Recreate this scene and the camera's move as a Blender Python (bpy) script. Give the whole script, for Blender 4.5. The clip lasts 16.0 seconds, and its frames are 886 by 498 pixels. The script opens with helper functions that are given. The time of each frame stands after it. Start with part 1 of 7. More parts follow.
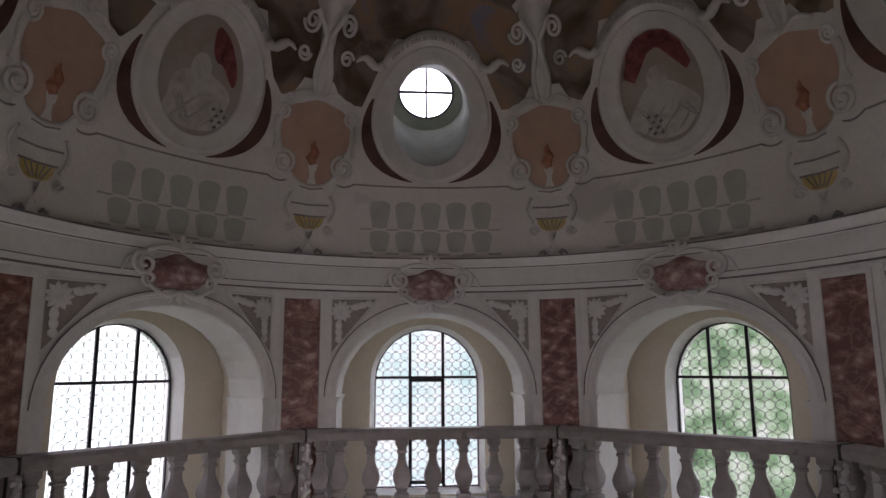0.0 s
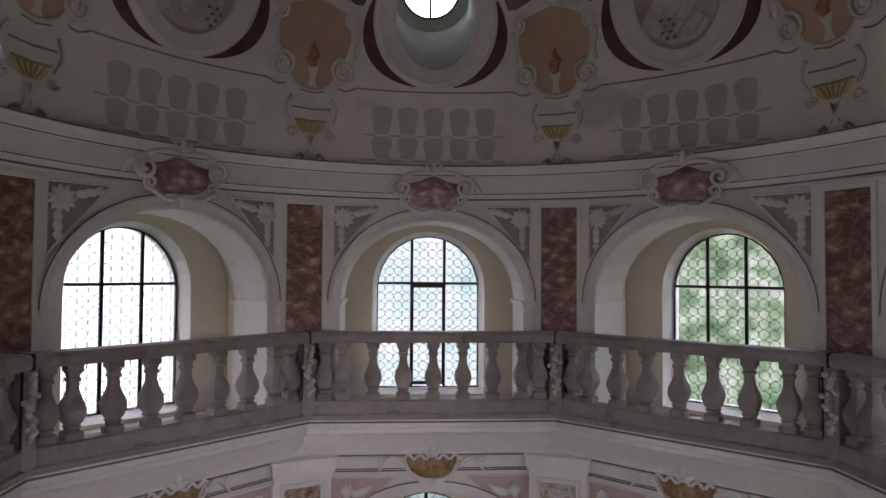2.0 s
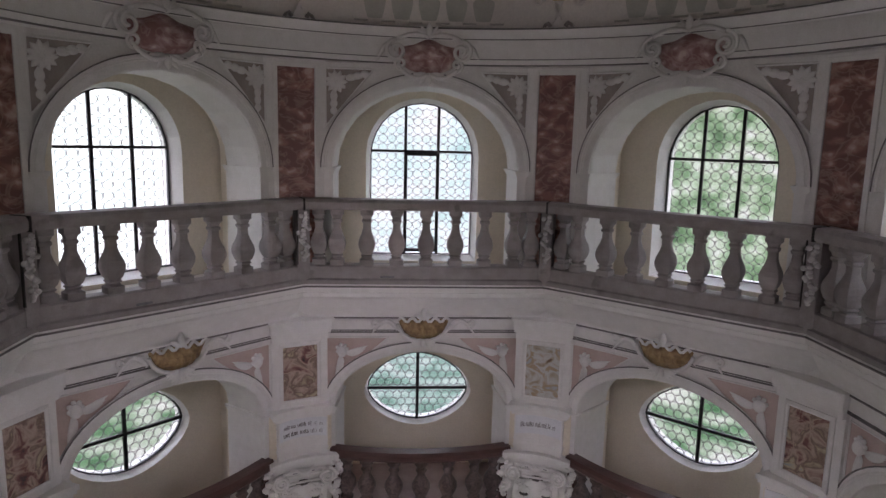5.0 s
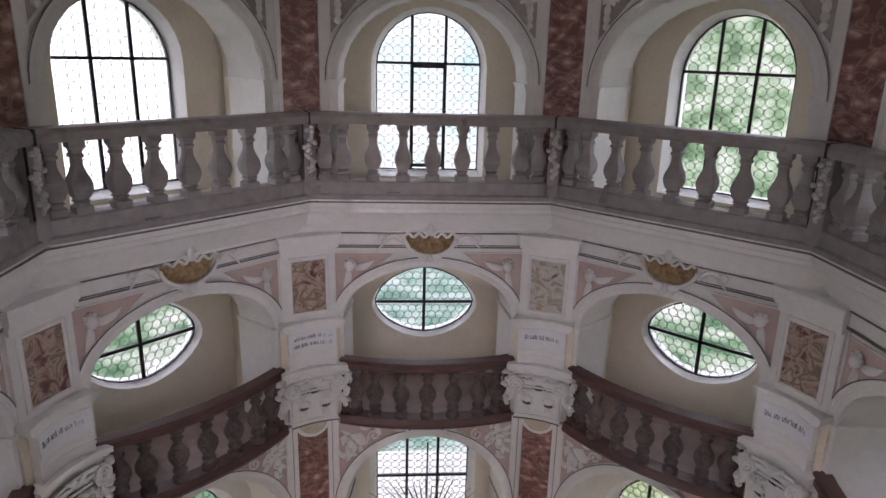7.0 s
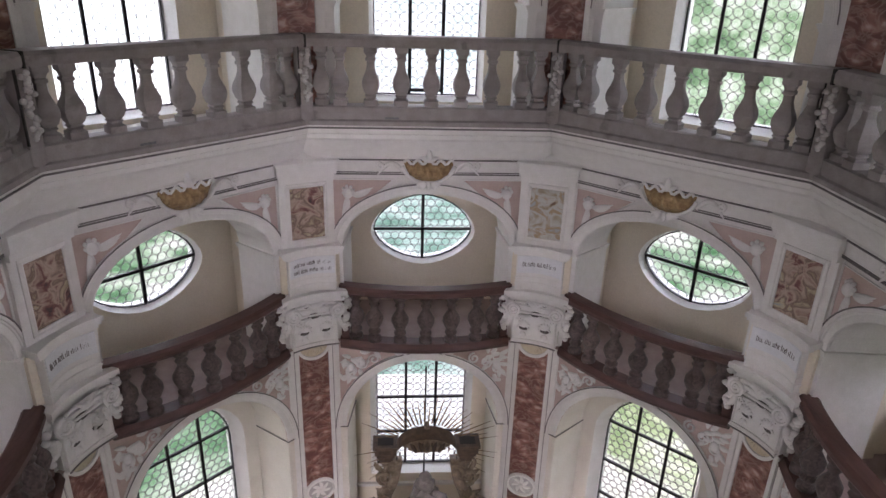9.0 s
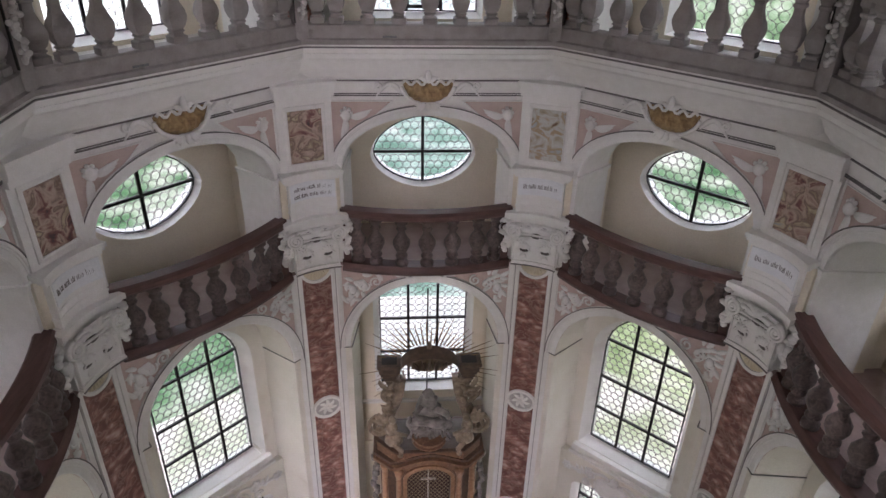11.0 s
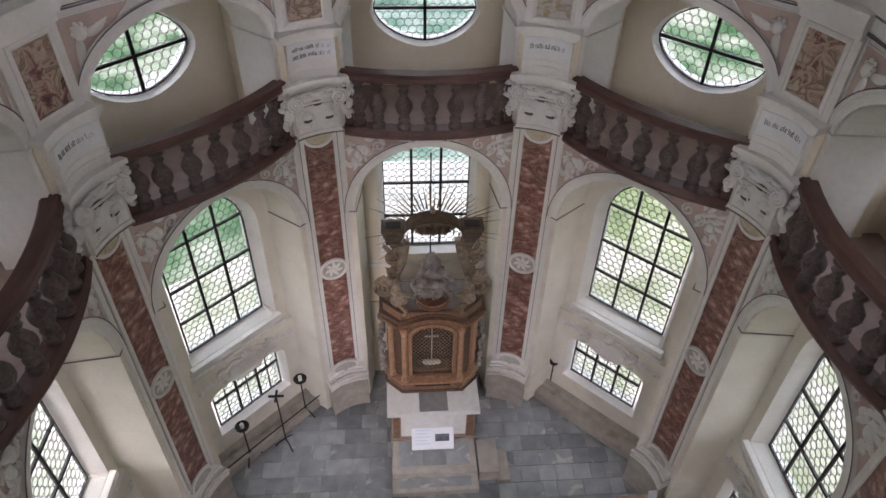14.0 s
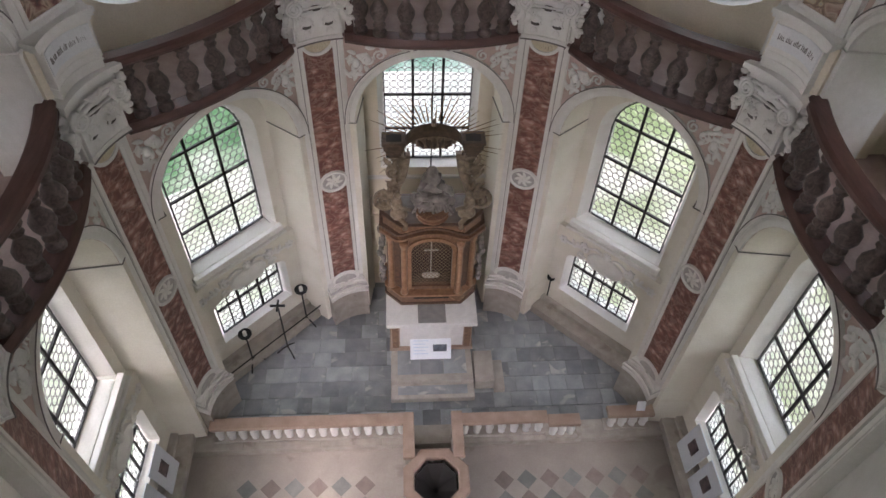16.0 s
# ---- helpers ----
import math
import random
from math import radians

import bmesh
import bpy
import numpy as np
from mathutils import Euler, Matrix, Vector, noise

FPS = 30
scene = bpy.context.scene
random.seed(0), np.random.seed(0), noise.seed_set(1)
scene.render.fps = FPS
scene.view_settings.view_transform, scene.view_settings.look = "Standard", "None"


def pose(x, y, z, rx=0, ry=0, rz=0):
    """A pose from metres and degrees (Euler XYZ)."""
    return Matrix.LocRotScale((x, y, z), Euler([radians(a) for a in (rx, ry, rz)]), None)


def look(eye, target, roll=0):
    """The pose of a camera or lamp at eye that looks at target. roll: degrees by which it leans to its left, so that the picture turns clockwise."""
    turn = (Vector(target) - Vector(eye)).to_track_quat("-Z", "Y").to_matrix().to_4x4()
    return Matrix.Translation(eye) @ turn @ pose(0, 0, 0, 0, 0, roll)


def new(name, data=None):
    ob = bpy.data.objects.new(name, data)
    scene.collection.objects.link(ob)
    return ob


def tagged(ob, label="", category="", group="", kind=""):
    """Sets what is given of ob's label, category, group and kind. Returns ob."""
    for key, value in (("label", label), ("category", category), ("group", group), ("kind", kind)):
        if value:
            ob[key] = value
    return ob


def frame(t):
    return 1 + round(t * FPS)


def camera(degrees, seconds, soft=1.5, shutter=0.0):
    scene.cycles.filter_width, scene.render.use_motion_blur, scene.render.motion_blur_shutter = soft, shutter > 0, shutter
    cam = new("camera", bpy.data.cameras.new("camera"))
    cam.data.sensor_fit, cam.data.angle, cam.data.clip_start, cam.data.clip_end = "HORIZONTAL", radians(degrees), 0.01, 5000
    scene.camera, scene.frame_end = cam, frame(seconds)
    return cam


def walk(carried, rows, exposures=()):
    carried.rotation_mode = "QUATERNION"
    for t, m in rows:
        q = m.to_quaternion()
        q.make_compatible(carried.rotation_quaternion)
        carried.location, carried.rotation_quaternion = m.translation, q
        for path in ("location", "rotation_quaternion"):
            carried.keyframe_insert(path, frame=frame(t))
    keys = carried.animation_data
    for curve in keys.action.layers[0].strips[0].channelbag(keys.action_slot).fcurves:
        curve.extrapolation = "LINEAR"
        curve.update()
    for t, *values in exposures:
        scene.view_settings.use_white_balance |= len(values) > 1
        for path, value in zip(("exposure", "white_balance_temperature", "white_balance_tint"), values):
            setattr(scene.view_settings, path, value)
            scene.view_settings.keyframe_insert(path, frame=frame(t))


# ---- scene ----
# The camera stands on the upper gallery and tilts slowly downwards: seconds, yaw, pitch, roll.
cam = camera(66.76, 16.0, soft=1.5)
EYE = (-0.503, -5.043, 12.426)
ROWS = [
    (0, -4.10, 9.71, -0.39),
    (0.5, -3.97, 7.65, -0.18),
    (1, -3.86, 5.54, 0.13),
    (1.5, -3.87, 3.77, 0.36),
    (2, -3.91, 1.84, 0.39),
    (2.5, -4.00, 0.00, 0.59),
    (3, -4.22, -2.00, 0.69),
    (3.5, -4.42, -3.78, 0.83),
    (4, -4.66, -5.69, 1.16),
    (6.5, -4.38, -14.62, 1.58),
    (7, -4.23, -16.48, 1.53),
    (7.5, -4.21, -17.95, 1.50),
    (8, -4.41, -19.57, 1.62),
    (8.5, -4.49, -20.93, 1.90),
    (9, -4.55, -22.65, 1.85),
    (11.5, -4.65, -31.12, 1.24),
    (12, -4.60, -33.16, 1.14),
    (12.5, -4.63, -34.90, 1.21),
    (13, -4.71, -36.99, 1.25),
    (13.5, -4.72, -39.07, 1.29),
    (14, -4.69, -40.69, 1.42),
    (14.5, -4.62, -42.30, 1.61),
    (15, -4.62, -44.21, 1.96),
    (15.5, -4.77, -46.02, 2.18),
    (16, -5.04, -47.97, 2.66),
]


def eye_pose(yaw, pitch, roll):
    y, p = radians(yaw), radians(pitch)
    ahead = Vector((-math.sin(y) * math.cos(p), math.cos(y) * math.cos(p), math.sin(p)))
    return look(EYE, Vector(EYE) + ahead, roll)


EXPOSURES = [(0.0, 0.14, 6600, 35), (4.0, 0.14, 6550, 34), (9.0, 0.70, 6550, 32), (12.0, 0.52, 6600, 28), (16.0, 0.6, 6700, 25)]
walk(cam, [(t, eye_pose(y, p, r)) for t, y, p, r in ROWS], EXPOSURES)

# ---- world and light ----
world = bpy.data.worlds.new("sky")
scene.world = world
world.use_nodes = True
wn = world.node_tree.nodes
sky = wn.new("ShaderNodeTexSky")
sky.sky_type = "NISHITA"
sky.sun_disc = False
sky.sun_elevation = radians(50)
sky.sun_rotation = radians(200)
sky.air_density, sky.dust_density = 1.0, 2.0
overcast = wn.new("ShaderNodeHueSaturation")
overcast.inputs["Saturation"].default_value = 0.3
world.node_tree.links.new(sky.outputs[0], overcast.inputs["Color"])
world.node_tree.links.new(overcast.outputs[0], wn["Background"].inputs[0])
wn["Background"].inputs[1].default_value = 1.6
sun = new("sun", bpy.data.lights.new("sun", "SUN"))
sun.data.energy, sun.data.angle, sun.data.color = 0.6, radians(12), (1.0, 0.96, 0.9)
sun.matrix_world = look((0, 0, 30), (math.sin(radians(20)) * 10, math.cos(radians(20)) * 10, 18))

# ---- materials ----


def ramp(nt, stops):
    n = nt.nodes.new("ShaderNodeValToRGB")
    e = n.color_ramp.elements
    while len(e) < len(stops):
        e.new(0.5)
    for el, (p, c) in zip(e, stops):
        el.position, el.color = p, (*c, 1)
    return n


def surface(name, c1, c2, scale=6.0, rough=0.7, bump=0.15, fine=60.0, metal=0.0, spots=None, detail=6.0, stretch=(1, 1, 1), distort=0.0, piece=0.0):
    """A mottled surface: two colours mixed by coarse noise, fine grain, optional spots, bump."""
    m = bpy.data.materials.new(name)
    m.use_nodes = True
    nt = m.node_tree
    b = nt.nodes["Principled BSDF"]
    tc = nt.nodes.new("ShaderNodeTexCoord")
    mp = nt.nodes.new("ShaderNodeMapping")
    mp.inputs["Scale"].default_value = stretch
    if piece:
        ob_info = nt.nodes.new("ShaderNodeObjectInfo")
        shift = nt.nodes.new("ShaderNodeVectorMath")
        shift.operation = "MULTIPLY_ADD"
        nt.links.new(ob_info.outputs["Random"], shift.inputs[0])
        shift.inputs[1].default_value = (37, 19, 11)
        nt.links.new(tc.outputs["Object"], shift.inputs[2])
        nt.links.new(shift.outputs[0], mp.inputs[0])
    else:
        nt.links.new(tc.outputs["Object"], mp.inputs[0])
    n1 = nt.nodes.new("ShaderNodeTexNoise")
    n1.inputs["Scale"].default_value, n1.inputs["Detail"].default_value, n1.inputs["Distortion"].default_value = scale, detail, distort
    nt.links.new(mp.outputs[0], n1.inputs["Vector"])
    r1 = ramp(nt, [(0.3, c1), (0.7, c2)])
    nt.links.new(n1.outputs[0], r1.inputs[0])
    n2 = nt.nodes.new("ShaderNodeTexNoise")
    n2.inputs["Scale"].default_value, n2.inputs["Detail"].default_value = fine, 3
    nt.links.new(mp.outputs[0], n2.inputs["Vector"])
    mix = nt.nodes.new("ShaderNodeMix")
    mix.data_type, mix.blend_type = "RGBA", "MULTIPLY"
    mix.inputs[0].default_value = 0.22
    r2 = ramp(nt, [(0.3, (0.6, 0.6, 0.6)), (0.65, (1, 1, 1))])
    nt.links.new(n2.outputs[0], r2.inputs[0])
    nt.links.new(r1.outputs[0], mix.inputs[6])
    nt.links.new(r2.outputs[0], mix.inputs[7])
    out = mix.outputs[2]
    if spots:
        v = nt.nodes.new("ShaderNodeTexNoise")
        v.inputs["Scale"].default_value, v.inputs["Detail"].default_value = spots[1], 8
        v.inputs["Distortion"].default_value = spots[3] if len(spots) > 3 else 0.5
        nt.links.new(mp.outputs[0], v.inputs["Vector"])
        rv = ramp(nt, [(spots[2], (0, 0, 0)), (min(spots[2] + 0.08, 1), (1, 1, 1))])
        nt.links.new(v.outputs[0], rv.inputs[0])
        m2 = nt.nodes.new("ShaderNodeMix")
        m2.data_type = "RGBA"
        nt.links.new(rv.outputs[0], m2.inputs[0])
        nt.links.new(out, m2.inputs[6])
        m2.inputs[7].default_value = (*spots[0], 1)
        out = m2.outputs[2]
    if piece:
        oi = nt.nodes.new("ShaderNodeObjectInfo")
        rp = ramp(nt, [(0, (1 - piece,) * 3), (1, (1 + piece * 0.5,) * 3)])
        nt.links.new(oi.outputs["Random"], rp.inputs[0])
        m3 = nt.nodes.new("ShaderNodeMix")
        m3.data_type, m3.blend_type = "RGBA", "MULTIPLY"
        m3.inputs[0].default_value = 1.0
        nt.links.new(out, m3.inputs[6])
        nt.links.new(rp.outputs[0], m3.inputs[7])
        out = m3.outputs[2]
    nt.links.new(out, b.inputs["Base Color"])
    b.inputs["Roughness"].default_value, b.inputs["Metallic"].default_value = rough, metal
    if bump:
        bp = nt.nodes.new("ShaderNodeBump")
        bp.inputs["Strength"].default_value, bp.inputs["Distance"].default_value = bump, 0.02
        nt.links.new(n2.outputs[0], bp.inputs["Height"])
        nt.links.new(bp.outputs[0], b.inputs["Normal"])
    return m


def scagliola(name, dark, mid, light, scale=5.0, vein=(0.75, 0.62, 0.55)):
    """Red stucco marble: warped pebbly clouds with pale diagonal veins."""
    m = bpy.data.materials.new(name)
    m.use_nodes = True
    nt = m.node_tree
    b = nt.nodes["Principled BSDF"]
    tc = nt.nodes.new("ShaderNodeTexCoord")
    oi = nt.nodes.new("ShaderNodeObjectInfo")
    add = nt.nodes.new("ShaderNodeVectorMath")
    add.operation = "MULTIPLY_ADD"
    nt.links.new(oi.outputs["Random"], add.inputs[0])
    add.inputs[1].default_value = (31, 17, 23)
    nt.links.new(tc.outputs["Object"], add.inputs[2])
    mp = nt.nodes.new("ShaderNodeMapping")
    mp.inputs["Rotation"].default_value = (0, 0.7, 0)
    mp.inputs["Scale"].default_value = (1.3, 1.3, 1.9)
    nt.links.new(add.outputs[0], mp.inputs[0])
    w = nt.nodes.new("ShaderNodeTexNoise")
    w.inputs["Scale"].default_value, w.inputs["Detail"].default_value = scale, 4
    nt.links.new(mp.outputs[0], w.inputs["Vector"])
    mx = nt.nodes.new("ShaderNodeMix")
    mx.data_type = "VECTOR"
    mx.inputs[0].default_value = 0.25
    nt.links.new(mp.outputs[0], mx.inputs[4])
    nt.links.new(w.outputs["Color"], mx.inputs[5])
    v = nt.nodes.new("ShaderNodeTexVoronoi")
    v.feature = "SMOOTH_F1"
    v.inputs["Scale"].default_value = scale * 2.2
    nt.links.new(mx.outputs[1], v.inputs["Vector"])
    r1 = ramp(nt, [(0.12, light), (0.26, mid), (0.48, dark)])
    nt.links.new(v.outputs["Distance"], r1.inputs[0])
    n = nt.nodes.new("ShaderNodeTexNoise")
    n.inputs["Scale"].default_value, n.inputs["Detail"].default_value, n.inputs["Distortion"].default_value = scale * 0.9, 6, 2.0
    nt.links.new(mp.outputs[0], n.inputs["Vector"])
    r2 = ramp(nt, [(0.44, (0, 0, 0)), (0.5, (1, 1, 1)), (0.56, (0, 0, 0))])
    nt.links.new(n.outputs[0], r2.inputs[0])
    m2 = nt.nodes.new("ShaderNodeMix")
    m2.data_type = "RGBA"
    sc = nt.nodes.new("ShaderNodeMath")
    sc.operation = "MULTIPLY"
    sc.inputs[1].default_value = 0.28
    nt.links.new(r2.outputs[0], sc.inputs[0])
    nt.links.new(sc.outputs[0], m2.inputs[0])
    nt.links.new(r1.outputs[0], m2.inputs[6])
    m2.inputs[7].default_value = (*vein, 1)
    nt.links.new(m2.outputs[2], b.inputs["Base Color"])
    b.inputs["Roughness"].default_value = 0.42
    return m


def fresco(name, cols, scale=3.0):
    """A painted picture: soft warped patches of several pigments."""
    m = bpy.data.materials.new(name)
    m.use_nodes = True
    nt = m.node_tree
    b = nt.nodes["Principled BSDF"]
    tc = nt.nodes.new("ShaderNodeTexCoord")
    oi = nt.nodes.new("ShaderNodeObjectInfo")
    add = nt.nodes.new("ShaderNodeVectorMath")
    add.operation = "MULTIPLY_ADD"
    nt.links.new(oi.outputs["Random"], add.inputs[0])
    add.inputs[1].default_value = (13, 7, 29)
    nt.links.new(tc.outputs["Object"], add.inputs[2])
    n = nt.nodes.new("ShaderNodeTexNoise")
    n.inputs["Scale"].default_value, n.inputs["Detail"].default_value, n.inputs["Distortion"].default_value = scale, 9, 0.9
    nt.links.new(add.outputs[0], n.inputs["Vector"])
    r = ramp(nt, [(0.28 + 0.44 * i / (len(cols) - 1), c) for i, c in enumerate(cols)])
    nt.links.new(n.outputs[0], r.inputs[0])
    nt.links.new(r.outputs[0], b.inputs["Base Color"])
    b.inputs["Roughness"].default_value = 0.85
    return m


WHITE = surface("white_limewash", (0.74, 0.72, 0.68), (0.82, 0.80, 0.77), 2.5, 0.85, 0.12, 45, spots=((0.70, 0.67, 0.63), 1.6, 0.62))
STUCCO = surface("white_stucco", (0.77, 0.75, 0.71), (0.83, 0.81, 0.78), 9, 0.8, 0.25, 70)
CREAM = surface("cream_plaster", (0.79, 0.71, 0.57), (0.84, 0.77, 0.65), 2.0, 0.9, 0.12, 40, spots=((0.73, 0.65, 0.52), 1.2, 0.6))
PALECREAM = surface("pale_cream_plaster", (0.76, 0.71, 0.62), (0.82, 0.78, 0.70), 2.0, 0.9, 0.15, 40, spots=((0.70, 0.65, 0.56), 1.3, 0.6))
PINK = surface("pink_plaster", (0.55, 0.41, 0.36), (0.63, 0.49, 0.44), 5, 0.85, 0.12, 50)
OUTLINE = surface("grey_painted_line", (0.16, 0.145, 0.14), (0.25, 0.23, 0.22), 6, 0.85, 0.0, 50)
RED = scagliola("red_stucco_marble", (0.17, 0.068, 0.052), (0.33, 0.155, 0.122), (0.52, 0.36, 0.30), 2.6, (0.62, 0.48, 0.40))
CARTRED = scagliola("rose_stucco_marble", (0.30, 0.15, 0.14), (0.50, 0.33, 0.31), (0.68, 0.56, 0.53), 3.0)
GREYWOOD = surface("grey_painted_wood", (0.25, 0.222, 0.21), (0.33, 0.30, 0.285), 7, 0.65, 0.15, 60, spots=((0.19, 0.17, 0.16), 4, 0.63), piece=0.1)
GARL = surface("pale_grey_garland", (0.46, 0.44, 0.42), (0.6, 0.58, 0.56), 12, 0.7, 0.2, 60)
BROWN = surface("dark_brown_stained_wood", (0.075, 0.034, 0.028), (0.125, 0.06, 0.05), 8, 0.5, 0.15, 50, stretch=(0.4, 2, 2))
BALUST = surface("brown_grey_marbled_baluster", (0.06, 0.042, 0.038), (0.17, 0.125, 0.112), 14, 0.55, 0.1, 60, distort=1.5, piece=0.15)
SLATE = surface("grey_slate", (0.23, 0.25, 0.265), (0.36, 0.375, 0.385), 3, 0.55, 0.1, 40, spots=((0.46, 0.455, 0.43), 2.2, 0.60, 1.0), piece=0.34)
NAVE = surface("beige_stone_floor", (0.33, 0.29, 0.255), (0.42, 0.375, 0.335), 1.6, 0.65, 0.1, 40, spots=((0.29, 0.25, 0.22), 1.3, 0.6, 1.0), piece=0.12)
TILEGREY = surface("grey_green_tile", (0.20, 0.215, 0.205), (0.28, 0.29, 0.27), 5, 0.55, 0.1, 40, piece=0.25)
TILERED = surface("brown_red_tile", (0.25, 0.20, 0.18), (0.32, 0.265, 0.235), 5, 0.55, 0.1, 40, piece=0.25)
STONE = surface("warm_grey_sandstone", (0.36, 0.32, 0.28), (0.46, 0.42, 0.37), 5, 0.8, 0.2, 50, spots=((0.3, 0.26, 0.22), 3, 0.62))
RAILSTONE = surface("rosy_brown_limestone", (0.34, 0.235, 0.18), (0.44, 0.32, 0.25), 4, 0.55, 0.1, 40, piece=0.1)
MARBLEWHITE = surface("white_marble", (0.66, 0.65, 0.63), (0.76, 0.75, 0.73), 3, 0.45, 0.05, 40, distort=2.0)
ALTAR = surface("orange_brown_marble", (0.12, 0.062, 0.036), (0.22, 0.12, 0.07), 6, 0.38, 0.05, 40, spots=((0.32, 0.20, 0.125), 7, 0.6, 2.0), distort=2.0)
ALTARDARK = surface("brown_marble_moulding", (0.06, 0.036, 0.025), (0.14, 0.082, 0.052), 7, 0.38, 0.05, 40, distort=2.0)
GILT = surface("aged_gilding", (0.16, 0.10, 0.04), (0.28, 0.18, 0.08), 10, 0.42, 0.2, 60, metal=0.75)
OCHRE = surface("ochre_gilt_stucco", (0.2, 0.115, 0.045), (0.46, 0.31, 0.15), 11, 0.5, 0.5, 40, distort=1.0)
FIGURE = surface("grey_carved_stone", (0.10, 0.088, 0.08), (0.30, 0.27, 0.25), 9, 0.6, 0.2, 60)
CARVE = surface("brown_gilt_carving", (0.13, 0.095, 0.065), (0.32, 0.25, 0.18), 12, 0.5, 0.3, 50, metal=0.1)
CANOPY = surface("dark_gilt_canopy", (0.045, 0.03, 0.02), (0.12, 0.08, 0.05), 10, 0.5, 0.3, 60)
COLUMN = surface("light_orange_marble", (0.24, 0.125, 0.07), (0.38, 0.225, 0.135), 6, 0.35, 0.05, 40, distort=2.0)
WIRE = surface("brass_wire", (0.20, 0.15, 0.1), (0.3, 0.235, 0.16), 20, 0.5, 0.0, 80)
DARK = surface("dark_void", (0.02, 0.018, 0.016), (0.035, 0.03, 0.028), 4, 0.8, 0.0)
IRON = surface("black_iron", (0.015, 0.015, 0.016), (0.035, 0.035, 0.035), 20, 0.5, 0.1, 80, metal=0.4)
LEAD = surface("dull_lead", (0.10, 0.105, 0.105), (0.2, 0.205, 0.205), 20, 0.6, 0.1, 80)
PAPER = surface("white_card", (0.80, 0.83, 0.88), (0.84, 0.87, 0.91), 3, 0.6, 0.0, 50)
GREYCARD = surface("grey_panel", (0.6, 0.63, 0.67), (0.66, 0.69, 0.73), 3, 0.6, 0.0, 50)
DOMEWHITE = surface("dome_limewash", (0.74, 0.69, 0.64), (0.82, 0.78, 0.73), 1.6, 0.9, 0.1, 30, spots=((0.58, 0.54, 0.5), 1.2, 0.6))
P_GREY = surface("sage_grey_paint", (0.47, 0.47, 0.42), (0.55, 0.55, 0.49), 4, 0.9, 0.0, 40)
P_ORANGE = surface("salmon_paint", (0.52, 0.33, 0.24), (0.62, 0.42, 0.32), 3, 0.9, 0.0, 40)
P_DKRED = surface("oxblood_paint", (0.09, 0.04, 0.032), (0.16, 0.075, 0.06), 4, 0.9, 0.0, 40)
P_YELLOW = surface("yellow_ochre_paint", (0.58, 0.42, 0.16), (0.66, 0.52, 0.24), 6, 0.9, 0.0, 40)
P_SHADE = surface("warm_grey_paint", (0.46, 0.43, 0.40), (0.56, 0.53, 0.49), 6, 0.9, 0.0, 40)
P_FLAME = surface("flame_red_paint", (0.42, 0.15, 0.09), (0.54, 0.28, 0.18), 10, 0.9, 0.0, 40)
P_SKY = fresco("painted_clouds", [(0.07, 0.045, 0.03), (0.14, 0.09, 0.06), (0.24, 0.19, 0.16), (0.36, 0.22, 0.13), (0.22, 0.22, 0.27)], 1.3)
SOFTLINE = surface("faded_grey_line", (0.28, 0.25, 0.235), (0.38, 0.35, 0.33), 6, 0.85, 0.0, 50)
P_PORTRAIT = fresco("painted_robe", [(0.42, 0.38, 0.33), (0.55, 0.5, 0.45), (0.64, 0.6, 0.55), (0.5, 0.46, 0.42)], 4)
P_PORTGROUND = fresco("painted_portrait_ground", [(0.34, 0.28, 0.22), (0.44, 0.36, 0.3), (0.42, 0.4, 0.38)], 2)
P_CURTAIN = fresco("painted_crimson_curtain", [(0.1, 0.02, 0.025), (0.24, 0.06, 0.06), (0.34, 0.12, 0.1)], 7)
P_PICTURE = fresco("small_fresco", [(0.06, 0.05, 0.05), (0.22, 0.10, 0.09), (0.5, 0.38, 0.3), (0.22, 0.15, 0.12), (0.52, 0.44, 0.3), (0.3, 0.34, 0.34)], 5.0)
P_PICTURE_PALE = fresco("small_pale_fresco", [(0.18, 0.11, 0.07), (0.42, 0.36, 0.27), (0.54, 0.55, 0.52), (0.4, 0.28, 0.16), (0.4, 0.42, 0.42)], 4.6)
NICHEGREEN = surface("grey_green_plaster", (0.3, 0.33, 0.28), (0.4, 0.42, 0.36), 3, 0.9, 0.1, 40)


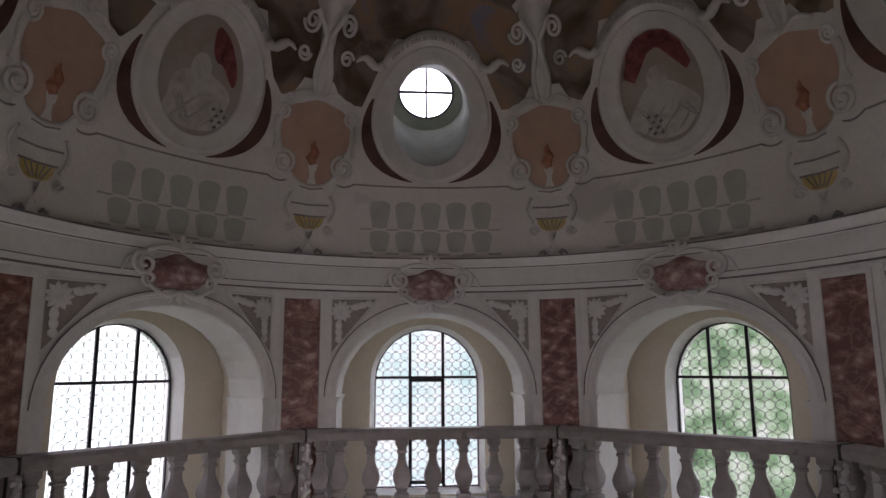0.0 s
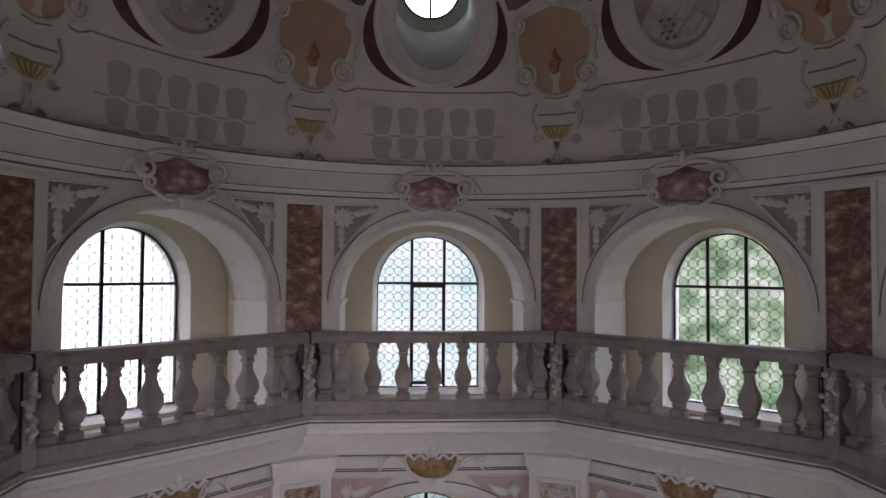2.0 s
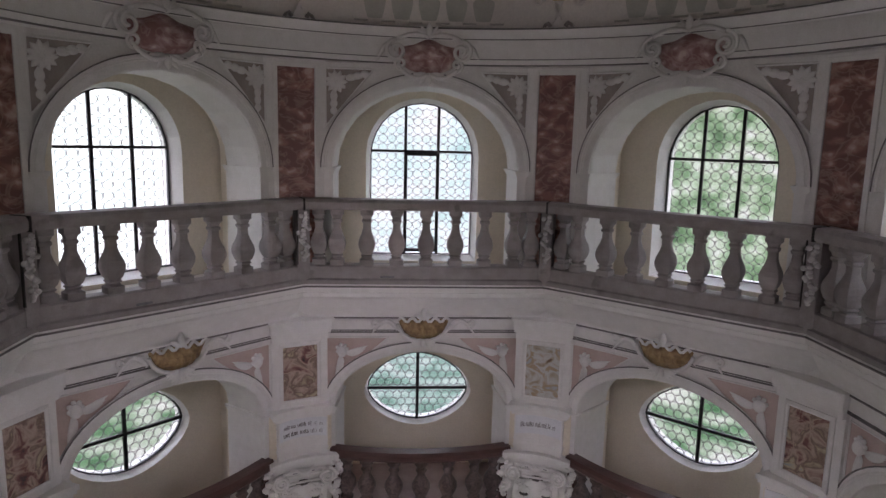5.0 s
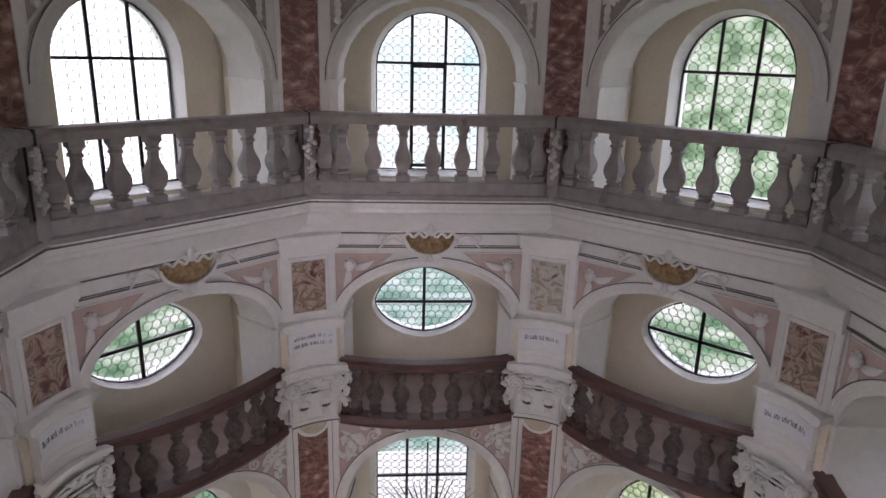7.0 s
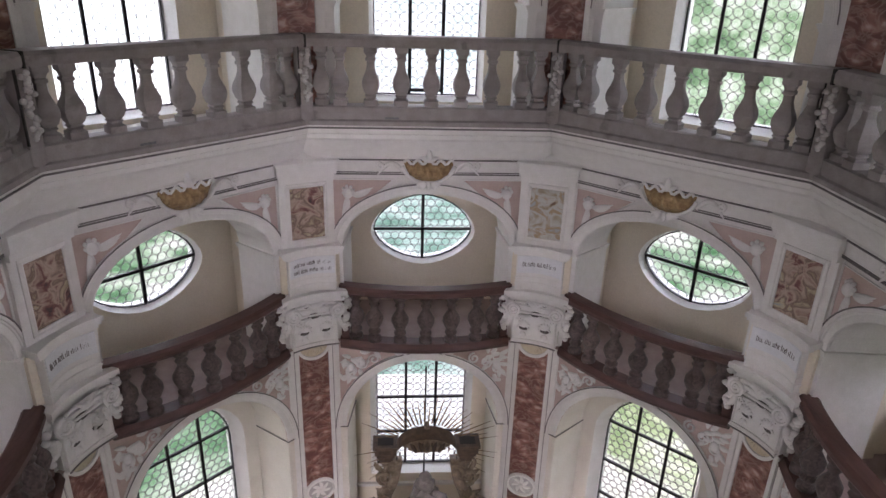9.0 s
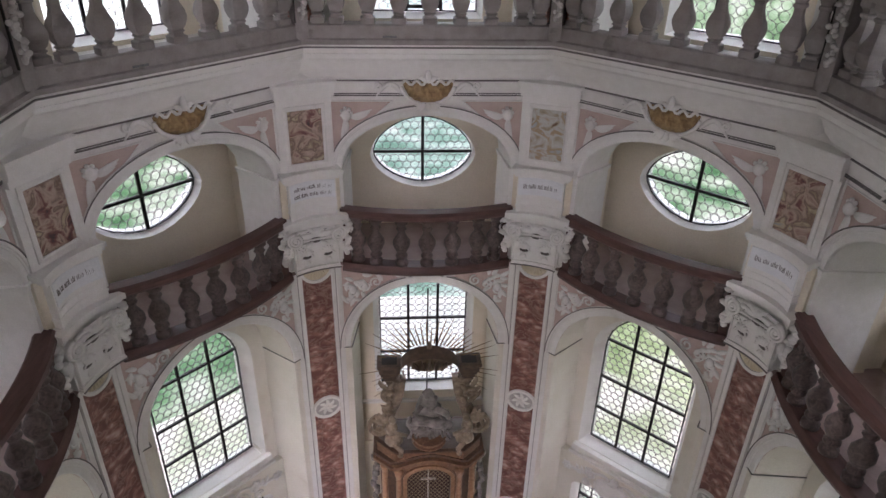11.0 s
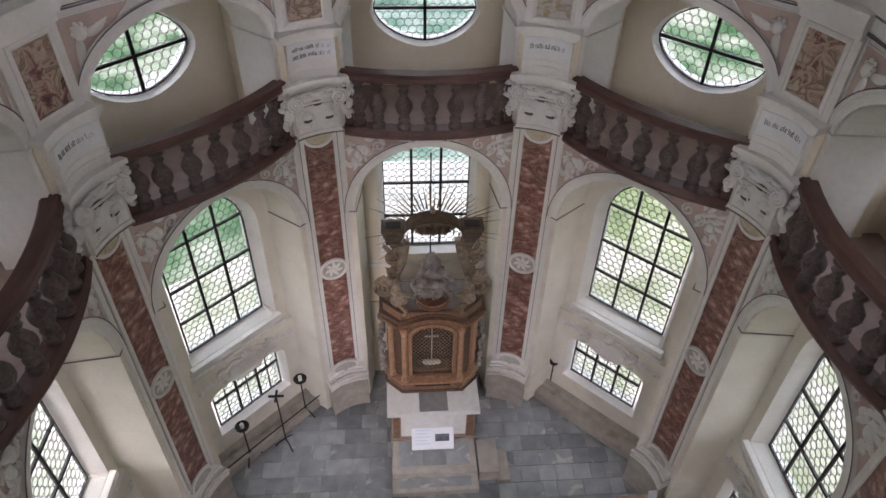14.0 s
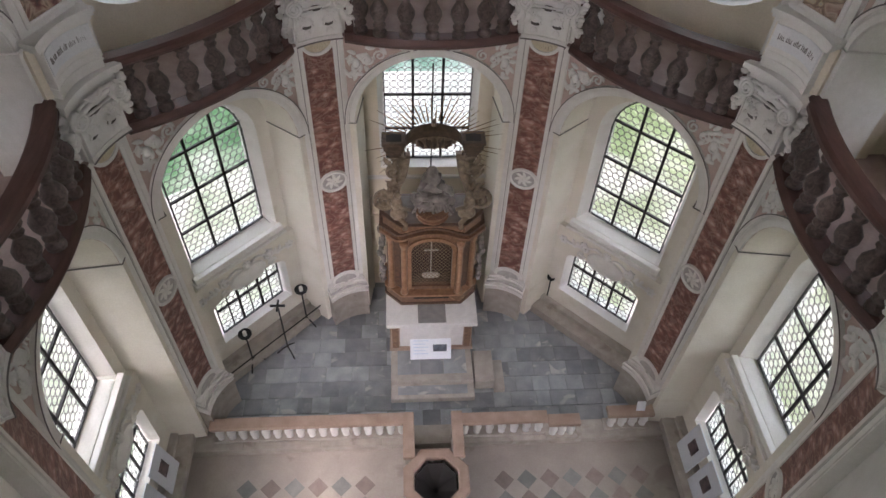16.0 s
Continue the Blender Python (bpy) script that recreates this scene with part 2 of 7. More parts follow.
def glass_mat(name, tint_a, tint_b):
    m = bpy.data.materials.new(name)
    m.use_nodes = True
    nt = m.node_tree
    nt.nodes.remove(nt.nodes["Principled BSDF"])
    out = nt.nodes["Material Output"]
    oi = nt.nodes.new("ShaderNodeObjectInfo")
    r = ramp(nt, [(0, tint_a), (0.6, tint_b), (1, (0.93, 0.96, 0.94))])
    nt.links.new(oi.outputs["Random"], r.inputs[0])
    tr = nt.nodes.new("ShaderNodeBsdfTransparent")
    nt.links.new(r.outputs[0], tr.inputs[0])
    gl = nt.nodes.new("ShaderNodeBsdfGlossy")
    gl.inputs["Roughness"].default_value = 0.12
    mx = nt.nodes.new("ShaderNodeMixShader")
    lw = nt.nodes.new("ShaderNodeLayerWeight")
    pw = nt.nodes.new("ShaderNodeMath")
    pw.operation = "POWER"
    pw.inputs[1].default_value = 4.0
    nt.links.new(lw.outputs["Facing"], pw.inputs[0])
    ma = nt.nodes.new("ShaderNodeMath")
    ma.operation = "MULTIPLY_ADD"
    ma.inputs[1].default_value, ma.inputs[2].default_value = 0.5, 0.03
    nt.links.new(pw.outputs[0], ma.inputs[0])
    nt.links.new(ma.outputs[0], mx.inputs[0])
    nt.links.new(tr.outputs[0], mx.inputs[1])
    nt.links.new(gl.outputs[0], mx.inputs[2])
    nt.links.new(mx.outputs[0], out.inputs[0])
    return m


GLASS = glass_mat("crown_glass", (0.86, 0.92, 0.89), (0.95, 0.98, 0.96))
GLASSFILL = glass_mat("pale_lead_glass", (0.88, 0.92, 0.90), (0.90, 0.94, 0.92))

# ---- mesh helpers ----


def mesh_of(name, bm, mats):
    me = bpy.data.meshes.new(name)
    bmesh.ops.recalc_face_normals(bm, faces=bm.faces)
    bm.to_mesh(me)
    bm.free()
    for m in mats if isinstance(mats, (list, tuple)) else (mats,):
        me.materials.append(m)
    return me


def put(name, me, parent=None, m=None, label="", category="", group="", kind="", smooth=False):
    ob = new(name, me)
    if smooth:
        me.polygons.foreach_set("use_smooth", [True] * len(me.polygons))
    if parent is not None:
        ob.parent = parent
    if m is not None:
        ob.matrix_basis = m
    return tagged(ob, label, category, group, kind)


def part(name, bm, material, parent, label="", smooth=False, m=None):
    return put(name, mesh_of(name, bm, material), parent, m, label, smooth=smooth)


def bay(b):
    return Matrix.Rotation(-b * math.pi / 4, 4, "Z")


def T(x, y, z, rz=0.0):
    return Matrix.Translation((x, y, z)) @ Matrix.Rotation(rz, 4, "Z")


def box(bm, x0, x1, y0, y1, z0, z1, bev=0.0):
    r = bmesh.ops.create_cube(bm, size=1.0)
    vs = r["verts"]
    for v in vs:
        v.co = Vector((x0 + (v.co.x + 0.5) * (x1 - x0), y0 + (v.co.y + 0.5) * (y1 - y0), z0 + (v.co.z + 0.5) * (z1 - z0)))
    if bev:
        es = list({e for v in vs for e in v.link_edges})
        bmesh.ops.bevel(bm, geom=es, offset=bev, segments=2, affect="EDGES", profile=0.6)
    return bm


def B():
    return bmesh.new()


def strip(bm, rows, close=False, closed_rows=False):
    """Quads between successive rows of points."""
    vr = [[bm.verts.new(p) for p in row] for row in rows]
    n = len(vr)
    for i in range(n if closed_rows else n - 1):
        a, b = vr[i], vr[(i + 1) % n]
        k = len(a)
        for j in range(k if close else k - 1):
            q = (a[j], a[(j + 1) % k], b[(j + 1) % k], b[j])
            try:
                bm.faces.new(q)
            except ValueError:
                pass
    return vr


def lathe(bm, profile, seg=12, c=(0, 0, 0), a0=0.0, a1=2 * math.pi):
    full = abs(a1 - a0 - 2 * math.pi) < 1e-6
    n = seg if full else seg + 1
    rows = [[(c[0] + r * math.cos(a0 + (a1 - a0) * i / seg), c[1] + r * math.sin(a0 + (a1 - a0) * i / seg), c[2] + z) for i in range(n)] for r, z in profile]
    vr = strip(bm, rows, close=full)
    if full:
        for row in (vr[0], vr[-1]):
            bm.faces.new(row)
    return bm


def tube(bm, pts, rad, seg=6, taper=None, flat=1.0):
    """A tube along points; taper: radius factors."""
    pts = [Vector(p) for p in pts]
    rows = []
    n = len(pts)
    for i, p in enumerate(pts):
        d = (pts[min(i + 1, n - 1)] - pts[max(i - 1, 0)]).normalized()
        ref = Vector((0, 1, 0)) if abs(d.y) < 0.9 else Vector((0, 0, 1))
        s = d.cross(ref).normalized()
        u = s.cross(d).normalized()
        r = rad * (taper[i] if taper else 1)
        rows.append([p + s * r * math.cos(2 * math.pi * k / seg) + u * r * flat * math.sin(2 * math.pi * k / seg) for k in range(seg)])
    vr = strip(bm, rows, close=True)
    for row in (vr[0], vr[-1]):
        bm.faces.new(row)
    return bm


def blob(bm, c, r, seg=8, rings=5):
    """An ellipsoid with radii r."""
    rr = bmesh.ops.create_uvsphere(bm, u_segments=seg, v_segments=rings, radius=1)
    for v in rr["verts"]:
        v.co = Vector((c[0] + v.co.x * r[0], c[1] + v.co.y * r[1], c[2] + v.co.z * r[2]))
    return bm


def leaf(bm, p, ang, length, width, y, lift=0.04, n=5, curl=0.0):
    """A ridged leaf in the x-z plane from p at the angle ang, standing off y towards the room."""
    rows = []
    for i in range(n + 1):
        t = i / n
        w = width * math.sin(math.pi * min(1, 0.12 + 0.88 * t)) ** 0.8 * (1 if t < 1 else 0.1)
        a = ang + curl * t
        cx, cz = p[0] + math.cos(ang + curl * t * 0.5) * length * t, p[1] + math.sin(ang + curl * t * 0.5) * length * t
        dx, dz = -math.sin(a), math.cos(a)
        h = lift * math.sin(math.pi * (0.2 + 0.75 * t))
        rows.append([(cx + dx * w, y, cz + dz * w), (cx + dx * w * 0.5, y - h * 0.7, cz + dz * w * 0.5), (cx, y - h * 0.45, cz), (cx - dx * w * 0.5, y - h * 0.7, cz - dz * w * 0.5), (cx - dx * w, y, cz - dz * w)])
    strip(bm, rows)
    return bm


def spiral(cx, cz, r0, r1, turns, a0, y, n=22, hand=1):
    return [(cx + (r0 + (r1 - r0) * i / n) * math.cos(a0 + hand * 2 * math.pi * turns * i / n), y, cz + (r0 + (r1 - r0) * i / n) * math.sin(a0 + hand * 2 * math.pi * turns * i / n)) for i in range(n + 1)]


def arch(half, z0, spring, apex, n=14):
    """Closed outline (x, z) of an opening with an elliptical head, from the lower left, counter-clockwise seen from the room."""
    pts = [(-half, z0), (half, z0)]
    pts += [(half * math.cos(math.pi * i / n), spring + (apex - spring) * math.sin(math.pi * i / n)) for i in range(n + 1)]
    return pts


def oval(hw, zc, up, down, n=28, e=2.0):
    out = []
    for i in range(n):
        a = 2 * math.pi * i / n
        c, s = math.cos(a), math.sin(a)
        out.append((hw * math.copysign(abs(c) ** (2 / e), c), zc + (up if s > 0 else down) * math.copysign(abs(s) ** (2 / e), s)))
    return out


def ray_poly(poly, c, a):
    dx, dz = math.cos(a), math.sin(a)
    best = None
    for (x0, z0), (x1, z1) in zip(poly, poly[1:] + poly[:1]):
        ex, ez = x1 - x0, z1 - z0
        den = dx * ez - dz * ex
        if abs(den) < 1e-12:
            continue
        t = ((x0 - c[0]) * ez - (z0 - c[1]) * ex) / den
        s = ((x0 - c[0]) * dz - (z0 - c[1]) * dx) / den
        if t > 0 and -1e-6 <= s <= 1 + 1e-6 and (best is None or t > best):
            best = t
    return best


def plate(bm, rect, hole, y0, y1, hole_back=None, bottom_open=False, reveal=0):
    """A wall slab between y0 and y1 with a hole through it; hole_back: the hole's other outline, for splayed reveals."""
    x0, x1, z0, z1 = rect
    hb = hole_back or hole
    c = (sum(p[0] for p in hole) / len(hole), (min(p[1] for p in hole) + max(p[1] for p in hole)) / 2)
    rp = [(x0, z0), (x1, z0), (x1, z1), (x0, z1)]
    angs = sorted({round(math.atan2(p[1] - c[1], p[0] - c[0]), 6) for p in list(hole) + list(hb) + rp})
    def at(poly, a):
        t = ray_poly(poly, c, a)
        return (c[0] + math.cos(a) * t, c[1] + math.sin(a) * t)
    o, h1, h2 = [at(rp, a) for a in angs], [at(list(hole), a) for a in angs], [at(list(hb), a) for a in angs]
    rings = [[(p[0], y0, p[1]) for p in o], [(p[0], y0, p[1]) for p in h1], [(p[0], y1, p[1]) for p in h2], [(p[0], y1, p[1]) for p in o]]
    vr = [[bm.verts.new(p) for p in r] for r in rings]
    k = len(angs)
    for i in range(4):
        a, b = vr[i], vr[(i + 1) % 4]
        for j in range(k):
            f = bm.faces.new((a[j], a[(j + 1) % k], b[(j + 1) % k], b[j]))
            if i == 1:
                f.material_index = reveal
    return bm


def extrude(bm, pts, y0, y1):
    """A prism with the outline pts (x, z), from y0 to y1."""
    f = [bm.verts.new((p[0], y0, p[1])) for p in pts]
    g = [bm.verts.new((p[0], y1, p[1])) for p in pts]
    bm.faces.new(f)
    bm.faces.new(g[::-1])
    n = len(pts)
    for i in range(n):
        bm.faces.new((f[i], f[(i + 1) % n], g[(i + 1) % n], g[i]))
    return bm


def band(bm, inner, outer, y0, y1, profile=None, close=False):
    """A moulded strip between two outlines of equal length; profile: (share across, depth) pairs."""
    profile = profile or [(0, y1), (0, y0), (1, y0), (1, y1)]
    rows = [[(a[0] + (b[0] - a[0]) * s, y, a[1] + (b[1] - a[1]) * s) for s, y in profile] for a, b in zip(inner, outer)]
    strip(bm, rows, closed_rows=close)
    return bm


def sweep(bm, profile, u_of):
    """A moulding along a bay's x axis; profile: (distance from the centre, z); u_of(r): half length at that distance."""
    strip(bm, [[(s * u_of(r), r, z) for r, z in profile] for s in (-1, 1)])
    return bm


OCT = math.tan(math.pi / 8)
WALL_R, PIL_R = 4.45, 4.62
BAYS = (-2, -1, 0, 1, 2)
CORNERS = (-2.5, -1.5, -0.5, 0.5, 1.5, 2.5)


# ---- structure: outside ----
bm = B()
strip(bm, [[(-400, -400, -1.2), (400, -400, -1.2)], [(-400, 400, -1.2), (400, 400, -1.2)]])
GRASS = surface("lawn_and_gravel", (0.13, 0.17, 0.10), (0.22, 0.26, 0.16), 0.3, 0.9, 0.0, 4, spots=((0.6, 0.58, 0.55), 0.14, 0.45))
put("ground", mesh_of("ground", bm, GRASS), label="green lawn with pale gravel patches outside the windows", category="ground", kind="structure")


# emission material: mottled colours that glow in place of daylit surroundings
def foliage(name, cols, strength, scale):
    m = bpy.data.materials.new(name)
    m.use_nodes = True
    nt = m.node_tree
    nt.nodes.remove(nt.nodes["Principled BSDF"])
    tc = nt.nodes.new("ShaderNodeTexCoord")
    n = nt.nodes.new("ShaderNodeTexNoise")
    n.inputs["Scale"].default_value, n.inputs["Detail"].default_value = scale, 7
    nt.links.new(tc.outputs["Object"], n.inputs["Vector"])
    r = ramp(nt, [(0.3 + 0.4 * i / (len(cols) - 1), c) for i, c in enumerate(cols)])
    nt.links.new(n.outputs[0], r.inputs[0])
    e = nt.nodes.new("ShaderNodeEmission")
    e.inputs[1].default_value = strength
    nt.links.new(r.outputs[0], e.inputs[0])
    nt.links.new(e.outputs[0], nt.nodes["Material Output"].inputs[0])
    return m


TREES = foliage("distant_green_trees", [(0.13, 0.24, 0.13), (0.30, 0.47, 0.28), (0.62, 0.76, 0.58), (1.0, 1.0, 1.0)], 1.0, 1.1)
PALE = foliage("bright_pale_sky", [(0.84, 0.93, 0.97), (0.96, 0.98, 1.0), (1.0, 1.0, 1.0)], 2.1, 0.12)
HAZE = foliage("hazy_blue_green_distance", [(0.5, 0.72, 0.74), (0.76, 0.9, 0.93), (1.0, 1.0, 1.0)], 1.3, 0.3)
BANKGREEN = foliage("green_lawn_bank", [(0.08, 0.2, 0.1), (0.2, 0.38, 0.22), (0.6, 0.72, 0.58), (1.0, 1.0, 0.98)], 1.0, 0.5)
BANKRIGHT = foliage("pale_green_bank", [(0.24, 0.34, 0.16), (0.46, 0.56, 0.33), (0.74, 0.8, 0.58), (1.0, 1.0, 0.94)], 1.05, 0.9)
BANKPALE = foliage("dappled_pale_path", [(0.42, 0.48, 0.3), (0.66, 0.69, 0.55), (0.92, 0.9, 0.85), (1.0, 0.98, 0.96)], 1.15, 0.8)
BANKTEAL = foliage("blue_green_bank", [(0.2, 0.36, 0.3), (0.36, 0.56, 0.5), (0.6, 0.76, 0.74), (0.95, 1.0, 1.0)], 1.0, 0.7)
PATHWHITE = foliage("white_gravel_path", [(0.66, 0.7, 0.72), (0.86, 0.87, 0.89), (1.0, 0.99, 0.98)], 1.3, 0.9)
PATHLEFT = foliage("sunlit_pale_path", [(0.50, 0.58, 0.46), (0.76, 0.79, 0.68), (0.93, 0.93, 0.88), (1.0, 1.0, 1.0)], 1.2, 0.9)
# added glowing sheets for trees, sky, banks and paths; they also light the room
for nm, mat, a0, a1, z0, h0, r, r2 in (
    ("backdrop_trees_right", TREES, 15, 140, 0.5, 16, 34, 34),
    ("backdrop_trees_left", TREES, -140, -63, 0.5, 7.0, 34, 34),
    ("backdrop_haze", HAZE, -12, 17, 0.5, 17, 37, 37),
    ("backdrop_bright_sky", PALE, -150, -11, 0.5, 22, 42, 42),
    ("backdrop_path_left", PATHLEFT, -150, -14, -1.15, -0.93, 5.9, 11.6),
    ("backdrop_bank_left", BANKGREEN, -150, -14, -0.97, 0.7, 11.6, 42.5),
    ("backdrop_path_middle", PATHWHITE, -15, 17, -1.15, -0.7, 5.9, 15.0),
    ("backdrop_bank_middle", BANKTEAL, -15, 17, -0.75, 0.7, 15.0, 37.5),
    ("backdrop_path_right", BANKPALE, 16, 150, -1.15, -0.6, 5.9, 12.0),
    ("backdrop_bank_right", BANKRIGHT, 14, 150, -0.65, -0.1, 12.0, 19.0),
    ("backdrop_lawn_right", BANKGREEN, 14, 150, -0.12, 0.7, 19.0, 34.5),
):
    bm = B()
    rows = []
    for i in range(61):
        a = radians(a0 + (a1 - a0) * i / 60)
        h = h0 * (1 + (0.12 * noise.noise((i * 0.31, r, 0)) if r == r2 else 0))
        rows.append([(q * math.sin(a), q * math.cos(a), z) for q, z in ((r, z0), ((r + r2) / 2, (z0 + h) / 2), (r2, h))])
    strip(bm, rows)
    put(nm, mesh_of(nm, bm, mat), label="glowing backdrop of blurred greenery and bright sky outside the windows", category="backdrop", kind="structure")

# ---- structure: walls, niches, galleries ----
ARCH_U = arch(1.30, 10.45, 12.0, 13.13)
ARCH_M = arch(1.28, 6.9, 8.52, 9.34)
ARCH_L = arch(1.29, -0.19, 5.2, 6.49)
# the openings narrow towards their backs
BACK_U = arch(1.285, 10.45, 12.0, 13.12)
BACK_M = arch(1.20, 6.9, 8.56, 9.28)
BACK_L = arch(1.19, -0.19, 5.26, 6.44)
BACK_R = 5.2
WIN_U = arch(0.75, 10.56, 12.15, 12.97)
WIN_U0 = arch(0.81, 10.56, 12.15, 12.97)
WIN_M = oval(0.845, 8.23, 0.62, 0.56, 28, 1.75)
WIN_L = arch(0.80, 2.97, 5.1, 5.95)
WIN_S = arch(0.75, 0.87, 1.82, 2.02, 8)


def grow(poly, dx, dz=None, zc=None):
    dz = dx if dz is None else dz
    x0, x1 = min(p[0] for p in poly), max(p[0] for p in poly)
    z0, z1 = min(p[1] for p in poly), max(p[1] for p in poly)
    cx, cz = (x0 + x1) / 2, (z0 + z1) / 2
    return [(cx + (p[0] - cx) * (1 + 2 * dx / (x1 - x0)), cz + (p[1] - cz) * (1 + 2 * dz / (z1 - z0))) for p in poly]


me_wall_u = mesh_of("wall_upper", plate(B(), (-1.62, 1.62, 10.4, 13.9), ARCH_U, WALL_R, BACK_R, BACK_U), WHITE)
me_wall_m = mesh_of("wall_middle", plate(B(), (-1.62, 1.62, 6.82, 10.4), ARCH_M, WALL_R, BACK_R, BACK_M), WHITE)
me_wall_l = mesh_of("wall_lower", plate(B(), (-1.62, 1.62, -0.2, 6.82), ARCH_L, WALL_R, 5.16, BACK_L, reveal=1), [PINK, PALECREAM])
me_out_u = mesh_of("outer_wall_upper", plate(B(), (-1.9, 1.9, 10.2, 14.2), grow(WIN_U, 0.07), 5.56, 6.0, WIN_U, reveal=1), [CREAM, WHITE])
me_out_u0 = mesh_of("outer_wall_upper", plate(B(), (-1.9, 1.9, 10.2, 14.2), grow(WIN_U0, 0.07), 5.56, 6.0, WIN_U0, reveal=1), [CREAM, WHITE])
me_out_m = mesh_of("outer_wall_middle", plate(B(), (-1.9, 1.9, 6.6, 10.2), grow(WIN_M, 0.055), 5.78, 6.1, WIN_M, reveal=1), [CREAM, WHITE])
me_out_l = mesh_of("outer_wall_lower", plate(B(), (-1.9, 1.9, 2.62, 6.6), grow(WIN_L, 0.14, 0.1), 5.15, 5.5, WIN_L, reveal=1), [PALECREAM, WHITE])
WIN_ALTAR = arch(0.80, 3.60, 5.75, 6.42)
me_out_altar = mesh_of("outer_wall_lower", plate(B(), (-1.9, 1.9, 2.25, 6.6), grow(WIN_ALTAR, 0.12, 0.07), 5.15, 5.5, WIN_ALTAR, reveal=1), [CREAM, WHITE])
me_out_plain = mesh_of("outer_wall_base", box(B(), -1.9, 1.9, 5.1, 5.5, -0.6, 2.25), CREAM)
me_ledge_altar = mesh_of("ledge", box(B(), -1.2, 1.2, 5.08, 5.16, 3.28, 3.34, 0.012), STUCCO)
me_out_s = mesh_of("outer_wall_base", plate(B(), (-1.9, 1.9, -0.6, 2.62), grow(WIN_S, 0.12, 0.08), 5.02, 5.4, WIN_S, reveal=1), [PALECREAM, WHITE])


def niche(half, z0, spring, apex, y0, y1, name):
    """Side walls and vault of a window niche."""
    bm = B()
    out = arch(half, z0, spring, apex)[1:] + [(-half, z0)]
    inn = [(p[0] * 1.0, p[1]) for p in out]
    ys = [y0, y0 + (y1 - y0) * 0.25, y0 + (y1 - y0) * 0.5, y0 + (y1 - y0) * 0.75, y1]
    strip(bm, [[(p[0], y, p[1]) for y in ys] for p in inn])
    return mesh_of(name, bm, CREAM)


me_niche_u = niche(1.42, 10.4, 12.05, 13.3, 5.18, 5.58, "niche_vault_upper")
me_niche_m = niche(1.42, 6.8, 8.6, 9.6, 5.18, 5.80, "niche_vault_middle")
# shallow pilaster strips inside the niches
bm = B()
for s in (-1, 1):
    box(bm, min(s * 1.34, s * 1.425), max(s * 1.34, s * 1.425), 5.32, 5.46, 10.4, 12.6, 0.01)
me_strip_u = mesh_of("niche_strip", bm, CREAM)
bm = B()
for s in (-1, 1):
    box(bm, min(s * 1.34, s * 1.425), max(s * 1.34, s * 1.425), 5.34, 5.5, 6.85, 9.2, 0.01)
me_strip_m = mesh_of("niche_strip", bm, CREAM)


def archivolt(a_in, a_out, y):
    """A stucco arch band with a rolled outer edge."""
    return band(B(), a_in, a_out, y, WALL_R, [(0.0, WALL_R - 0.004), (0.0, y + 0.006), (0.1, y), (0.55, y), (0.62, y - 0.012), (0.72, y - 0.012), (0.78, y - 0.03), (0.97, y - 0.03), (1, y - 0.01), (1, WALL_R + 0.01)])


def arch_line(half, z0, spring, apex, n=28):
    pts = [(half, z0)] + [(half * math.cos(math.pi * i / n), spring + (apex - spring) * math.sin(math.pi * i / n)) for i in range(n + 1)] + [(-half, z0)]
    return pts


me_av_u = mesh_of("archivolt", archivolt(arch_line(1.30, 12.0, 12.0, 13.13), arch_line(1.455, 12.0, 12.0, 13.3), 4.41), STUCCO)
me_av_m = mesh_of("archivolt", archivolt(arch_line(1.28, 8.52, 8.52, 9.34), arch_line(1.44, 8.52, 8.52, 9.5), 4.41), STUCCO)
me_av_l = mesh_of("archivolt", archivolt(arch_line(1.29, 5.2, 5.2, 6.49), arch_line(1.46, 5.2, 5.2, 6.65), 4.41), STUCCO)


def jamb_mesh(z0, z1, x_front, x_back, y_back, d):
    """The splayed pier face below an arch's springing, with an impost moulding standing d proud."""
    bm = B()
    for e, za, zb in ((0.0, z0, z1 - 0.08), (d * 0.35, z1 - 0.08, z1 - 0.05), (d * 0.7, z1 - 0.05, z1 - 0.02), (d, z1 - 0.02, z1)):
        xf, xb = x_front - 0.008 - e, x_back - 0.008 - e
        loop = [(xf, 4.415 - e), (1.46, 4.415 - e), (1.46, y_back - 0.02), (1.46, y_back + e), (xb, y_back + e)]
        lo, hi = [bm.verts.new((x, y, za)) for x, y in loop], [bm.verts.new((x, y, zb)) for x, y in loop]
        bm.faces.new(lo)
        bm.faces.new(hi)
        for q in range(5):
            bm.faces.new((lo[q], lo[(q + 1) % 5], hi[(q + 1) % 5], hi[q]))
    return bm


JAMBS = {"u": (10.42, 12.0, 1.30, 1.285, 5.215, 0.04, STUCCO), "m": (6.86, 8.52, 1.28, 1.20, 5.215, 0.03, STUCCO), "l": (0.02, 5.2, 1.29, 1.19, 5.155, 0.006, PALECREAM)}
me_jamb = {}
for k, (z0, z1, xf, xb, yb, d, mt) in JAMBS.items():
    me_jamb[k] = []
    for s in (1, -1):
        bm = jamb_mesh(z0, z1, xf, xb, yb, d)
        for v in bm.verts:
            v.co.x *= s
        me_jamb[k].append(mesh_of("jamb", bm, mt))

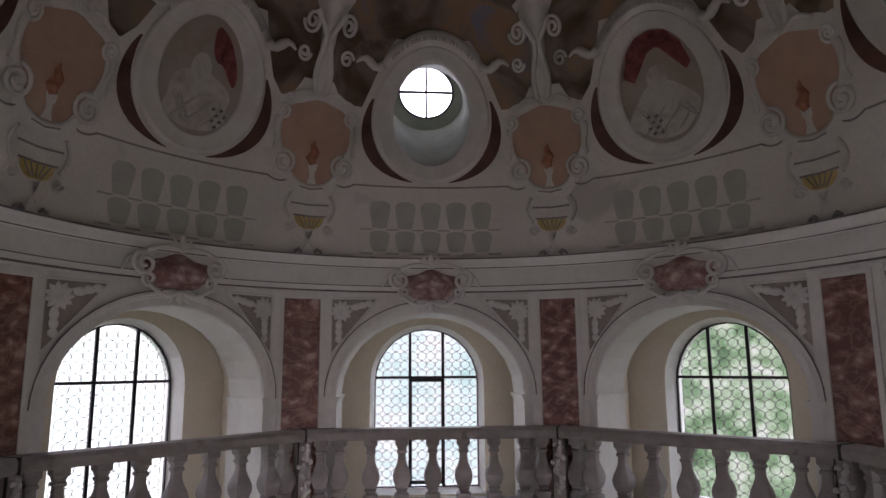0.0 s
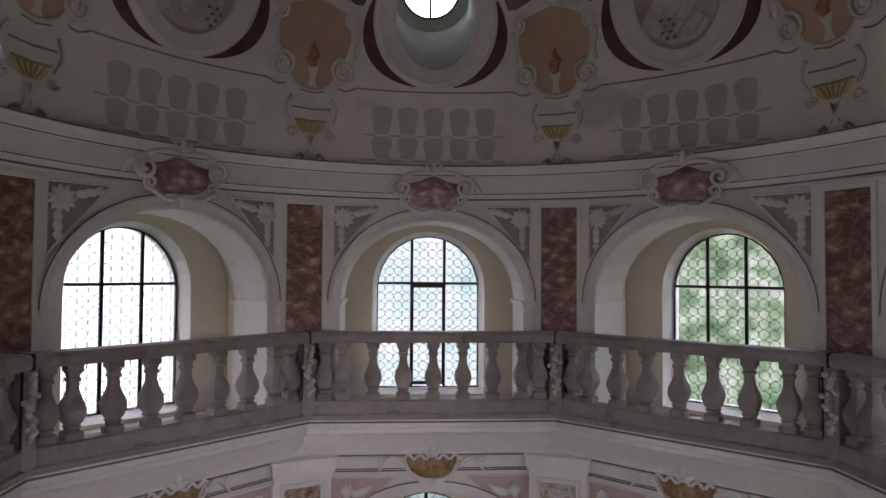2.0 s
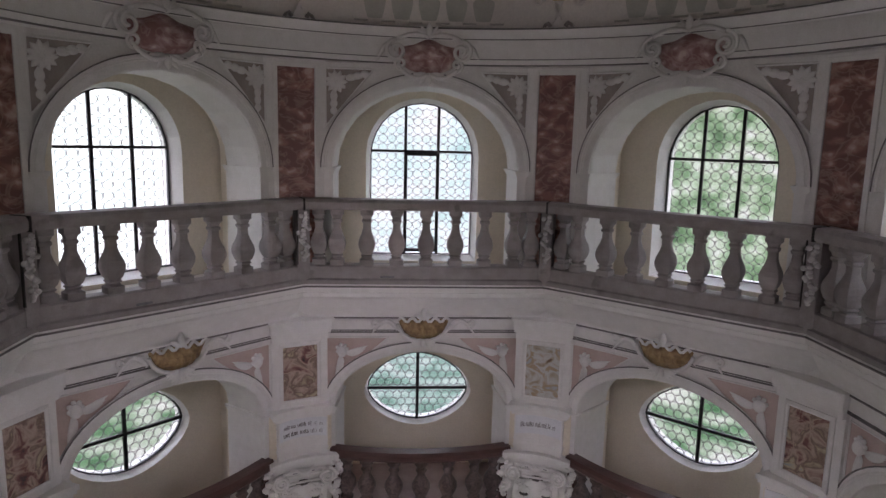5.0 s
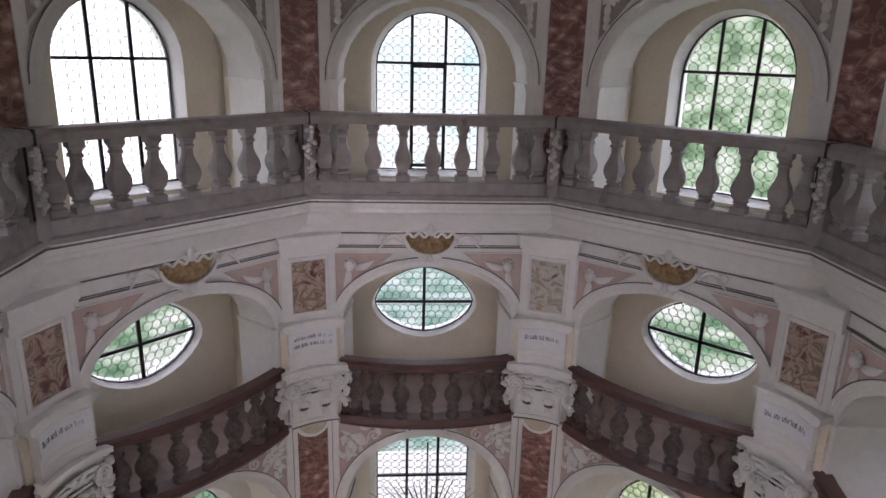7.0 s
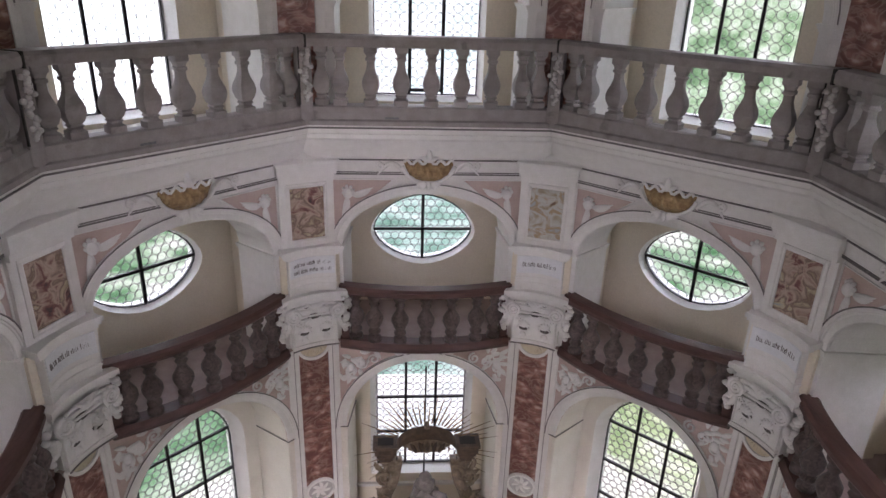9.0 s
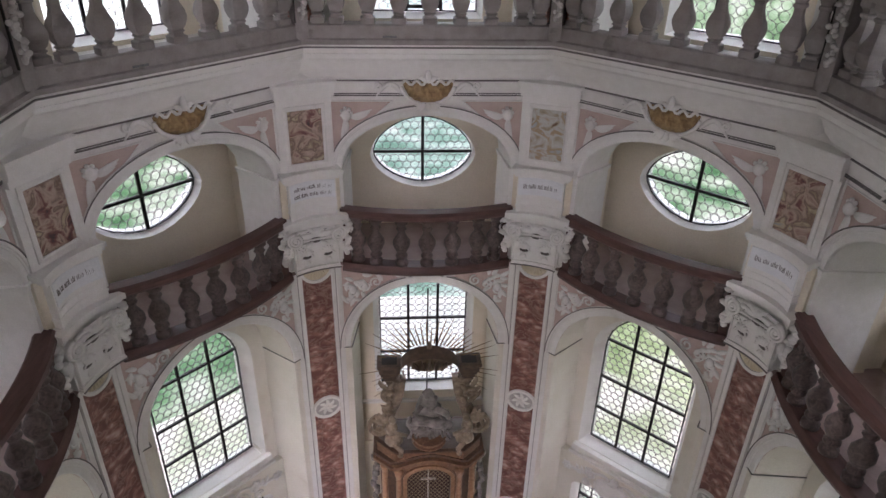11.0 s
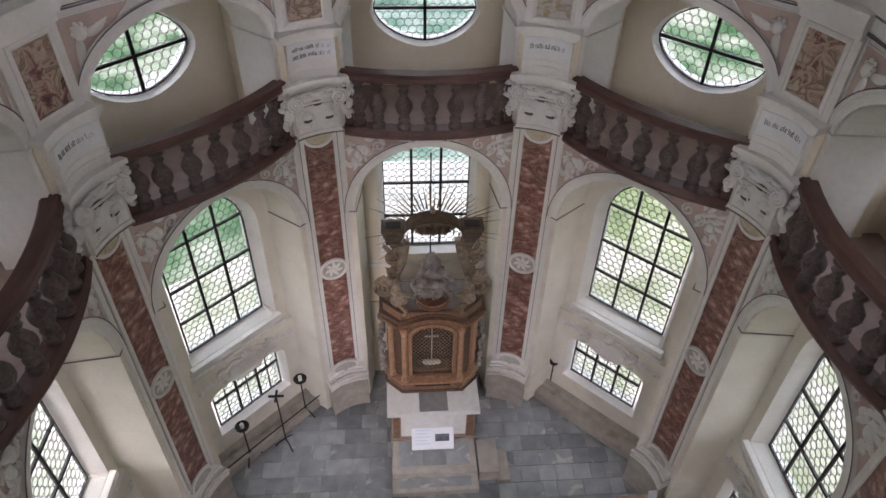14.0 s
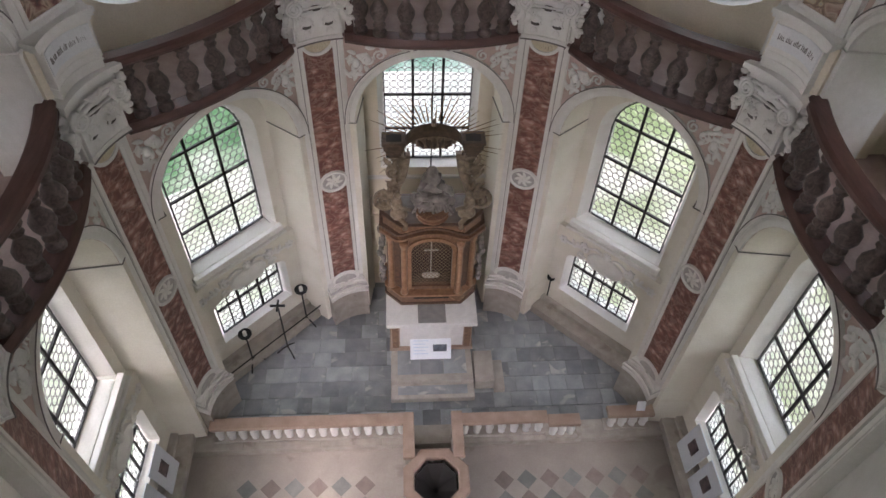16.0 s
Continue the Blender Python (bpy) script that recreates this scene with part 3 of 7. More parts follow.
# main cornice under the upper gallery: a broad white cove with a lip, mitred round the octagon
CORN = [(4.01, 10.44), (4, 10.4), (4, 10.33), (4.04, 10.31), (4.05, 10.25), (4.12, 10.2), (4.2, 10.1), (4.27, 10), (4.31, 9.93), (4.31, 9.89), (4.34, 9.87), (4.36, 9.84), (4.36, 9.7), (4.38, 9.68), (4.38, 9.66), (4.5, 9.66)]
me_corn = mesh_of("cornice", sweep(B(), CORN, lambda r: r * OCT), STUCCO)
bm = B()
sweep(bm, [(4.015, 10.44), (4.9, 10.43), (6.2, 10.43)], lambda r: r * OCT)
me_gfloor = mesh_of("gallery_floor", bm, surface("pale_gallery_floor", (0.5, 0.46, 0.42), (0.6, 0.56, 0.52), 4, 0.8, 0.1, 40))
bm = B()
sweep(bm, [(4.3, 6.915), (6.0, 6.915)], lambda r: r * OCT)
sweep(bm, [(4.46, 6.7), (6.0, 6.7)], lambda r: r * OCT)
me_gfloor_m = mesh_of("gallery_floor", bm, surface("rosy_gallery_floor", (0.36, 0.27, 0.25), (0.46, 0.36, 0.33), 4, 0.8, 0.1, 40))

# dark strips that colour in groove dirt and the shadow gaps along mouldings
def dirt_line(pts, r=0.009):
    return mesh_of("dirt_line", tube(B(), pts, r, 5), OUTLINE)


me_groove_u = dirt_line([(p[0], 4.375, p[1]) for p in arch_line(1.46, 12.0, 12.0, 13.305)], 0.008)
me_groove_m = dirt_line([(p[0], 4.375, p[1]) for p in arch_line(1.445, 8.52, 8.52, 9.505)], 0.009)
me_groove_l = dirt_line([(p[0], 4.375, p[1]) for p in arch_line(1.465, 5.2, 5.2, 6.655)], 0.008)
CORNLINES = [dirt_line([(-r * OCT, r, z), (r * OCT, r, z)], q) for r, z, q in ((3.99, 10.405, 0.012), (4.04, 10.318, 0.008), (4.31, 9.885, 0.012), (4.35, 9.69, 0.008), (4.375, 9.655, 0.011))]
for i, b in enumerate(BAYS):
    k = i + 1
    up = put(f"wall_upper_{k}", me_wall_u, None, bay(b), "whitewashed upper wall with a round-headed opening", "wall", kind="structure")
    put("archivolt", me_av_u, up)
    put("dirt_line", me_groove_u, up)
    for j in me_jamb["u"]:
        put("jamb", j, up)
    mid = put(f"wall_middle_{k}", me_wall_m, None, bay(b), "whitewashed gallery wall with a flat-arched opening", "wall", kind="structure")
    put("archivolt", me_av_m, mid)
    put("dirt_line", me_groove_m, mid)
    for j in me_jamb["m"]:
        put("jamb", j, mid)
    low = put(f"wall_lower_{k}", me_wall_l, None, bay(b), "pink and white lower wall with a tall arch", "wall", kind="structure")
    put("archivolt", me_av_l, low)
    put("dirt_line", me_groove_l, low)
    for j in me_jamb["l"]:
        put("jamb", j, low)
    for nm, me in (("outer_wall_upper", me_out_u if b else me_out_u0), ("outer_wall_middle", me_out_m), ("outer_wall_lower", me_out_l if b else me_out_altar), ("outer_wall_base", me_out_s if b else me_out_plain)):
        put(f"{nm}_{k}", me, None, bay(b), "cream outer wall with a deep white window reveal", "wall", kind="structure")
    for nm, me, sm in (("niche_vault_upper", me_niche_u, True), ("niche_vault_middle", me_niche_m, True)):
        put(f"{nm}_{k}", me, None, bay(b), "cream plastered window niche with a curved vault", "niche", kind="structure", smooth=False)
    put(f"niche_trim_upper_{k}", me_strip_u, None, bay(b), "flat cream plaster strips in the niche", "trim", kind="structure")
    put(f"niche_trim_middle_{k}", me_strip_m, None, bay(b), "flat cream plaster strips in the niche", "trim", kind="structure")
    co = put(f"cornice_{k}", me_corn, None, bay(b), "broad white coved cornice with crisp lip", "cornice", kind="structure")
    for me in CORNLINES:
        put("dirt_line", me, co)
    put(f"gallery_floor_upper_{k}", me_gfloor, None, bay(b), "pale worn gallery floor", "floor", kind="structure")
    put(f"gallery_floor_middle_{k}", me_gfloor_m, None, bay(b), "grey gallery floor", "floor", kind="structure")

put("wall_ledge", me_ledge_altar, None, bay(0), "white stucco ledge below the altar window", "ledge")

# unseen plain walls added behind the camera; their openings are sized for light
bm = B()
for b in (-3, 3):
    side = "west" if b < 0 else "east"
    for nm, z0, z1, hole in (("lower", -0.6, 8.0, arch(0.62, 2.6, 5.1, 5.8)), ("upper", 8.0, 14.2, arch(0.62, 10.9, 12.15, 12.8))):
        me = mesh_of("wall_closing", plate(B(), (-2.6, 2.6, z0, z1), hole, 4.6, 4.9), WHITE)
        put(f"wall_closing_{side}_{nm}", me, None, bay(b), "unseen plain white wall with one added opening for light", "wall", kind="structure")
box(bm, -3.2, 3.2, -6.6, -6.2, -0.6, 14.2)
put("wall_closing_south", mesh_of("wall_closing_south", bm, WHITE), label="plain white closing wall", category="wall", kind="structure")
bm = B()
for s in (-1, 1):
    box(bm, min(s * 2.0, s * 2.3), max(s * 2.0, s * 2.3), -6.4, -4.4, -0.6, 14.2)
put("wall_closing_sides", mesh_of("wall_closing_sides", bm, WHITE), label="unseen plain white side walls", category="wall", kind="structure")
bm = B()
strip(bm, [[(-2.2, -6.4, 14.1), (2.2, -6.4, 14.1)], [(-2.2, -4.2, 14.1), (2.2, -4.2, 14.1)]])
put("ceiling_south", mesh_of("ceiling_south", bm, WHITE), label="unseen plain white soffit", category="ceiling", kind="structure")

# upper ring cornice and dome
RING = [(4.75, 13.42), (4.42, 13.42), (4.40, 13.46), (4.38, 13.5), (4.38, 13.74), (4.34, 13.78), (4.31, 13.84), (4.29, 13.87), (4.29, 13.9), (4.6, 13.93)]
bm = B()
strip(bm, [[(r * math.sin(a), r * math.cos(a), z) for r, z in RING] for a in [2 * math.pi * i / 128 for i in range(128)]], closed_rows=True)
ring = put("cornice_ring", mesh_of("cornice_ring", bm, STUCCO), label="white ring cornice below the dome", category="cornice", kind="structure")
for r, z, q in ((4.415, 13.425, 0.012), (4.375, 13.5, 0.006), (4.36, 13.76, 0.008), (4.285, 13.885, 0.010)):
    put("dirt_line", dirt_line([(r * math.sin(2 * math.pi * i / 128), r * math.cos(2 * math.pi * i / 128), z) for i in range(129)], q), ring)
DR, DZ, DH = 4.45, 13.9, 5.0


def dome(az, z, off=0.0):
    """A point on the dome: degrees from the bay's middle, height, distance in front of the surface."""
    r = DR * math.sqrt(max(0.0, 1 - ((z - DZ) / DH) ** 2)) - off
    return (r * math.sin(radians(az)), r * math.cos(radians(az)), z)


bm = B()
zs = [13.9 + 5.0 * math.sin(math.pi / 2 * i / 64) for i in range(64)] + [18.88]
holes = [(0.0, 7.9), (90.0, 7.9), (-90.0, 7.9)]
naz = 360
grid = [[bm.verts.new(dome(i * 360 / naz, z)) for i in range(naz)] for z in zs]
for j in range(len(zs) - 1):
    zc = (zs[j] + zs[j + 1]) / 2
    for i in range(naz):
        ac = (i + 0.5) * 360 / naz
        inside = any(((((ac - h + 180) % 360) - 180) / (hw + 0.6)) ** 2 + ((zc - 15.9) / 0.72) ** 2 < 1 for h, hw in holes)
        if not inside:
            bm.faces.new((grid[j][i], grid[j][(i + 1) % naz], grid[j + 1][(i + 1) % naz], grid[j + 1][i]))
bm.faces.new(grid[-1])
put("ceiling_dome", mesh_of("ceiling_dome", bm, DOMEWHITE), label="whitewashed painted dome", category="dome", kind="structure", smooth=True)

# floors
def slab(pts, z0, z1):
    bm = B()
    a, b = [bm.verts.new((x, y, z0)) for x, y in pts], [bm.verts.new((x, y, z1)) for x, y in pts]
    bm.faces.new(a)
    bm.faces.new(b)
    for i in range(len(pts)):
        j = (i + 1) % len(pts)
        bm.faces.new((a[i], a[j], b[j], b[i]))
    return bm


bm = slab([(-5.2, 1.1), (5.2, 1.1), (5.2, 2.154), (2.154, 5.2), (-2.154, 5.2), (-5.2, 2.154)], -0.6, -0.02)
put("floor_chancel", mesh_of("floor_chancel", bm, TILEGREY), label="raised chancel floor bed of grey mortar", category="floor", kind="structure")
bm = slab([(-5.2, 1.05), (-5.2, -2.154), (-2.3, -5.1), (-2.3, -6.5), (2.3, -6.5), (2.3, -5.1), (5.2, -2.154), (5.2, 1.05)], -0.6, -0.17)
put("floor_nave", mesh_of("floor_nave", bm, NAVE), label="worn beige stone nave floor", category="floor", kind="structure")

# ---- pilasters at the corners ----


def concave(bm, half, y_edge, y_mid, y_back, z0, z1, n=8):
    """A block whose front hollows back towards its middle."""
    fr = [(-half + 2 * half * i / n, y_edge + (y_mid - y_edge) * (1 - (2 * i / n - 1) ** 2)) for i in range(n + 1)]
    loop = fr + [(half, y_back), (-half, y_back)]
    a = [bm.verts.new((x, y, z0)) for x, y in loop]
    b = [bm.verts.new((x, y, z1)) for x, y in loop]
    k = len(loop)
    bm.faces.new(a)
    bm.faces.new(b)
    for i in range(k):
        bm.faces.new((a[i], a[(i + 1) % k], b[(i + 1) % k], b[i]))
    return bm


def ring2d(rx, rz, zc, n=28, x=0.0):
    return [(x + rx * math.cos(2 * math.pi * i / n), zc + rz * math.sin(2 * math.pi * i / n)) for i in range(n)]


F = PIL_R
me_pier = mesh_of("pier", box(B(), -0.42, 0.42, F, 5.3, 0.0, 10.4), STUCCO)
me_pier_u = mesh_of("pier", box(B(), -0.42, 0.42, F, 5.3, 10.4, 13.9), STUCCO)
me_redpanel = mesh_of("marble_panel", box(B(), -0.235, 0.235, F - 0.012, F + 0.1, 1.25, 6.8), RED)
me_redpanel_u = mesh_of("marble_panel", box(B(), -0.245, 0.245, F - 0.012, F + 0.1, 10.45, 13.32), RED)
bm = B()
for s in (-1, 1):
    box(bm, min(s * 0.24, s * 0.30), max(s * 0.24, s * 0.30), F - 0.03, F + 0.05, 1.25, 6.86, 0.006)
    box(bm, min(s * 0.325, s * 0.405), max(s * 0.325, s * 0.405), F - 0.018, F + 0.05, 0.8, 6.95, 0.006)
me_border = mesh_of("border", bm, STUCCO)
bm = B()
for s in (-1, 1):
    box(bm, min(s * 0.25, s * 0.31), max(s * 0.25, s * 0.31), F - 0.025, F + 0.05, 10.45, 13.38, 0.006)
box(bm, -0.25, 0.25, F - 0.025, F + 0.05, 13.325, 13.38, 0.006)
me_groove_p = mesh_of("dirt_line", [tube(q, [(s * 0.312, F - 0.003, 1.3), (s * 0.312, F - 0.003, 6.9)], 0.006, 5) for q in [B()] for s in (-1, 1)][0], SOFTLINE)
me_border_u = mesh_of("border", bm, STUCCO)
# plinth: hollow-fronted stone block with a moulded stucco cap and a rounded upstand
me_plinth = mesh_of("plinth", concave(B(), 0.41, 4.35, 4.44, 5.0, 0.0, 0.84), STONE)
me_cap = [mesh_of("cap_moulding", concave(B(), half, y, y + 0.09, 5.0, z0, z1), mt) for half, y, z0, z1, mt in ((0.42, 4.34, 0.84, 0.90, STUCCO), (0.405, 4.38, 0.90, 0.945, GARL), (0.43, 4.33, 0.945, 1.01, STUCCO), (0.41, 4.38, 1.01, 1.05, GARL), (0.40, 4.42, 1.05, 1.11, STUCCO), (0.385, 4.47, 1.11, 1.16, STUCCO))]
ups = lambda w, z, h, d: extrude(B(), [(-w, 1.1), (w, 1.1)] + [(w * math.cos(math.pi * i / 12), z + h * math.sin(math.pi * i / 12)) for i in range(13)], F - d, F + 0.05)
me_upstand = [mesh_of("upstand", ups(0.30, 1.20, 0.22, 0.05), STUCCO), mesh_of("upstand_field", ups(0.235, 1.19, 0.155, 0.062), GARL)]
# medallion with a rosette
bm = B()
extrude(bm, ring2d(0.235, 0.205, 4.0), F - 0.03, F + 0.03)
me_medback = mesh_of("medallion_ground", bm, surface("grey_medallion_ground", (0.42, 0.40, 0.38), (0.5, 0.48, 0.46), 8, 0.8, 0.1, 50))
bm = B()
band(bm, ring2d(0.215, 0.185, 4.0), ring2d(0.275, 0.245, 4.0), F - 0.06, F, [(0, F - 0.02), (0.15, F - 0.055), (0.5, F - 0.068), (0.85, F - 0.055), (1, F)], close=True)
for i in range(7):
    a = 2 * math.pi * i / 7 + 0.4
    leaf(bm, (0.03 * math.cos(a), 4.0 + 0.03 * math.sin(a)), a, 0.15, 0.035, F - 0.03, 0.03, 4, 0.9)
blob(bm, (0, F - 0.04, 4.0), (0.035, 0.03, 0.035), 8, 5)
me_medal = mesh_of("medallion_rosette", bm, STUCCO)
# shell at the head of the shaft
bm = extrude(B(), [(0.24 * math.cos(math.pi + math.pi * i / 14), 6.93 + 0.24 * math.sin(math.pi + math.pi * i / 14)) for i in range(15)], F - 0.03, F)
for i in range(9):
    a = math.pi + math.pi * (i + 0.5) / 9
    leaf(bm, (0, 6.92), a, 0.22, 0.036, F - 0.035, 0.04, 4)
me_shell = mesh_of("shell", bm, surface("straw_stucco", (0.60, 0.52, 0.36), (0.68, 0.61, 0.46), 9, 0.8, 0.1, 60))
bm = B()
lo = [(0.235 * math.cos(math.pi + math.pi * i / 14), 6.92 + 0.235 * math.sin(math.pi + math.pi * i / 14)) for i in range(15)]
hi = [(0.285 * math.cos(math.pi + math.pi * i / 14), 6.92 + 0.285 * math.sin(math.pi + math.pi * i / 14)) for i in range(15)]
band(bm, lo, hi, F - 0.05, F)
me_shellrim = mesh_of("shell_rim", bm, STUCCO)
# capital: block with leaf masks, a rolled band between two volutes, a hollow-sided abacus
def hollow_y(x, half, edge, mid):
    return edge + (mid - edge) * (1 - (x / half) ** 2)


me_bell = mesh_of("bell", concave(B(), 0.37, F - 0.15, F - 0.10, 5.0, 6.98, 7.70), STUCCO)
me_apron = mesh_of("apron", concave(B(), 0.345, F - 0.20, F - 0.15, F - 0.08, 7.02, 7.44), STUCCO)
bm = B()
for dx, z0, z1 in ((0.36, 6.955, 6.985), (0.35, 6.985, 7.02)):
    concave(bm, dx, F - 0.225 + (0.36 - dx), F - 0.175, F - 0.05, z0, z1)
me_ledge = mesh_of("ledge", bm, STUCCO)
me_capline = dirt_line([(x, hollow_y(x, 0.36, F - 0.228, F - 0.178), 6.952) for x in [-0.36 + 0.06 * i for i in range(13)]], 0.012)
bm = B()
strip(bm, [[(x, hollow_y(x, 0.5, F - d, F - d + 0.10), z) for x in [-h + 2 * h * i / 12 for i in range(13)]] for h, d, z in ((0.40, 0.17, 7.68), (0.405, 0.18, 7.72), (0.43, 0.22, 7.76), (0.47, 0.28, 7.80), (0.49, 0.31, 7.82), (0.49, 0.31, 7.87))])
concave(bm, 0.49, F - 0.31, F - 0.21, 5.0, 7.80, 7.872)
concave(bm, 0.42, F - 0.2, F - 0.12, 5.0, 7.66, 7.81)
me_abacus = mesh_of("abacus", bm, STUCCO)
me_volute1 = {}
for s in (-1, 1):
    bm = B()
    tube(bm, spiral(s * 0.33, 7.575, 0.125, 0.018, 2.4, math.pi / 2, F - 0.265, 34, -s), 0.023, 6, flat=1.7)
    lathe(bm, [(0.02, 0.0), (0.105, 0.0), (0.105, 0.10), (0.02, 0.10)], 14, (0, 0, 0))
    for v in bm.verts:
        if abs(v.co.y) < 0.2 and abs(v.co.x) < 0.2 and -0.01 < v.co.z < 0.2:
            v.co = Vector((s * 0.33 + v.co.x, F - 0.245 + v.co.z, 7.575 + v.co.y))
    blob(bm, (s * 0.33, F - 0.27, 7.575), (0.026, 0.04, 0.026))
    for k in range(3):
        leaf(bm, (s * 0.40, 7.42 - 0.05 * k), -math.pi / 2 + s * 0.35 * (k - 1), 0.17, 0.045, F - 0.16, 0.06, 4, s * 0.6)
    me_volute1[s] = mesh_of("volute", bm, STUCCO)
bm = B()
for z, r, dip, d in ((7.70, 0.024, 0.0, 0.265), (7.625, 0.03, 0.012, 0.25), (7.53, 0.02, 0.03, 0.225)):
    tube(bm, [(x, hollow_y(x, 0.34, F - d, F - d + 0.05), z - dip * math.sin(math.pi * (x + 0.3) / 0.6)) for x in [-0.3 + 0.05 * i for i in range(13)]], r)
me_volute = mesh_of("scroll_band", bm, STUCCO)
bm = B()
for s in (-1, 1):
    for k in range(5):
        a = math.pi / 2 + s * (-0.9 + 0.45 * k)
        leaf(bm, (s * 0.17, 7.26), a, 0.13, 0.034, F - 0.20, 0.06, 4, s * 0.5)
    for k in range(3):
        leaf(bm, (s * 0.17, 7.17), -math.pi / 2 + 0.5 * (k - 1), 0.10, 0.03, F - 0.195, 0.045, 4)
    tube(bm, [(s * (0.17 + 0.09 * math.cos(q * 0.4)), F - 0.215, 7.235 + 0.055 * math.sin(q * 0.4)) for q in range(9)], 0.017, 6)
    tube(bm, [(s * 0.335, F - 0.205, 7.03), (s * 0.335, F - 0.205, 7.43)], 0.014, 5)
    tube(bm, spiral(s * 0.27, 7.41, 0.05, 0.012, 1.3, 0, F - 0.21, 14, s), 0.014, 5)
    leaf(bm, (s * 0.03, 7.665), math.pi / 2 - s * 1.1, 0.15, 0.028, F - 0.235, 0.06, 4, s * 0.4)
    leaf(bm, (s * 0.05, 7.47), -math.pi / 2 + s * 0.9, 0.15, 0.035, F - 0.195, 0.06, 4, s * 0.5)
for k in range(5):
    leaf(bm, (0, 7.70), -math.pi / 2 + 0.5 * (k - 2), 0.10, 0.026, F - 0.24, 0.06, 4)
me_capleaf = mesh_of("acanthus_leaves", bm, STUCCO)
# dark blobs paint in the shade of the capital's carved hollows
RECESS_SHADE = surface("sooty_recess", (0.10, 0.09, 0.08), (0.18, 0.16, 0.15), 12, 0.9, 0.1, 50)
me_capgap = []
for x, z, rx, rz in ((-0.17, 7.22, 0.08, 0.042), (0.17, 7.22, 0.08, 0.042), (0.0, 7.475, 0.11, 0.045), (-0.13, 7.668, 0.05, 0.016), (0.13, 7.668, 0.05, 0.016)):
    me_capgap.append(mesh_of("hollow", blob(B(), (x, hollow_y(x, 0.345, F - 0.2, F - 0.15) + (0.0 if z < 7.6 else -0.03), z), (rx, 0.03, rz), 12, 7), RECESS_SHADE))
# lettered block above the capital, with set-back cream cheeks and separate mouldings
me_block = mesh_of("entablature_block", concave(B(), 0.355, F - 0.20, F - 0.10, 5.0, 7.872, 8.46), STUCCO)
me_cheek = mesh_of("cheek", box(B(), -0.45, 0.45, F - 0.08, 5.0, 7.872, 8.5), CREAM)
me_blockmould = [mesh_of("moulding", concave(B(), half, F - d, F - d + 0.1, 5.0, z0, z1), STUCCO) for half, d, z0, z1 in ((0.365, 0.212, 7.97, 8.0), (0.362, 0.208, 8.075, 8.095), (0.40, 0.215, 8.46, 8.50), (0.43, 0.24, 8.50, 8.54), (0.45, 0.26, 8.54, 8.60))]
me_tablet = mesh_of("tablet", concave(B(), 0.335, F - 0.206, F - 0.108, F, 8.16, 8.44), surface("white_tablet", (0.74, 0.75, 0.76), (0.80, 0.81, 0.82), 4, 0.8, 0.05, 50))
# picture panel with frame
bm = B()
box(bm, -0.40, 0.40, F - 0.06, F + 0.05, 8.60, 9.66)
me_panelback = mesh_of("panel_ground", bm, STUCCO)
me_picture = [mesh_of("picture", box(B(), -0.245, 0.245, F - 0.068, F, 8.72, 9.50), mt) for mt in (P_PICTURE, P_PICTURE_PALE)]
bm = B()
inn = [(-0.245, 8.72), (0.245, 8.72), (0.245, 9.5), (-0.245, 9.5)]
out = [(-0.30, 8.66), (0.30, 8.66), (0.30, 9.56), (-0.30, 9.56)]
band(bm, inn, out, F - 0.09, F, [(0, F - 0.06), (0, F - 0.085), (0.4, F - 0.095), (1, F - 0.08), (1, F - 0.05)], close=True)
me_picframe = mesh_of("picture_frame", bm, STUCCO)
# cornice breaking forward over the pilaster
bm = B()
for half, y, z0, z1 in ((0.40, 4.50, 9.58, 9.68), (0.42, 4.45, 9.68, 9.72), (0.43, 4.43, 9.72, 9.86), (0.46, 4.39, 9.86, 9.90)):
    box(bm, -half, half, y, 4.75, z0, z1, 0.008)
me_ressaut = mesh_of("cornice_block", bm, STUCCO)


def inscription(parent, seed, lines):
    """Rows of close dark strokes standing for worn black-letter writing, one mesh a row."""
    rn = random.Random(seed)
    for li in range(lines):
        bm = B()
        z = 8.345 - 0.115 * li if lines > 1 else 8.30
        h0 = 0.052 if lines > 1 else 0.062
        x = -0.29 + rn.random() * 0.03
        while x < 0.27:
            for k in range(rn.randint(3, 7)):
                if x > 0.29:
                    break
                yk = F - 0.206 + 0.098 * (1 - (x / 0.335) ** 2)
                h = h0 * rn.choice((0.8, 0.8, 1.0, 1.25))
                lean = 0.006 * rn.uniform(-1, 1)
                strip(bm, [[(x + lean, yk - 0.003, z + h - h0 / 2), (x + 0.011 + lean, yk - 0.003, z + h - h0 / 2)], [(x, yk - 0.003, z - h0 / 2), (x + 0.011, yk - 0.003, z - h0 / 2)]])
                if rn.random() < 0.6:
                    zz = z + rn.choice((-0.4, 0.35)) * h0
                    strip(bm, [[(x, yk - 0.003, zz + 0.006), (x + 0.02, yk - 0.003, zz + 0.006)], [(x, yk - 0.003, zz - 0.006), (x + 0.02, yk - 0.003, zz - 0.006)]])
                x += 0.019
            x += 0.02
        tagged(part("lettering", bm, OUTLINE, parent, "dark worn lettering"), kind="stuff")


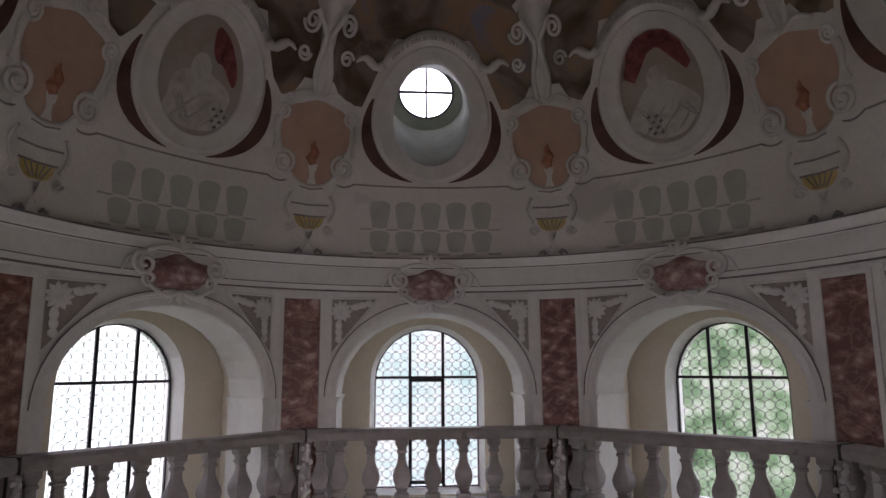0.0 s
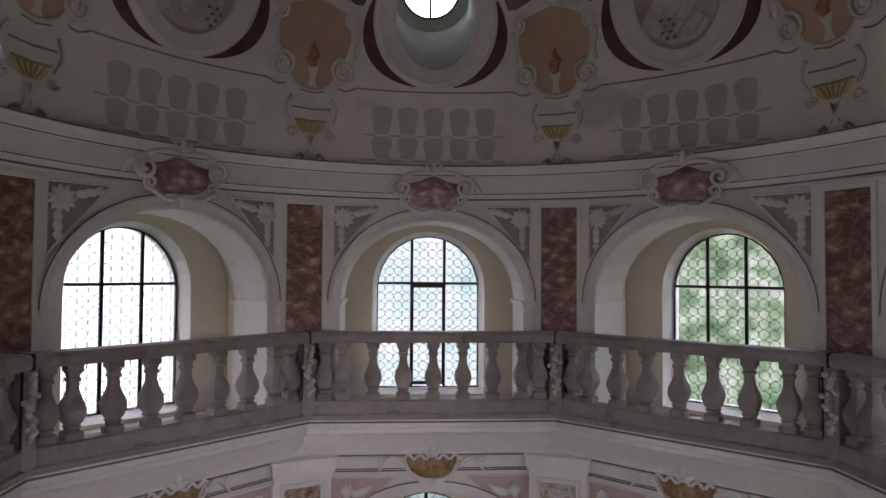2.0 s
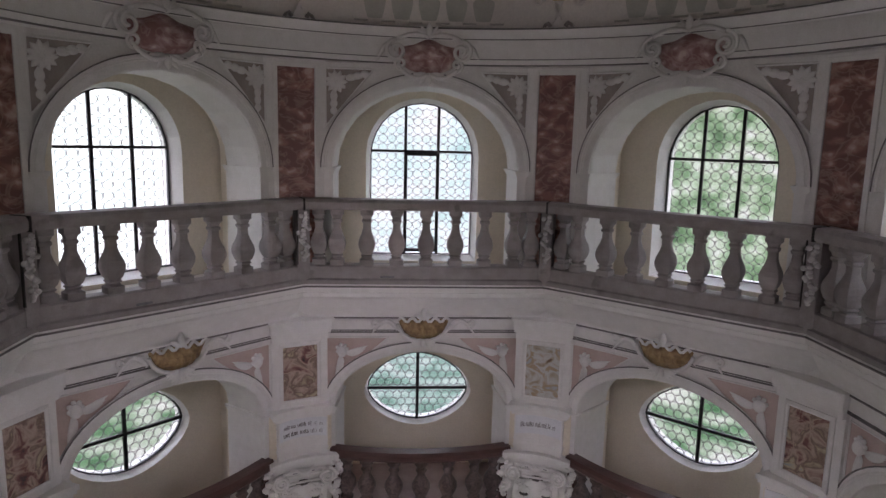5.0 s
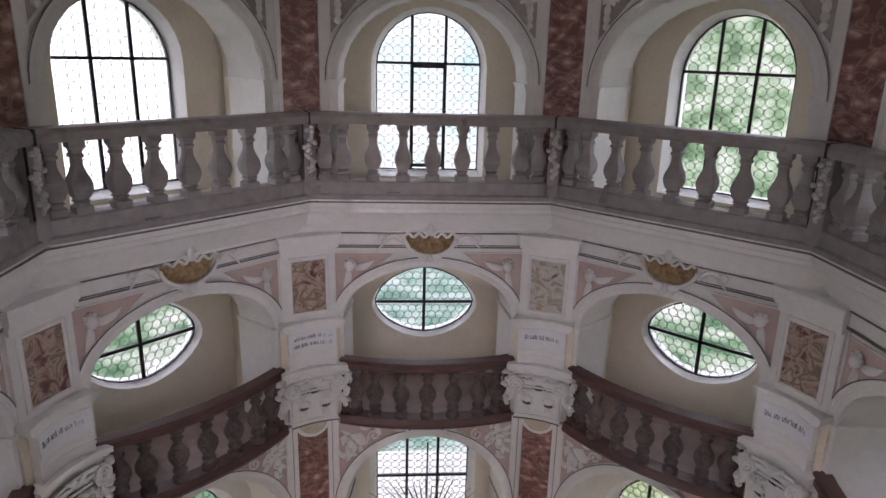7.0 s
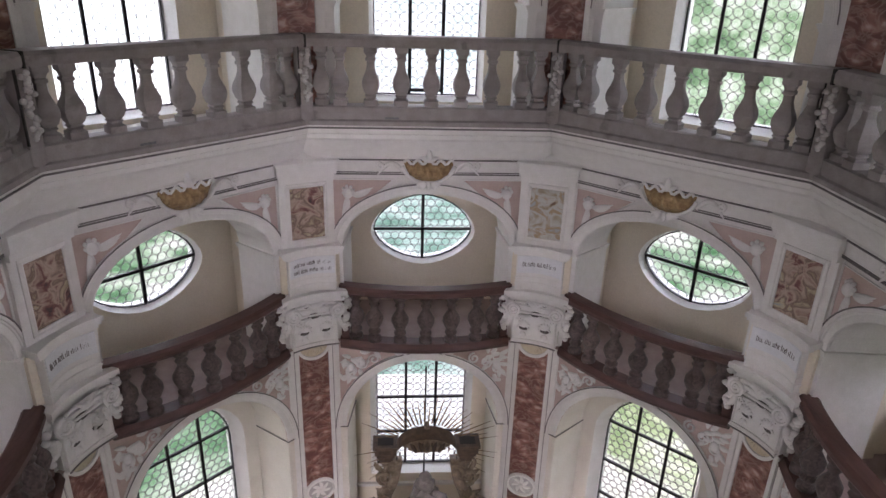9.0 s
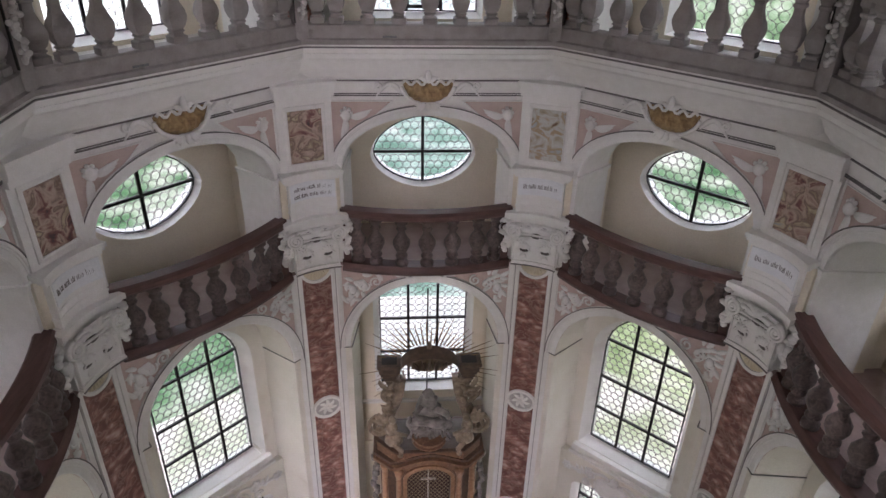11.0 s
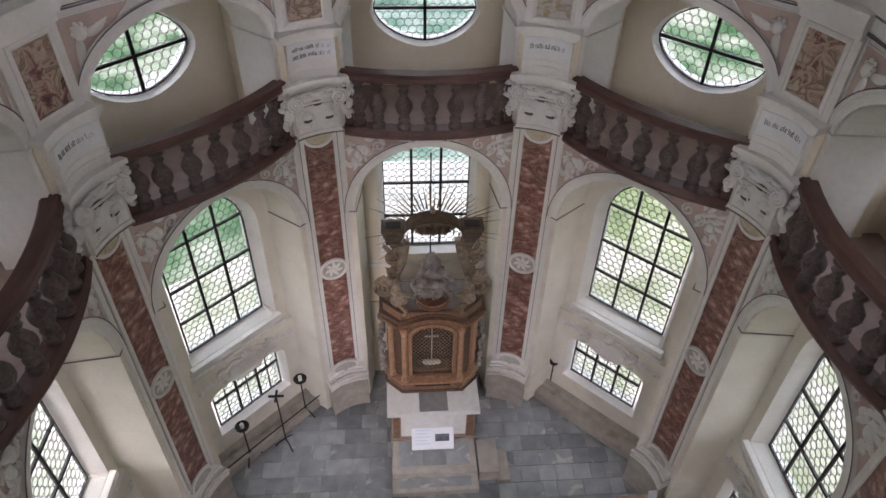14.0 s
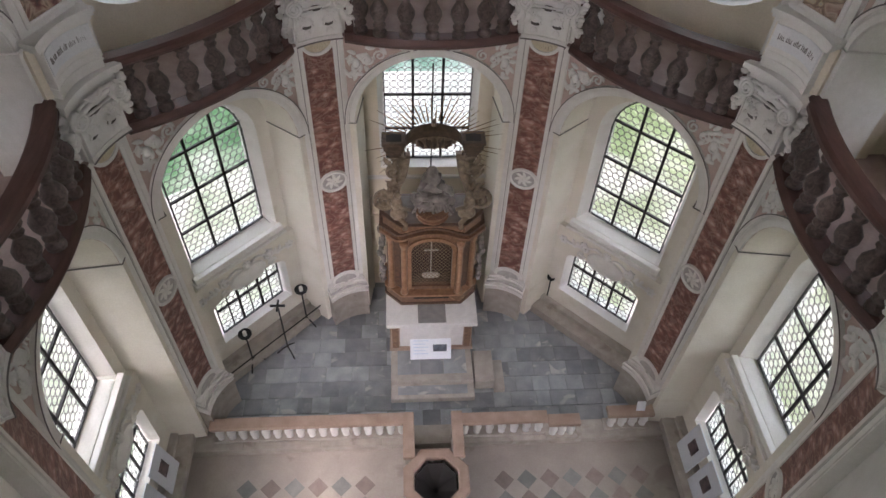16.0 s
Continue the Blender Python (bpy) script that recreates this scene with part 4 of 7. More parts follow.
for i, c in enumerate(CORNERS):
    p = put("pilaster", me_pier, None, bay(c), "tall white pilaster with red stucco marble panel and carved capital", "pilaster", "pilasters between the bays")
    put("marble_panel", me_redpanel, p, label="veined red stucco marble panel")
    put("border", me_border, p)
    put("dirt_line", me_groove_p, p)
    put("plinth", me_plinth, p, label="hollow-fronted grey sandstone plinth")
    for me in me_cap:
        put("cap_moulding", me, p)
    up = put("upstand", me_upstand[0], p)
    put("upstand_field", me_upstand[1], up, label="grey rounded field")
    md = put("medallion", me_medback, p, label="oval grey medallion")
    put("rosette", me_medal, md)
    tagged(put("shell", me_shell, p, label="straw-coloured stucco shell"), kind="stuff")
    put("shell_rim", me_shellrim, p)
    cp = put("capital", me_bell, p, label="white carved composite capital")
    put("abacus", me_abacus, cp)
    put("scroll_band", me_volute, cp, smooth=True)
    put("volute", me_volute1[-1], cp, smooth=True)
    put("volute", me_volute1[1], cp, smooth=True)
    tagged(put("foliage", me_capleaf, cp, smooth=True), kind="stuff")
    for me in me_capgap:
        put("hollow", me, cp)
    put("apron", me_apron, cp)
    put("ledge", me_ledge, cp)
    put("dirt_line", me_capline, cp)
    bl = put("entablature_block", me_block, p)
    put("tablet", me_tablet, bl)
    put("cheek", me_cheek, bl, label="cream plastered cheek")
    for me in me_blockmould:
        put("moulding", me, bl)
    inscription(bl, i + 3, (2, 1, 2, 1, 1, 2)[i])
    pp = put("picture_panel", me_panelback, p)
    put("picture", me_picture[(0, 0, 0, 1, 0, 1)[i]], pp, label="small faded fresco in brown and red")
    put("picture_frame", me_picframe, pp)
    put("cornice_block", me_ressaut, p)
    p = put("upper_pilaster", me_pier_u, None, bay(c), "white upper pilaster with a red stucco marble panel", "pilaster", "upper pilasters")
    put("marble_panel", me_redpanel_u, p, label="veined red stucco marble panel")
    put("border", me_border_u, p)

# ---- stucco ornaments on the walls ----


def fan_spandrel(s):
    """A rosette of ribbed petals in the corner, with leaves trailing along the arch and down the pier."""
    bm = B()
    px, pz = s * 1.25, 13.16
    for k in range(11):
        leaf(bm, (px, pz), 2 * math.pi * k / 11, 0.16, 0.042, 4.425, 0.07, 5)
    blob(bm, (px, 4.41, pz), (0.035, 0.03, 0.035), 8, 6)
    for k in range(3):
        leaf(bm, (px - s * (0.13 + 0.10 * k), pz + 0.05 + 0.025 * k), math.pi / 2 + s * (math.pi / 2 - 0.25), 0.17 - 0.02 * k, 0.052, 4.43, 0.05, 4, s * 0.4)
        leaf(bm, (px + s * 0.03, pz - 0.12 - 0.11 * k), -math.pi / 2 + s * 0.1, 0.17 - 0.03 * k, 0.052, 4.43, 0.05, 4, -s * 0.3)
    return bm


def tri_panel(pts, y=4.44, back=4.46):
    return extrude(B(), pts, y, back)


def cherub_spandrel(s):
    bm = B()
    hx, hz = s * 1.17, 9.36
    blob(bm, (hx, 4.39, hz), (0.075, 0.06, 0.085), 10, 7)
    for k in range(7):
        a = 2 * math.pi * k / 7
        blob(bm, (hx + 0.07 * math.cos(a), 4.40, hz + 0.03 + 0.07 * math.sin(a)), (0.03, 0.03, 0.03), 6, 4)
    for k in range(5):
        leaf(bm, (hx - s * 0.05, hz - 0.03), math.pi / 2 + s * (math.pi / 2 - 0.15 + 0.12 * k), 0.34 - 0.04 * k, 0.035, 4.43, 0.04, 5, s * -0.35)
        leaf(bm, (hx + s * 0.03, hz - 0.08), -math.pi / 2 + s * (0.1 - 0.14 * k), 0.34 - 0.05 * k, 0.032, 4.43, 0.04, 5, s * 0.2)
    return bm


def foliage_spandrel(s, seed):
    rn = random.Random(seed)
    bm = B()
    for k in range(26):
        t, q = rn.random(), rn.random()
        x = 1.30 - 0.62 * t * (0.35 + 0.65 * q)
        zlow = 5.24 + 1.44 * math.sqrt(max(0, 1 - (min(x + 0.0, 1.45) / 1.5) ** 2))
        z = zlow + 0.06 + (6.66 - zlow) * q
        if z > 6.68:
            continue
        leaf(bm, (s * x, z), rn.random() * 6.28, 0.13 + 0.08 * rn.random(), 0.04, 4.435, 0.055, 4, rn.uniform(-1.4, 1.4))
    for k in range(3):
        x = 1.22 - 0.2 * k
        zlow = 5.24 + 1.41 * math.sqrt(max(0, 1 - (x / 1.46) ** 2))
        tube(bm, spiral(s * x, (zlow + 6.62) / 2, 0.1, 0.02, 1.4, rn.random() * 6, 4.42, 16, s), 0.018, 5)
    blob(bm, (s * 1.2, 4.41, 6.38), (0.07, 0.05, 0.09))
    return bm


me_fan = {s: mesh_of("spandrel_fan", fan_spandrel(s), STUCCO) for s in (-1, 1)}
me_cher = {s: mesh_of("spandrel_cherub", cherub_spandrel(s), STUCCO) for s in (-1, 1)}
me_fol = {s: mesh_of("spandrel_foliage", foliage_spandrel(s, 8 + s), STUCCO) for s in (-1, 1)}
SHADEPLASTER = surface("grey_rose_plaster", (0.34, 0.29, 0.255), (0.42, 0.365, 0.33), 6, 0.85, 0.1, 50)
me_tri_u = {s: mesh_of("spandrel_panel", tri_panel([(s * 1.40, 13.34), (s * 0.74, 13.34), (s * 1.40, 12.55)]), SHADEPLASTER) for s in (-1, 1)}
me_tri_m = {s: mesh_of("spandrel_panel", tri_panel([(s * 1.40, 9.56), (s * 0.5, 9.56), (s * 1.40, 8.80)]), PINK) for s in (-1, 1)}


me_tri_l = {s: mesh_of("spandrel_panel", tri_panel([(s * 1.41, 6.76), (s * 0.45, 6.76), (s * 1.41, 5.6)], 4.446), PINK) for s in (-1, 1)}


def spandrel_frame(a, b, c, r=0.014):
    bm = B()
    for p, q in ((a, b), (b, c), (c, a)):
        tube(bm, [(p[0], 4.43, p[1]), (q[0], 4.43, q[1])], r, 6)
    return bm


me_frame_u = {s: mesh_of("spandrel_frame", spandrel_frame((s * 1.40, 13.34), (s * 0.74, 13.34), (s * 1.40, 12.55)), STUCCO) for s in (-1, 1)}
me_frame_m = {s: mesh_of("spandrel_frame", spandrel_frame((s * 1.40, 9.56), (s * 0.5, 9.56), (s * 1.40, 8.80), 0.012), STUCCO) for s in (-1, 1)}
for i, b in enumerate(BAYS):
    for s in (-1, 1):
        o = put("stucco_relief", me_tri_u[s], None, bay(b), "triangular stucco panel with a fan of white leaves", "relief", "upper spandrel reliefs")
        tagged(put("leaf_fan", me_fan[s], o, smooth=True), kind="stuff")
        put("frame", me_frame_u[s], o)
        o = put("stucco_relief", me_tri_m[s], None, bay(b), "pink triangular panel with a white winged head relief", "relief", "middle spandrel reliefs")
        tagged(put("winged_relief", me_cher[s], o, smooth=True), kind="stuff")
        put("frame", me_frame_m[s], o)
        o = put("stucco_relief", me_tri_l[s], None, bay(b), "white stucco foliage relief on pink plaster", "relief", "lower spandrel reliefs")
        tagged(put("foliage", me_fol[s], o, smooth=True), kind="stuff")


def cartouche(zc, w, h, y):
    """Scrolled white frame and a bulging field, as two meshes."""
    body = B()
    rows = []
    for k in range(17):
        t = -1 + 2 * k / 16
        lo, hi = h * (0.06 + 0.54 * (1 - t * t) ** 0.7), h * (0.40 - 0.10 * t * t + 0.04 * math.cos(6 * t))
        rows.append([(t * w * 1.05, y + 0.1 - (0.05 + 0.12 * (1 - t * t)) * math.sin(math.pi * (0.08 + 0.84 * q / 8)), zc + 0.02 * math.cos(4 * t) - lo + (lo + hi) * q / 8) for q in range(9)])
    strip(body, rows)
    fr = B()
    for s in (-1, 1):
        tube(fr, spiral(s * w * 1.12, zc + h * 0.1, h * 0.36, 0.02, 1.6, math.pi / 2, y - 0.03, 22, -s), 0.026, 6)
        tube(fr, spiral(s * w * 0.98, zc - h * 0.32, h * 0.2, 0.02, 1.4, -math.pi / 2, y - 0.03, 18, s), 0.022, 6)
        tube(fr, [(s * w * (1.0 - i / 8), y - 0.05, zc - h * 0.46 - 0.08 * math.sin(math.pi * i / 8) - 0.07 * i / 8) for i in range(9)], 0.028, 6)
        tube(fr, [(s * w * (1.1 - 1.1 * i / 8), y - 0.04, zc + h * 0.44 + 0.05 * math.sin(math.pi * i / 8) + 0.04 * i / 8) for i in range(9)], 0.028, 6)
        tube(fr, [(s * w * (1.3 + 0.75 * i / 8), y + 0.04, zc + h * 0.18 + 0.07 * math.sin(i * 0.9) - 0.012 * i) for i in range(9)], 0.034, 6, [1, 1, 0.9, 1, 0.9, 0.8, 0.6, 0.4, 0.2])
        for k in range(3):
            leaf(fr, (s * 0.04, zc - h * 0.6), -math.pi / 2 + s * (0.3 + 0.5 * k), 0.17, 0.035, y - 0.02, 0.06, 4, s * 0.5)
            leaf(fr, (s * 0.04, zc + h * 0.55), math.pi / 2 - s * (0.3 + 0.45 * k), 0.16, 0.035, y - 0.02, 0.06, 4, -s * 0.5)
    leaf(fr, (0, zc + h * 0.52), math.pi / 2, 0.2, 0.05, y - 0.03, 0.08, 4)
    leaf(fr, (0, zc - h * 0.58), -math.pi / 2, 0.17, 0.05, y - 0.03, 0.08, 4)
    return body, fr


cb, cf = cartouche(13.54, 0.39, 0.42, 4.30)
me_cu = (mesh_of("cartouche", cb, CARTRED), mesh_of("scrollwork", cf, STUCCO))
def shell_bowl(zc, w, h, y):
    """A gilt scalloped bowl and its white scrolled cradle."""
    body = B()
    rows = []
    for k in range(25):
        t = -1 + 2 * k / 24
        top = zc + h * (0.42 + 0.10 * abs(math.sin(t * 6.0)) - 0.05 * t * t)
        low = zc + h * 0.40 - h * 1.02 * math.sqrt(max(0.0, 1 - abs(t) ** 2.3))
        rows.append([(t * w, y + 0.10 - (0.04 + 0.13 * (1 - t * t)) * math.sin(math.pi * (0.1 + 0.75 * q / 8)) - 0.012 * math.cos(k * math.pi / 1.5), low + (top - low) * q / 8) for q in range(9)])
    strip(body, rows)
    fr = B()
    for s in (-1, 1):
        tube(fr, [(s * w * 1.06 * math.cos(0.15 + 0.15 * i), y + 0.02, zc + h * 0.40 - h * 1.12 * math.sin(0.15 + 0.15 * i)) for i in range(10)], 0.026, 6)
        tube(fr, [(s * w * (1.0 - 0.09 * i), y - 0.03, zc + h * (0.50 + 0.12 * math.sin(i * 1.3))) for i in range(12)], 0.022, 6)
        tube(fr, [(s * w * (1.04 + 0.10 * i), y + 0.07, zc + h * (-0.15 + 0.5 * math.sin(i * 0.35))) for i in range(11)], 0.036, 6, [0.5, 0.8, 1, 1, 1, 1, 0.9, 0.8, 0.7, 0.5, 0.2])
        tube(fr, spiral(s * w * 1.9, zc + h * 0.22, h * 0.2, 0.015, 1.3, math.pi / 2, y + 0.06, 16, -s), 0.02, 6)
        for k in range(3):
            leaf(fr, (s * 0.05, zc - h * 0.62), -math.pi / 2 + s * (0.2 + 0.45 * k), 0.15, 0.035, y - 0.0, 0.06, 4, s * 0.6)
        leaf(fr, (s * 0.02, zc + h * 0.5), math.pi / 2 - s * 0.7, 0.14, 0.035, y - 0.02, 0.06, 4, -s * 0.6)
    leaf(fr, (0, zc + h * 0.48), math.pi / 2, 0.2, 0.045, y - 0.03, 0.08, 4)
    leaf(fr, (0, zc - h * 0.6), -math.pi / 2, 0.14, 0.04, y - 0.01, 0.07, 4)
    return body, fr


cb, cf = shell_bowl(9.74, 0.36, 0.27, 4.27)
me_cm = (mesh_of("cartouche", cb, OCHRE), mesh_of("scrollwork", cf, STUCCO))
me_cback = mesh_of("backing", extrude(B(), oval(0.36, 9.74, 0.12, 0.2, 20), 4.33, 4.46), STUCCO)
me_cl = mesh_of("keystone", extrude(B(), oval(0.17, 6.66, 0.10, 0.13, 20), 4.37, 4.45), STUCCO)
me_clside = []
for s in (-1, 1):
    bm = tube(B(), spiral(s * 0.26, 6.68, 0.10, 0.02, 1.5, math.pi / 2, 4.38, 20, -s), 0.024, 6)
    tube(bm, [(s * (0.34 + 0.3 * i / 6), 4.40, 6.66 - 0.05 * math.sin(i)) for i in range(7)], 0.022, 6)
    for k in range(3):
        leaf(bm, (s * 0.05, 6.66), math.pi / 2 - s * (0.4 + 0.6 * k), 0.2, 0.04, 4.37, 0.06, 4)
    me_clside.append(mesh_of("scroll", bm, STUCCO))
for b in BAYS:
    o = put("cartouche", me_cu[0], None, bay(b), "rose stucco cartouche with white scrollwork at the arch crown", "cartouche", "upper cartouches", smooth=True)
    tagged(put("scrollwork", me_cu[1], o, smooth=True), kind="stuff")
    o = put("cartouche", me_cm[0], None, bay(b), "ochre gilt bowl-shaped cartouche with white scrollwork below the cornice", "cartouche", "gilt cartouches", smooth=True)
    tagged(put("scrollwork", me_cm[1], o, smooth=True), kind="stuff")
    put("backing", me_cback, o)
    o = put("keystone", me_cl, None, bay(b), "white stucco keystone with scrolls over the lower arch", "ornament", "lower keystones")
    for me in me_clside:
        tagged(put("scroll", me, o, smooth=True), kind="stuff")

# ---- upper balustrade ----
UB = [(0.085, 0.0), (0.098, 0.0), (0.098, 0.075), (0.07, 0.09), (0.062, 0.11), (0.078, 0.13), (0.062, 0.15), (0.085, 0.18), (0.108, 0.25), (0.112, 0.30), (0.10, 0.36), (0.07, 0.43), (0.054, 0.50), (0.052, 0.575), (0.07, 0.59), (0.07, 0.615), (0.055, 0.63), (0.07, 0.67), (0.09, 0.69), (0.09, 0.77), (0.08, 0.77)]
bm = lathe(B(), UB, 16)
for v in bm.verts:
    a = math.atan2(v.co.y, v.co.x)
    k = 1 / max(abs(math.cos(a)), abs(math.sin(a)))
    k = (1 + (k - 1) * 0.6) * (1.06 if 0.12 < v.co.z < 0.45 else 1.0)
    v.co.x *= k
    v.co.y *= k
me_ub = mesh_of("baluster", bm, GREYWOOD)
me_ub.polygons.foreach_set("use_smooth", [False] * len(me_ub.polygons))
bm = B()
sweep(bm, [(3.95, 11.46), (3.94, 11.49), (3.94, 11.56), (3.97, 11.60), (4.23, 11.60), (4.26, 11.56), (4.26, 11.49), (4.24, 11.46), (3.95, 11.46)], lambda r: r * OCT - 0.004)
me_hrail = mesh_of("handrail", bm, GREYWOOD)
bm = B()
sweep(bm, [(4.07, 10.44), (3.99, 10.44), (3.98, 10.47), (3.98, 10.50), (4.01, 10.52), (4.01, 10.68), (4.04, 10.70), (4.22, 10.70), (4.24, 10.68), (4.24, 10.44)], lambda r: r * OCT - 0.004)
me_brail = mesh_of("base_rail", bm, GREYWOOD)
for b in BAYS:
    o = put("balustrade", me_hrail, None, bay(b), "grey painted wooden balustrade of the upper gallery", "balustrade", "upper balustrades")
    put("base_rail", me_brail, o)
    for k in range(-3, 4):
        put("baluster", me_ub, o, T(k * 0.405, 4.12, 10.695))
    for s in (-1, 1):
        put("half_baluster", me_ub, o, T(s * 1.46, 4.14, 10.695))
    if b in (-1, 0):
        part("slot", box(B(), -0.62, -0.44, 4.002, 4.02, 10.53, 10.555), LEAD, o, "dark worn slot in the rail")
bm = B()
box(bm, -0.085, 0.085, 4.30, 4.56, 10.44, 11.47, 0.008)
me_cpost = mesh_of("corner_post", bm, GREYWOOD)
bm = box(B(), -0.012, 0.012, 4.25, 4.50, 11.45, 11.606)
box(bm, -0.09, -0.078, 4.29, 4.32, 10.72, 11.46)
me_joint = mesh_of("joint", bm, DARK)
bm = B()
rnd = random.Random(2)
for k in range(26):
    t = k / 25
    w = 0.075 * math.sin(math.pi * (0.12 + 0.8 * t)) + 0.01
    blob(bm, (rnd.uniform(-w, w), 4.29 + rnd.uniform(-0.02, 0.01), 11.40 - 0.62 * t), (0.036, 0.035, 0.032), 6, 5)
me_garland = mesh_of("garland", bm, GARL)
for c in (-2.5, -1.5, -0.5, 0.5, 1.5, 2.5):
    o = put("corner_post", me_cpost, None, bay(c), "grey wooden corner post with a carved hanging garland", "post", "balustrade posts")
    put("joint", me_joint, o, label="dark open joint")
    tagged(put("garland", me_garland, o, label="pale carved fruit garland", smooth=True), kind="stuff")

# ---- lower balcony balustrade, bowing forward ----


def bow(u):
    return 4.40 - 0.20 * (1 - (u / 1.30) ** 2)


def bowed(profile, half=1.30, n=16):
    bm = B()
    rows = [[(-half + 2 * half * i / n, bow(-half + 2 * half * i / n) + d, z) for d, z in profile] for i in range(n + 1)]
    vr = strip(bm, rows)
    for r in (vr[0], vr[-1]):
        bm.faces.new(r)
    return bm


me_lrail = mesh_of("handrail", bowed([(-0.10, 7.76), (-0.13, 7.80), (-0.13, 7.86), (-0.09, 7.90), (0.09, 7.90), (0.13, 7.86), (0.13, 7.80), (0.09, 7.76)], 1.34), BROWN)
me_lbase = mesh_of("base_rail", bowed([(-0.06, 6.78), (-0.12, 6.82), (-0.15, 6.88), (-0.12, 6.93), (-0.10, 6.97), (0.12, 6.97), (0.12, 6.78)], 1.34), BROWN)
LB = [(0.07, 0.0), (0.105, 0.0), (0.105, 0.07), (0.07, 0.09), (0.06, 0.12), (0.095, 0.15), (0.095, 0.18), (0.065, 0.21), (0.10, 0.27), (0.138, 0.36), (0.135, 0.43), (0.09, 0.51), (0.058, 0.56), (0.06, 0.61), (0.085, 0.64), (0.062, 0.67), (0.075, 0.71), (0.105, 0.74), (0.105, 0.80), (0.07, 0.80)]
me_lb = mesh_of("baluster", lathe(B(), LB, 12), BALUST)
bm = B()
rnd = random.Random(5)
for k in range(18):
    t = k / 17
    w = 0.08 * math.sin(math.pi * (0.15 + 0.75 * t)) + 0.01
    blob(bm, (rnd.uniform(-w, w) * 0.7, rnd.uniform(-0.03, 0.02), 7.80 - 0.66 * t), (0.034 + 0.35 * w, 0.05, 0.04), 8, 6)
me_lgar = mesh_of("garland", bm, STUCCO)
bm = B()
box(bm, -0.06, 0.06, 0.0, 0.14, 6.9, 7.8, 0.01)
me_lpost = mesh_of("end_post", bm, BROWN)
for b in BAYS:
    o = put("balcony_balustrade", me_lrail, None, bay(b), "bowed dark brown wooden balcony balustrade with marbled balusters", "balustrade", "balcony balustrades")
    put("base_rail", me_lbase, o)
    for k in range(-2, 3):
        put("baluster", me_lb, o, T(k * 0.40, bow(k * 0.40), 6.965), smooth=True)
    for s in (-1, 1):
        put("half_baluster", me_lb, o, T(s * 1.09, bow(1.09) + 0.02, 6.965))
        e = put("end_post", me_lpost, o, T(s * 1.26, bow(1.26) - 0.04, 0))
        tagged(put("garland", me_lgar, e, T(0, -0.03, 0), label="white carved garland", smooth=True), kind="stuff")

# ---- windows of leaded crown glass ----
PITCH = 0.138
bm = B()
vr = strip(bm, [[(r * math.cos(2 * math.pi * i / 12), y, r * math.sin(2 * math.pi * i / 12)) for i in range(12)] for r, y in ((0.062, 0.0), (0.039, -0.006), (0.014, -0.003))], close=True)
bm.faces.new(vr[2])
me_roundel = mesh_of("roundel", bm, GLASS)


def inside(poly, x, z):
    c = False
    for (x0, z0), (x1, z1) in zip(poly, poly[1:] + poly[:1]):
        if (z0 > z) != (z1 > z) and x < (x1 - x0) * (z - z0) / (z1 - z0) + x0:
            c = not c
    return c


def span(poly, x=None, z=None):
    """Where a vertical or level line crosses the outline."""
    out = []
    for (x0, z0), (x1, z1) in zip(poly, poly[1:] + poly[:1]):
        if x is not None and (x0 > x) != (x1 > x):
            out.append(z0 + (z1 - z0) * (x - x0) / (x1 - x0))
        if z is not None and (z0 > z) != (z1 > z):
            out.append(x0 + (x1 - x0) * (z - z0) / (z1 - z0))
    return (min(out), max(out)) if out else (0, 0)


win_cache = {}


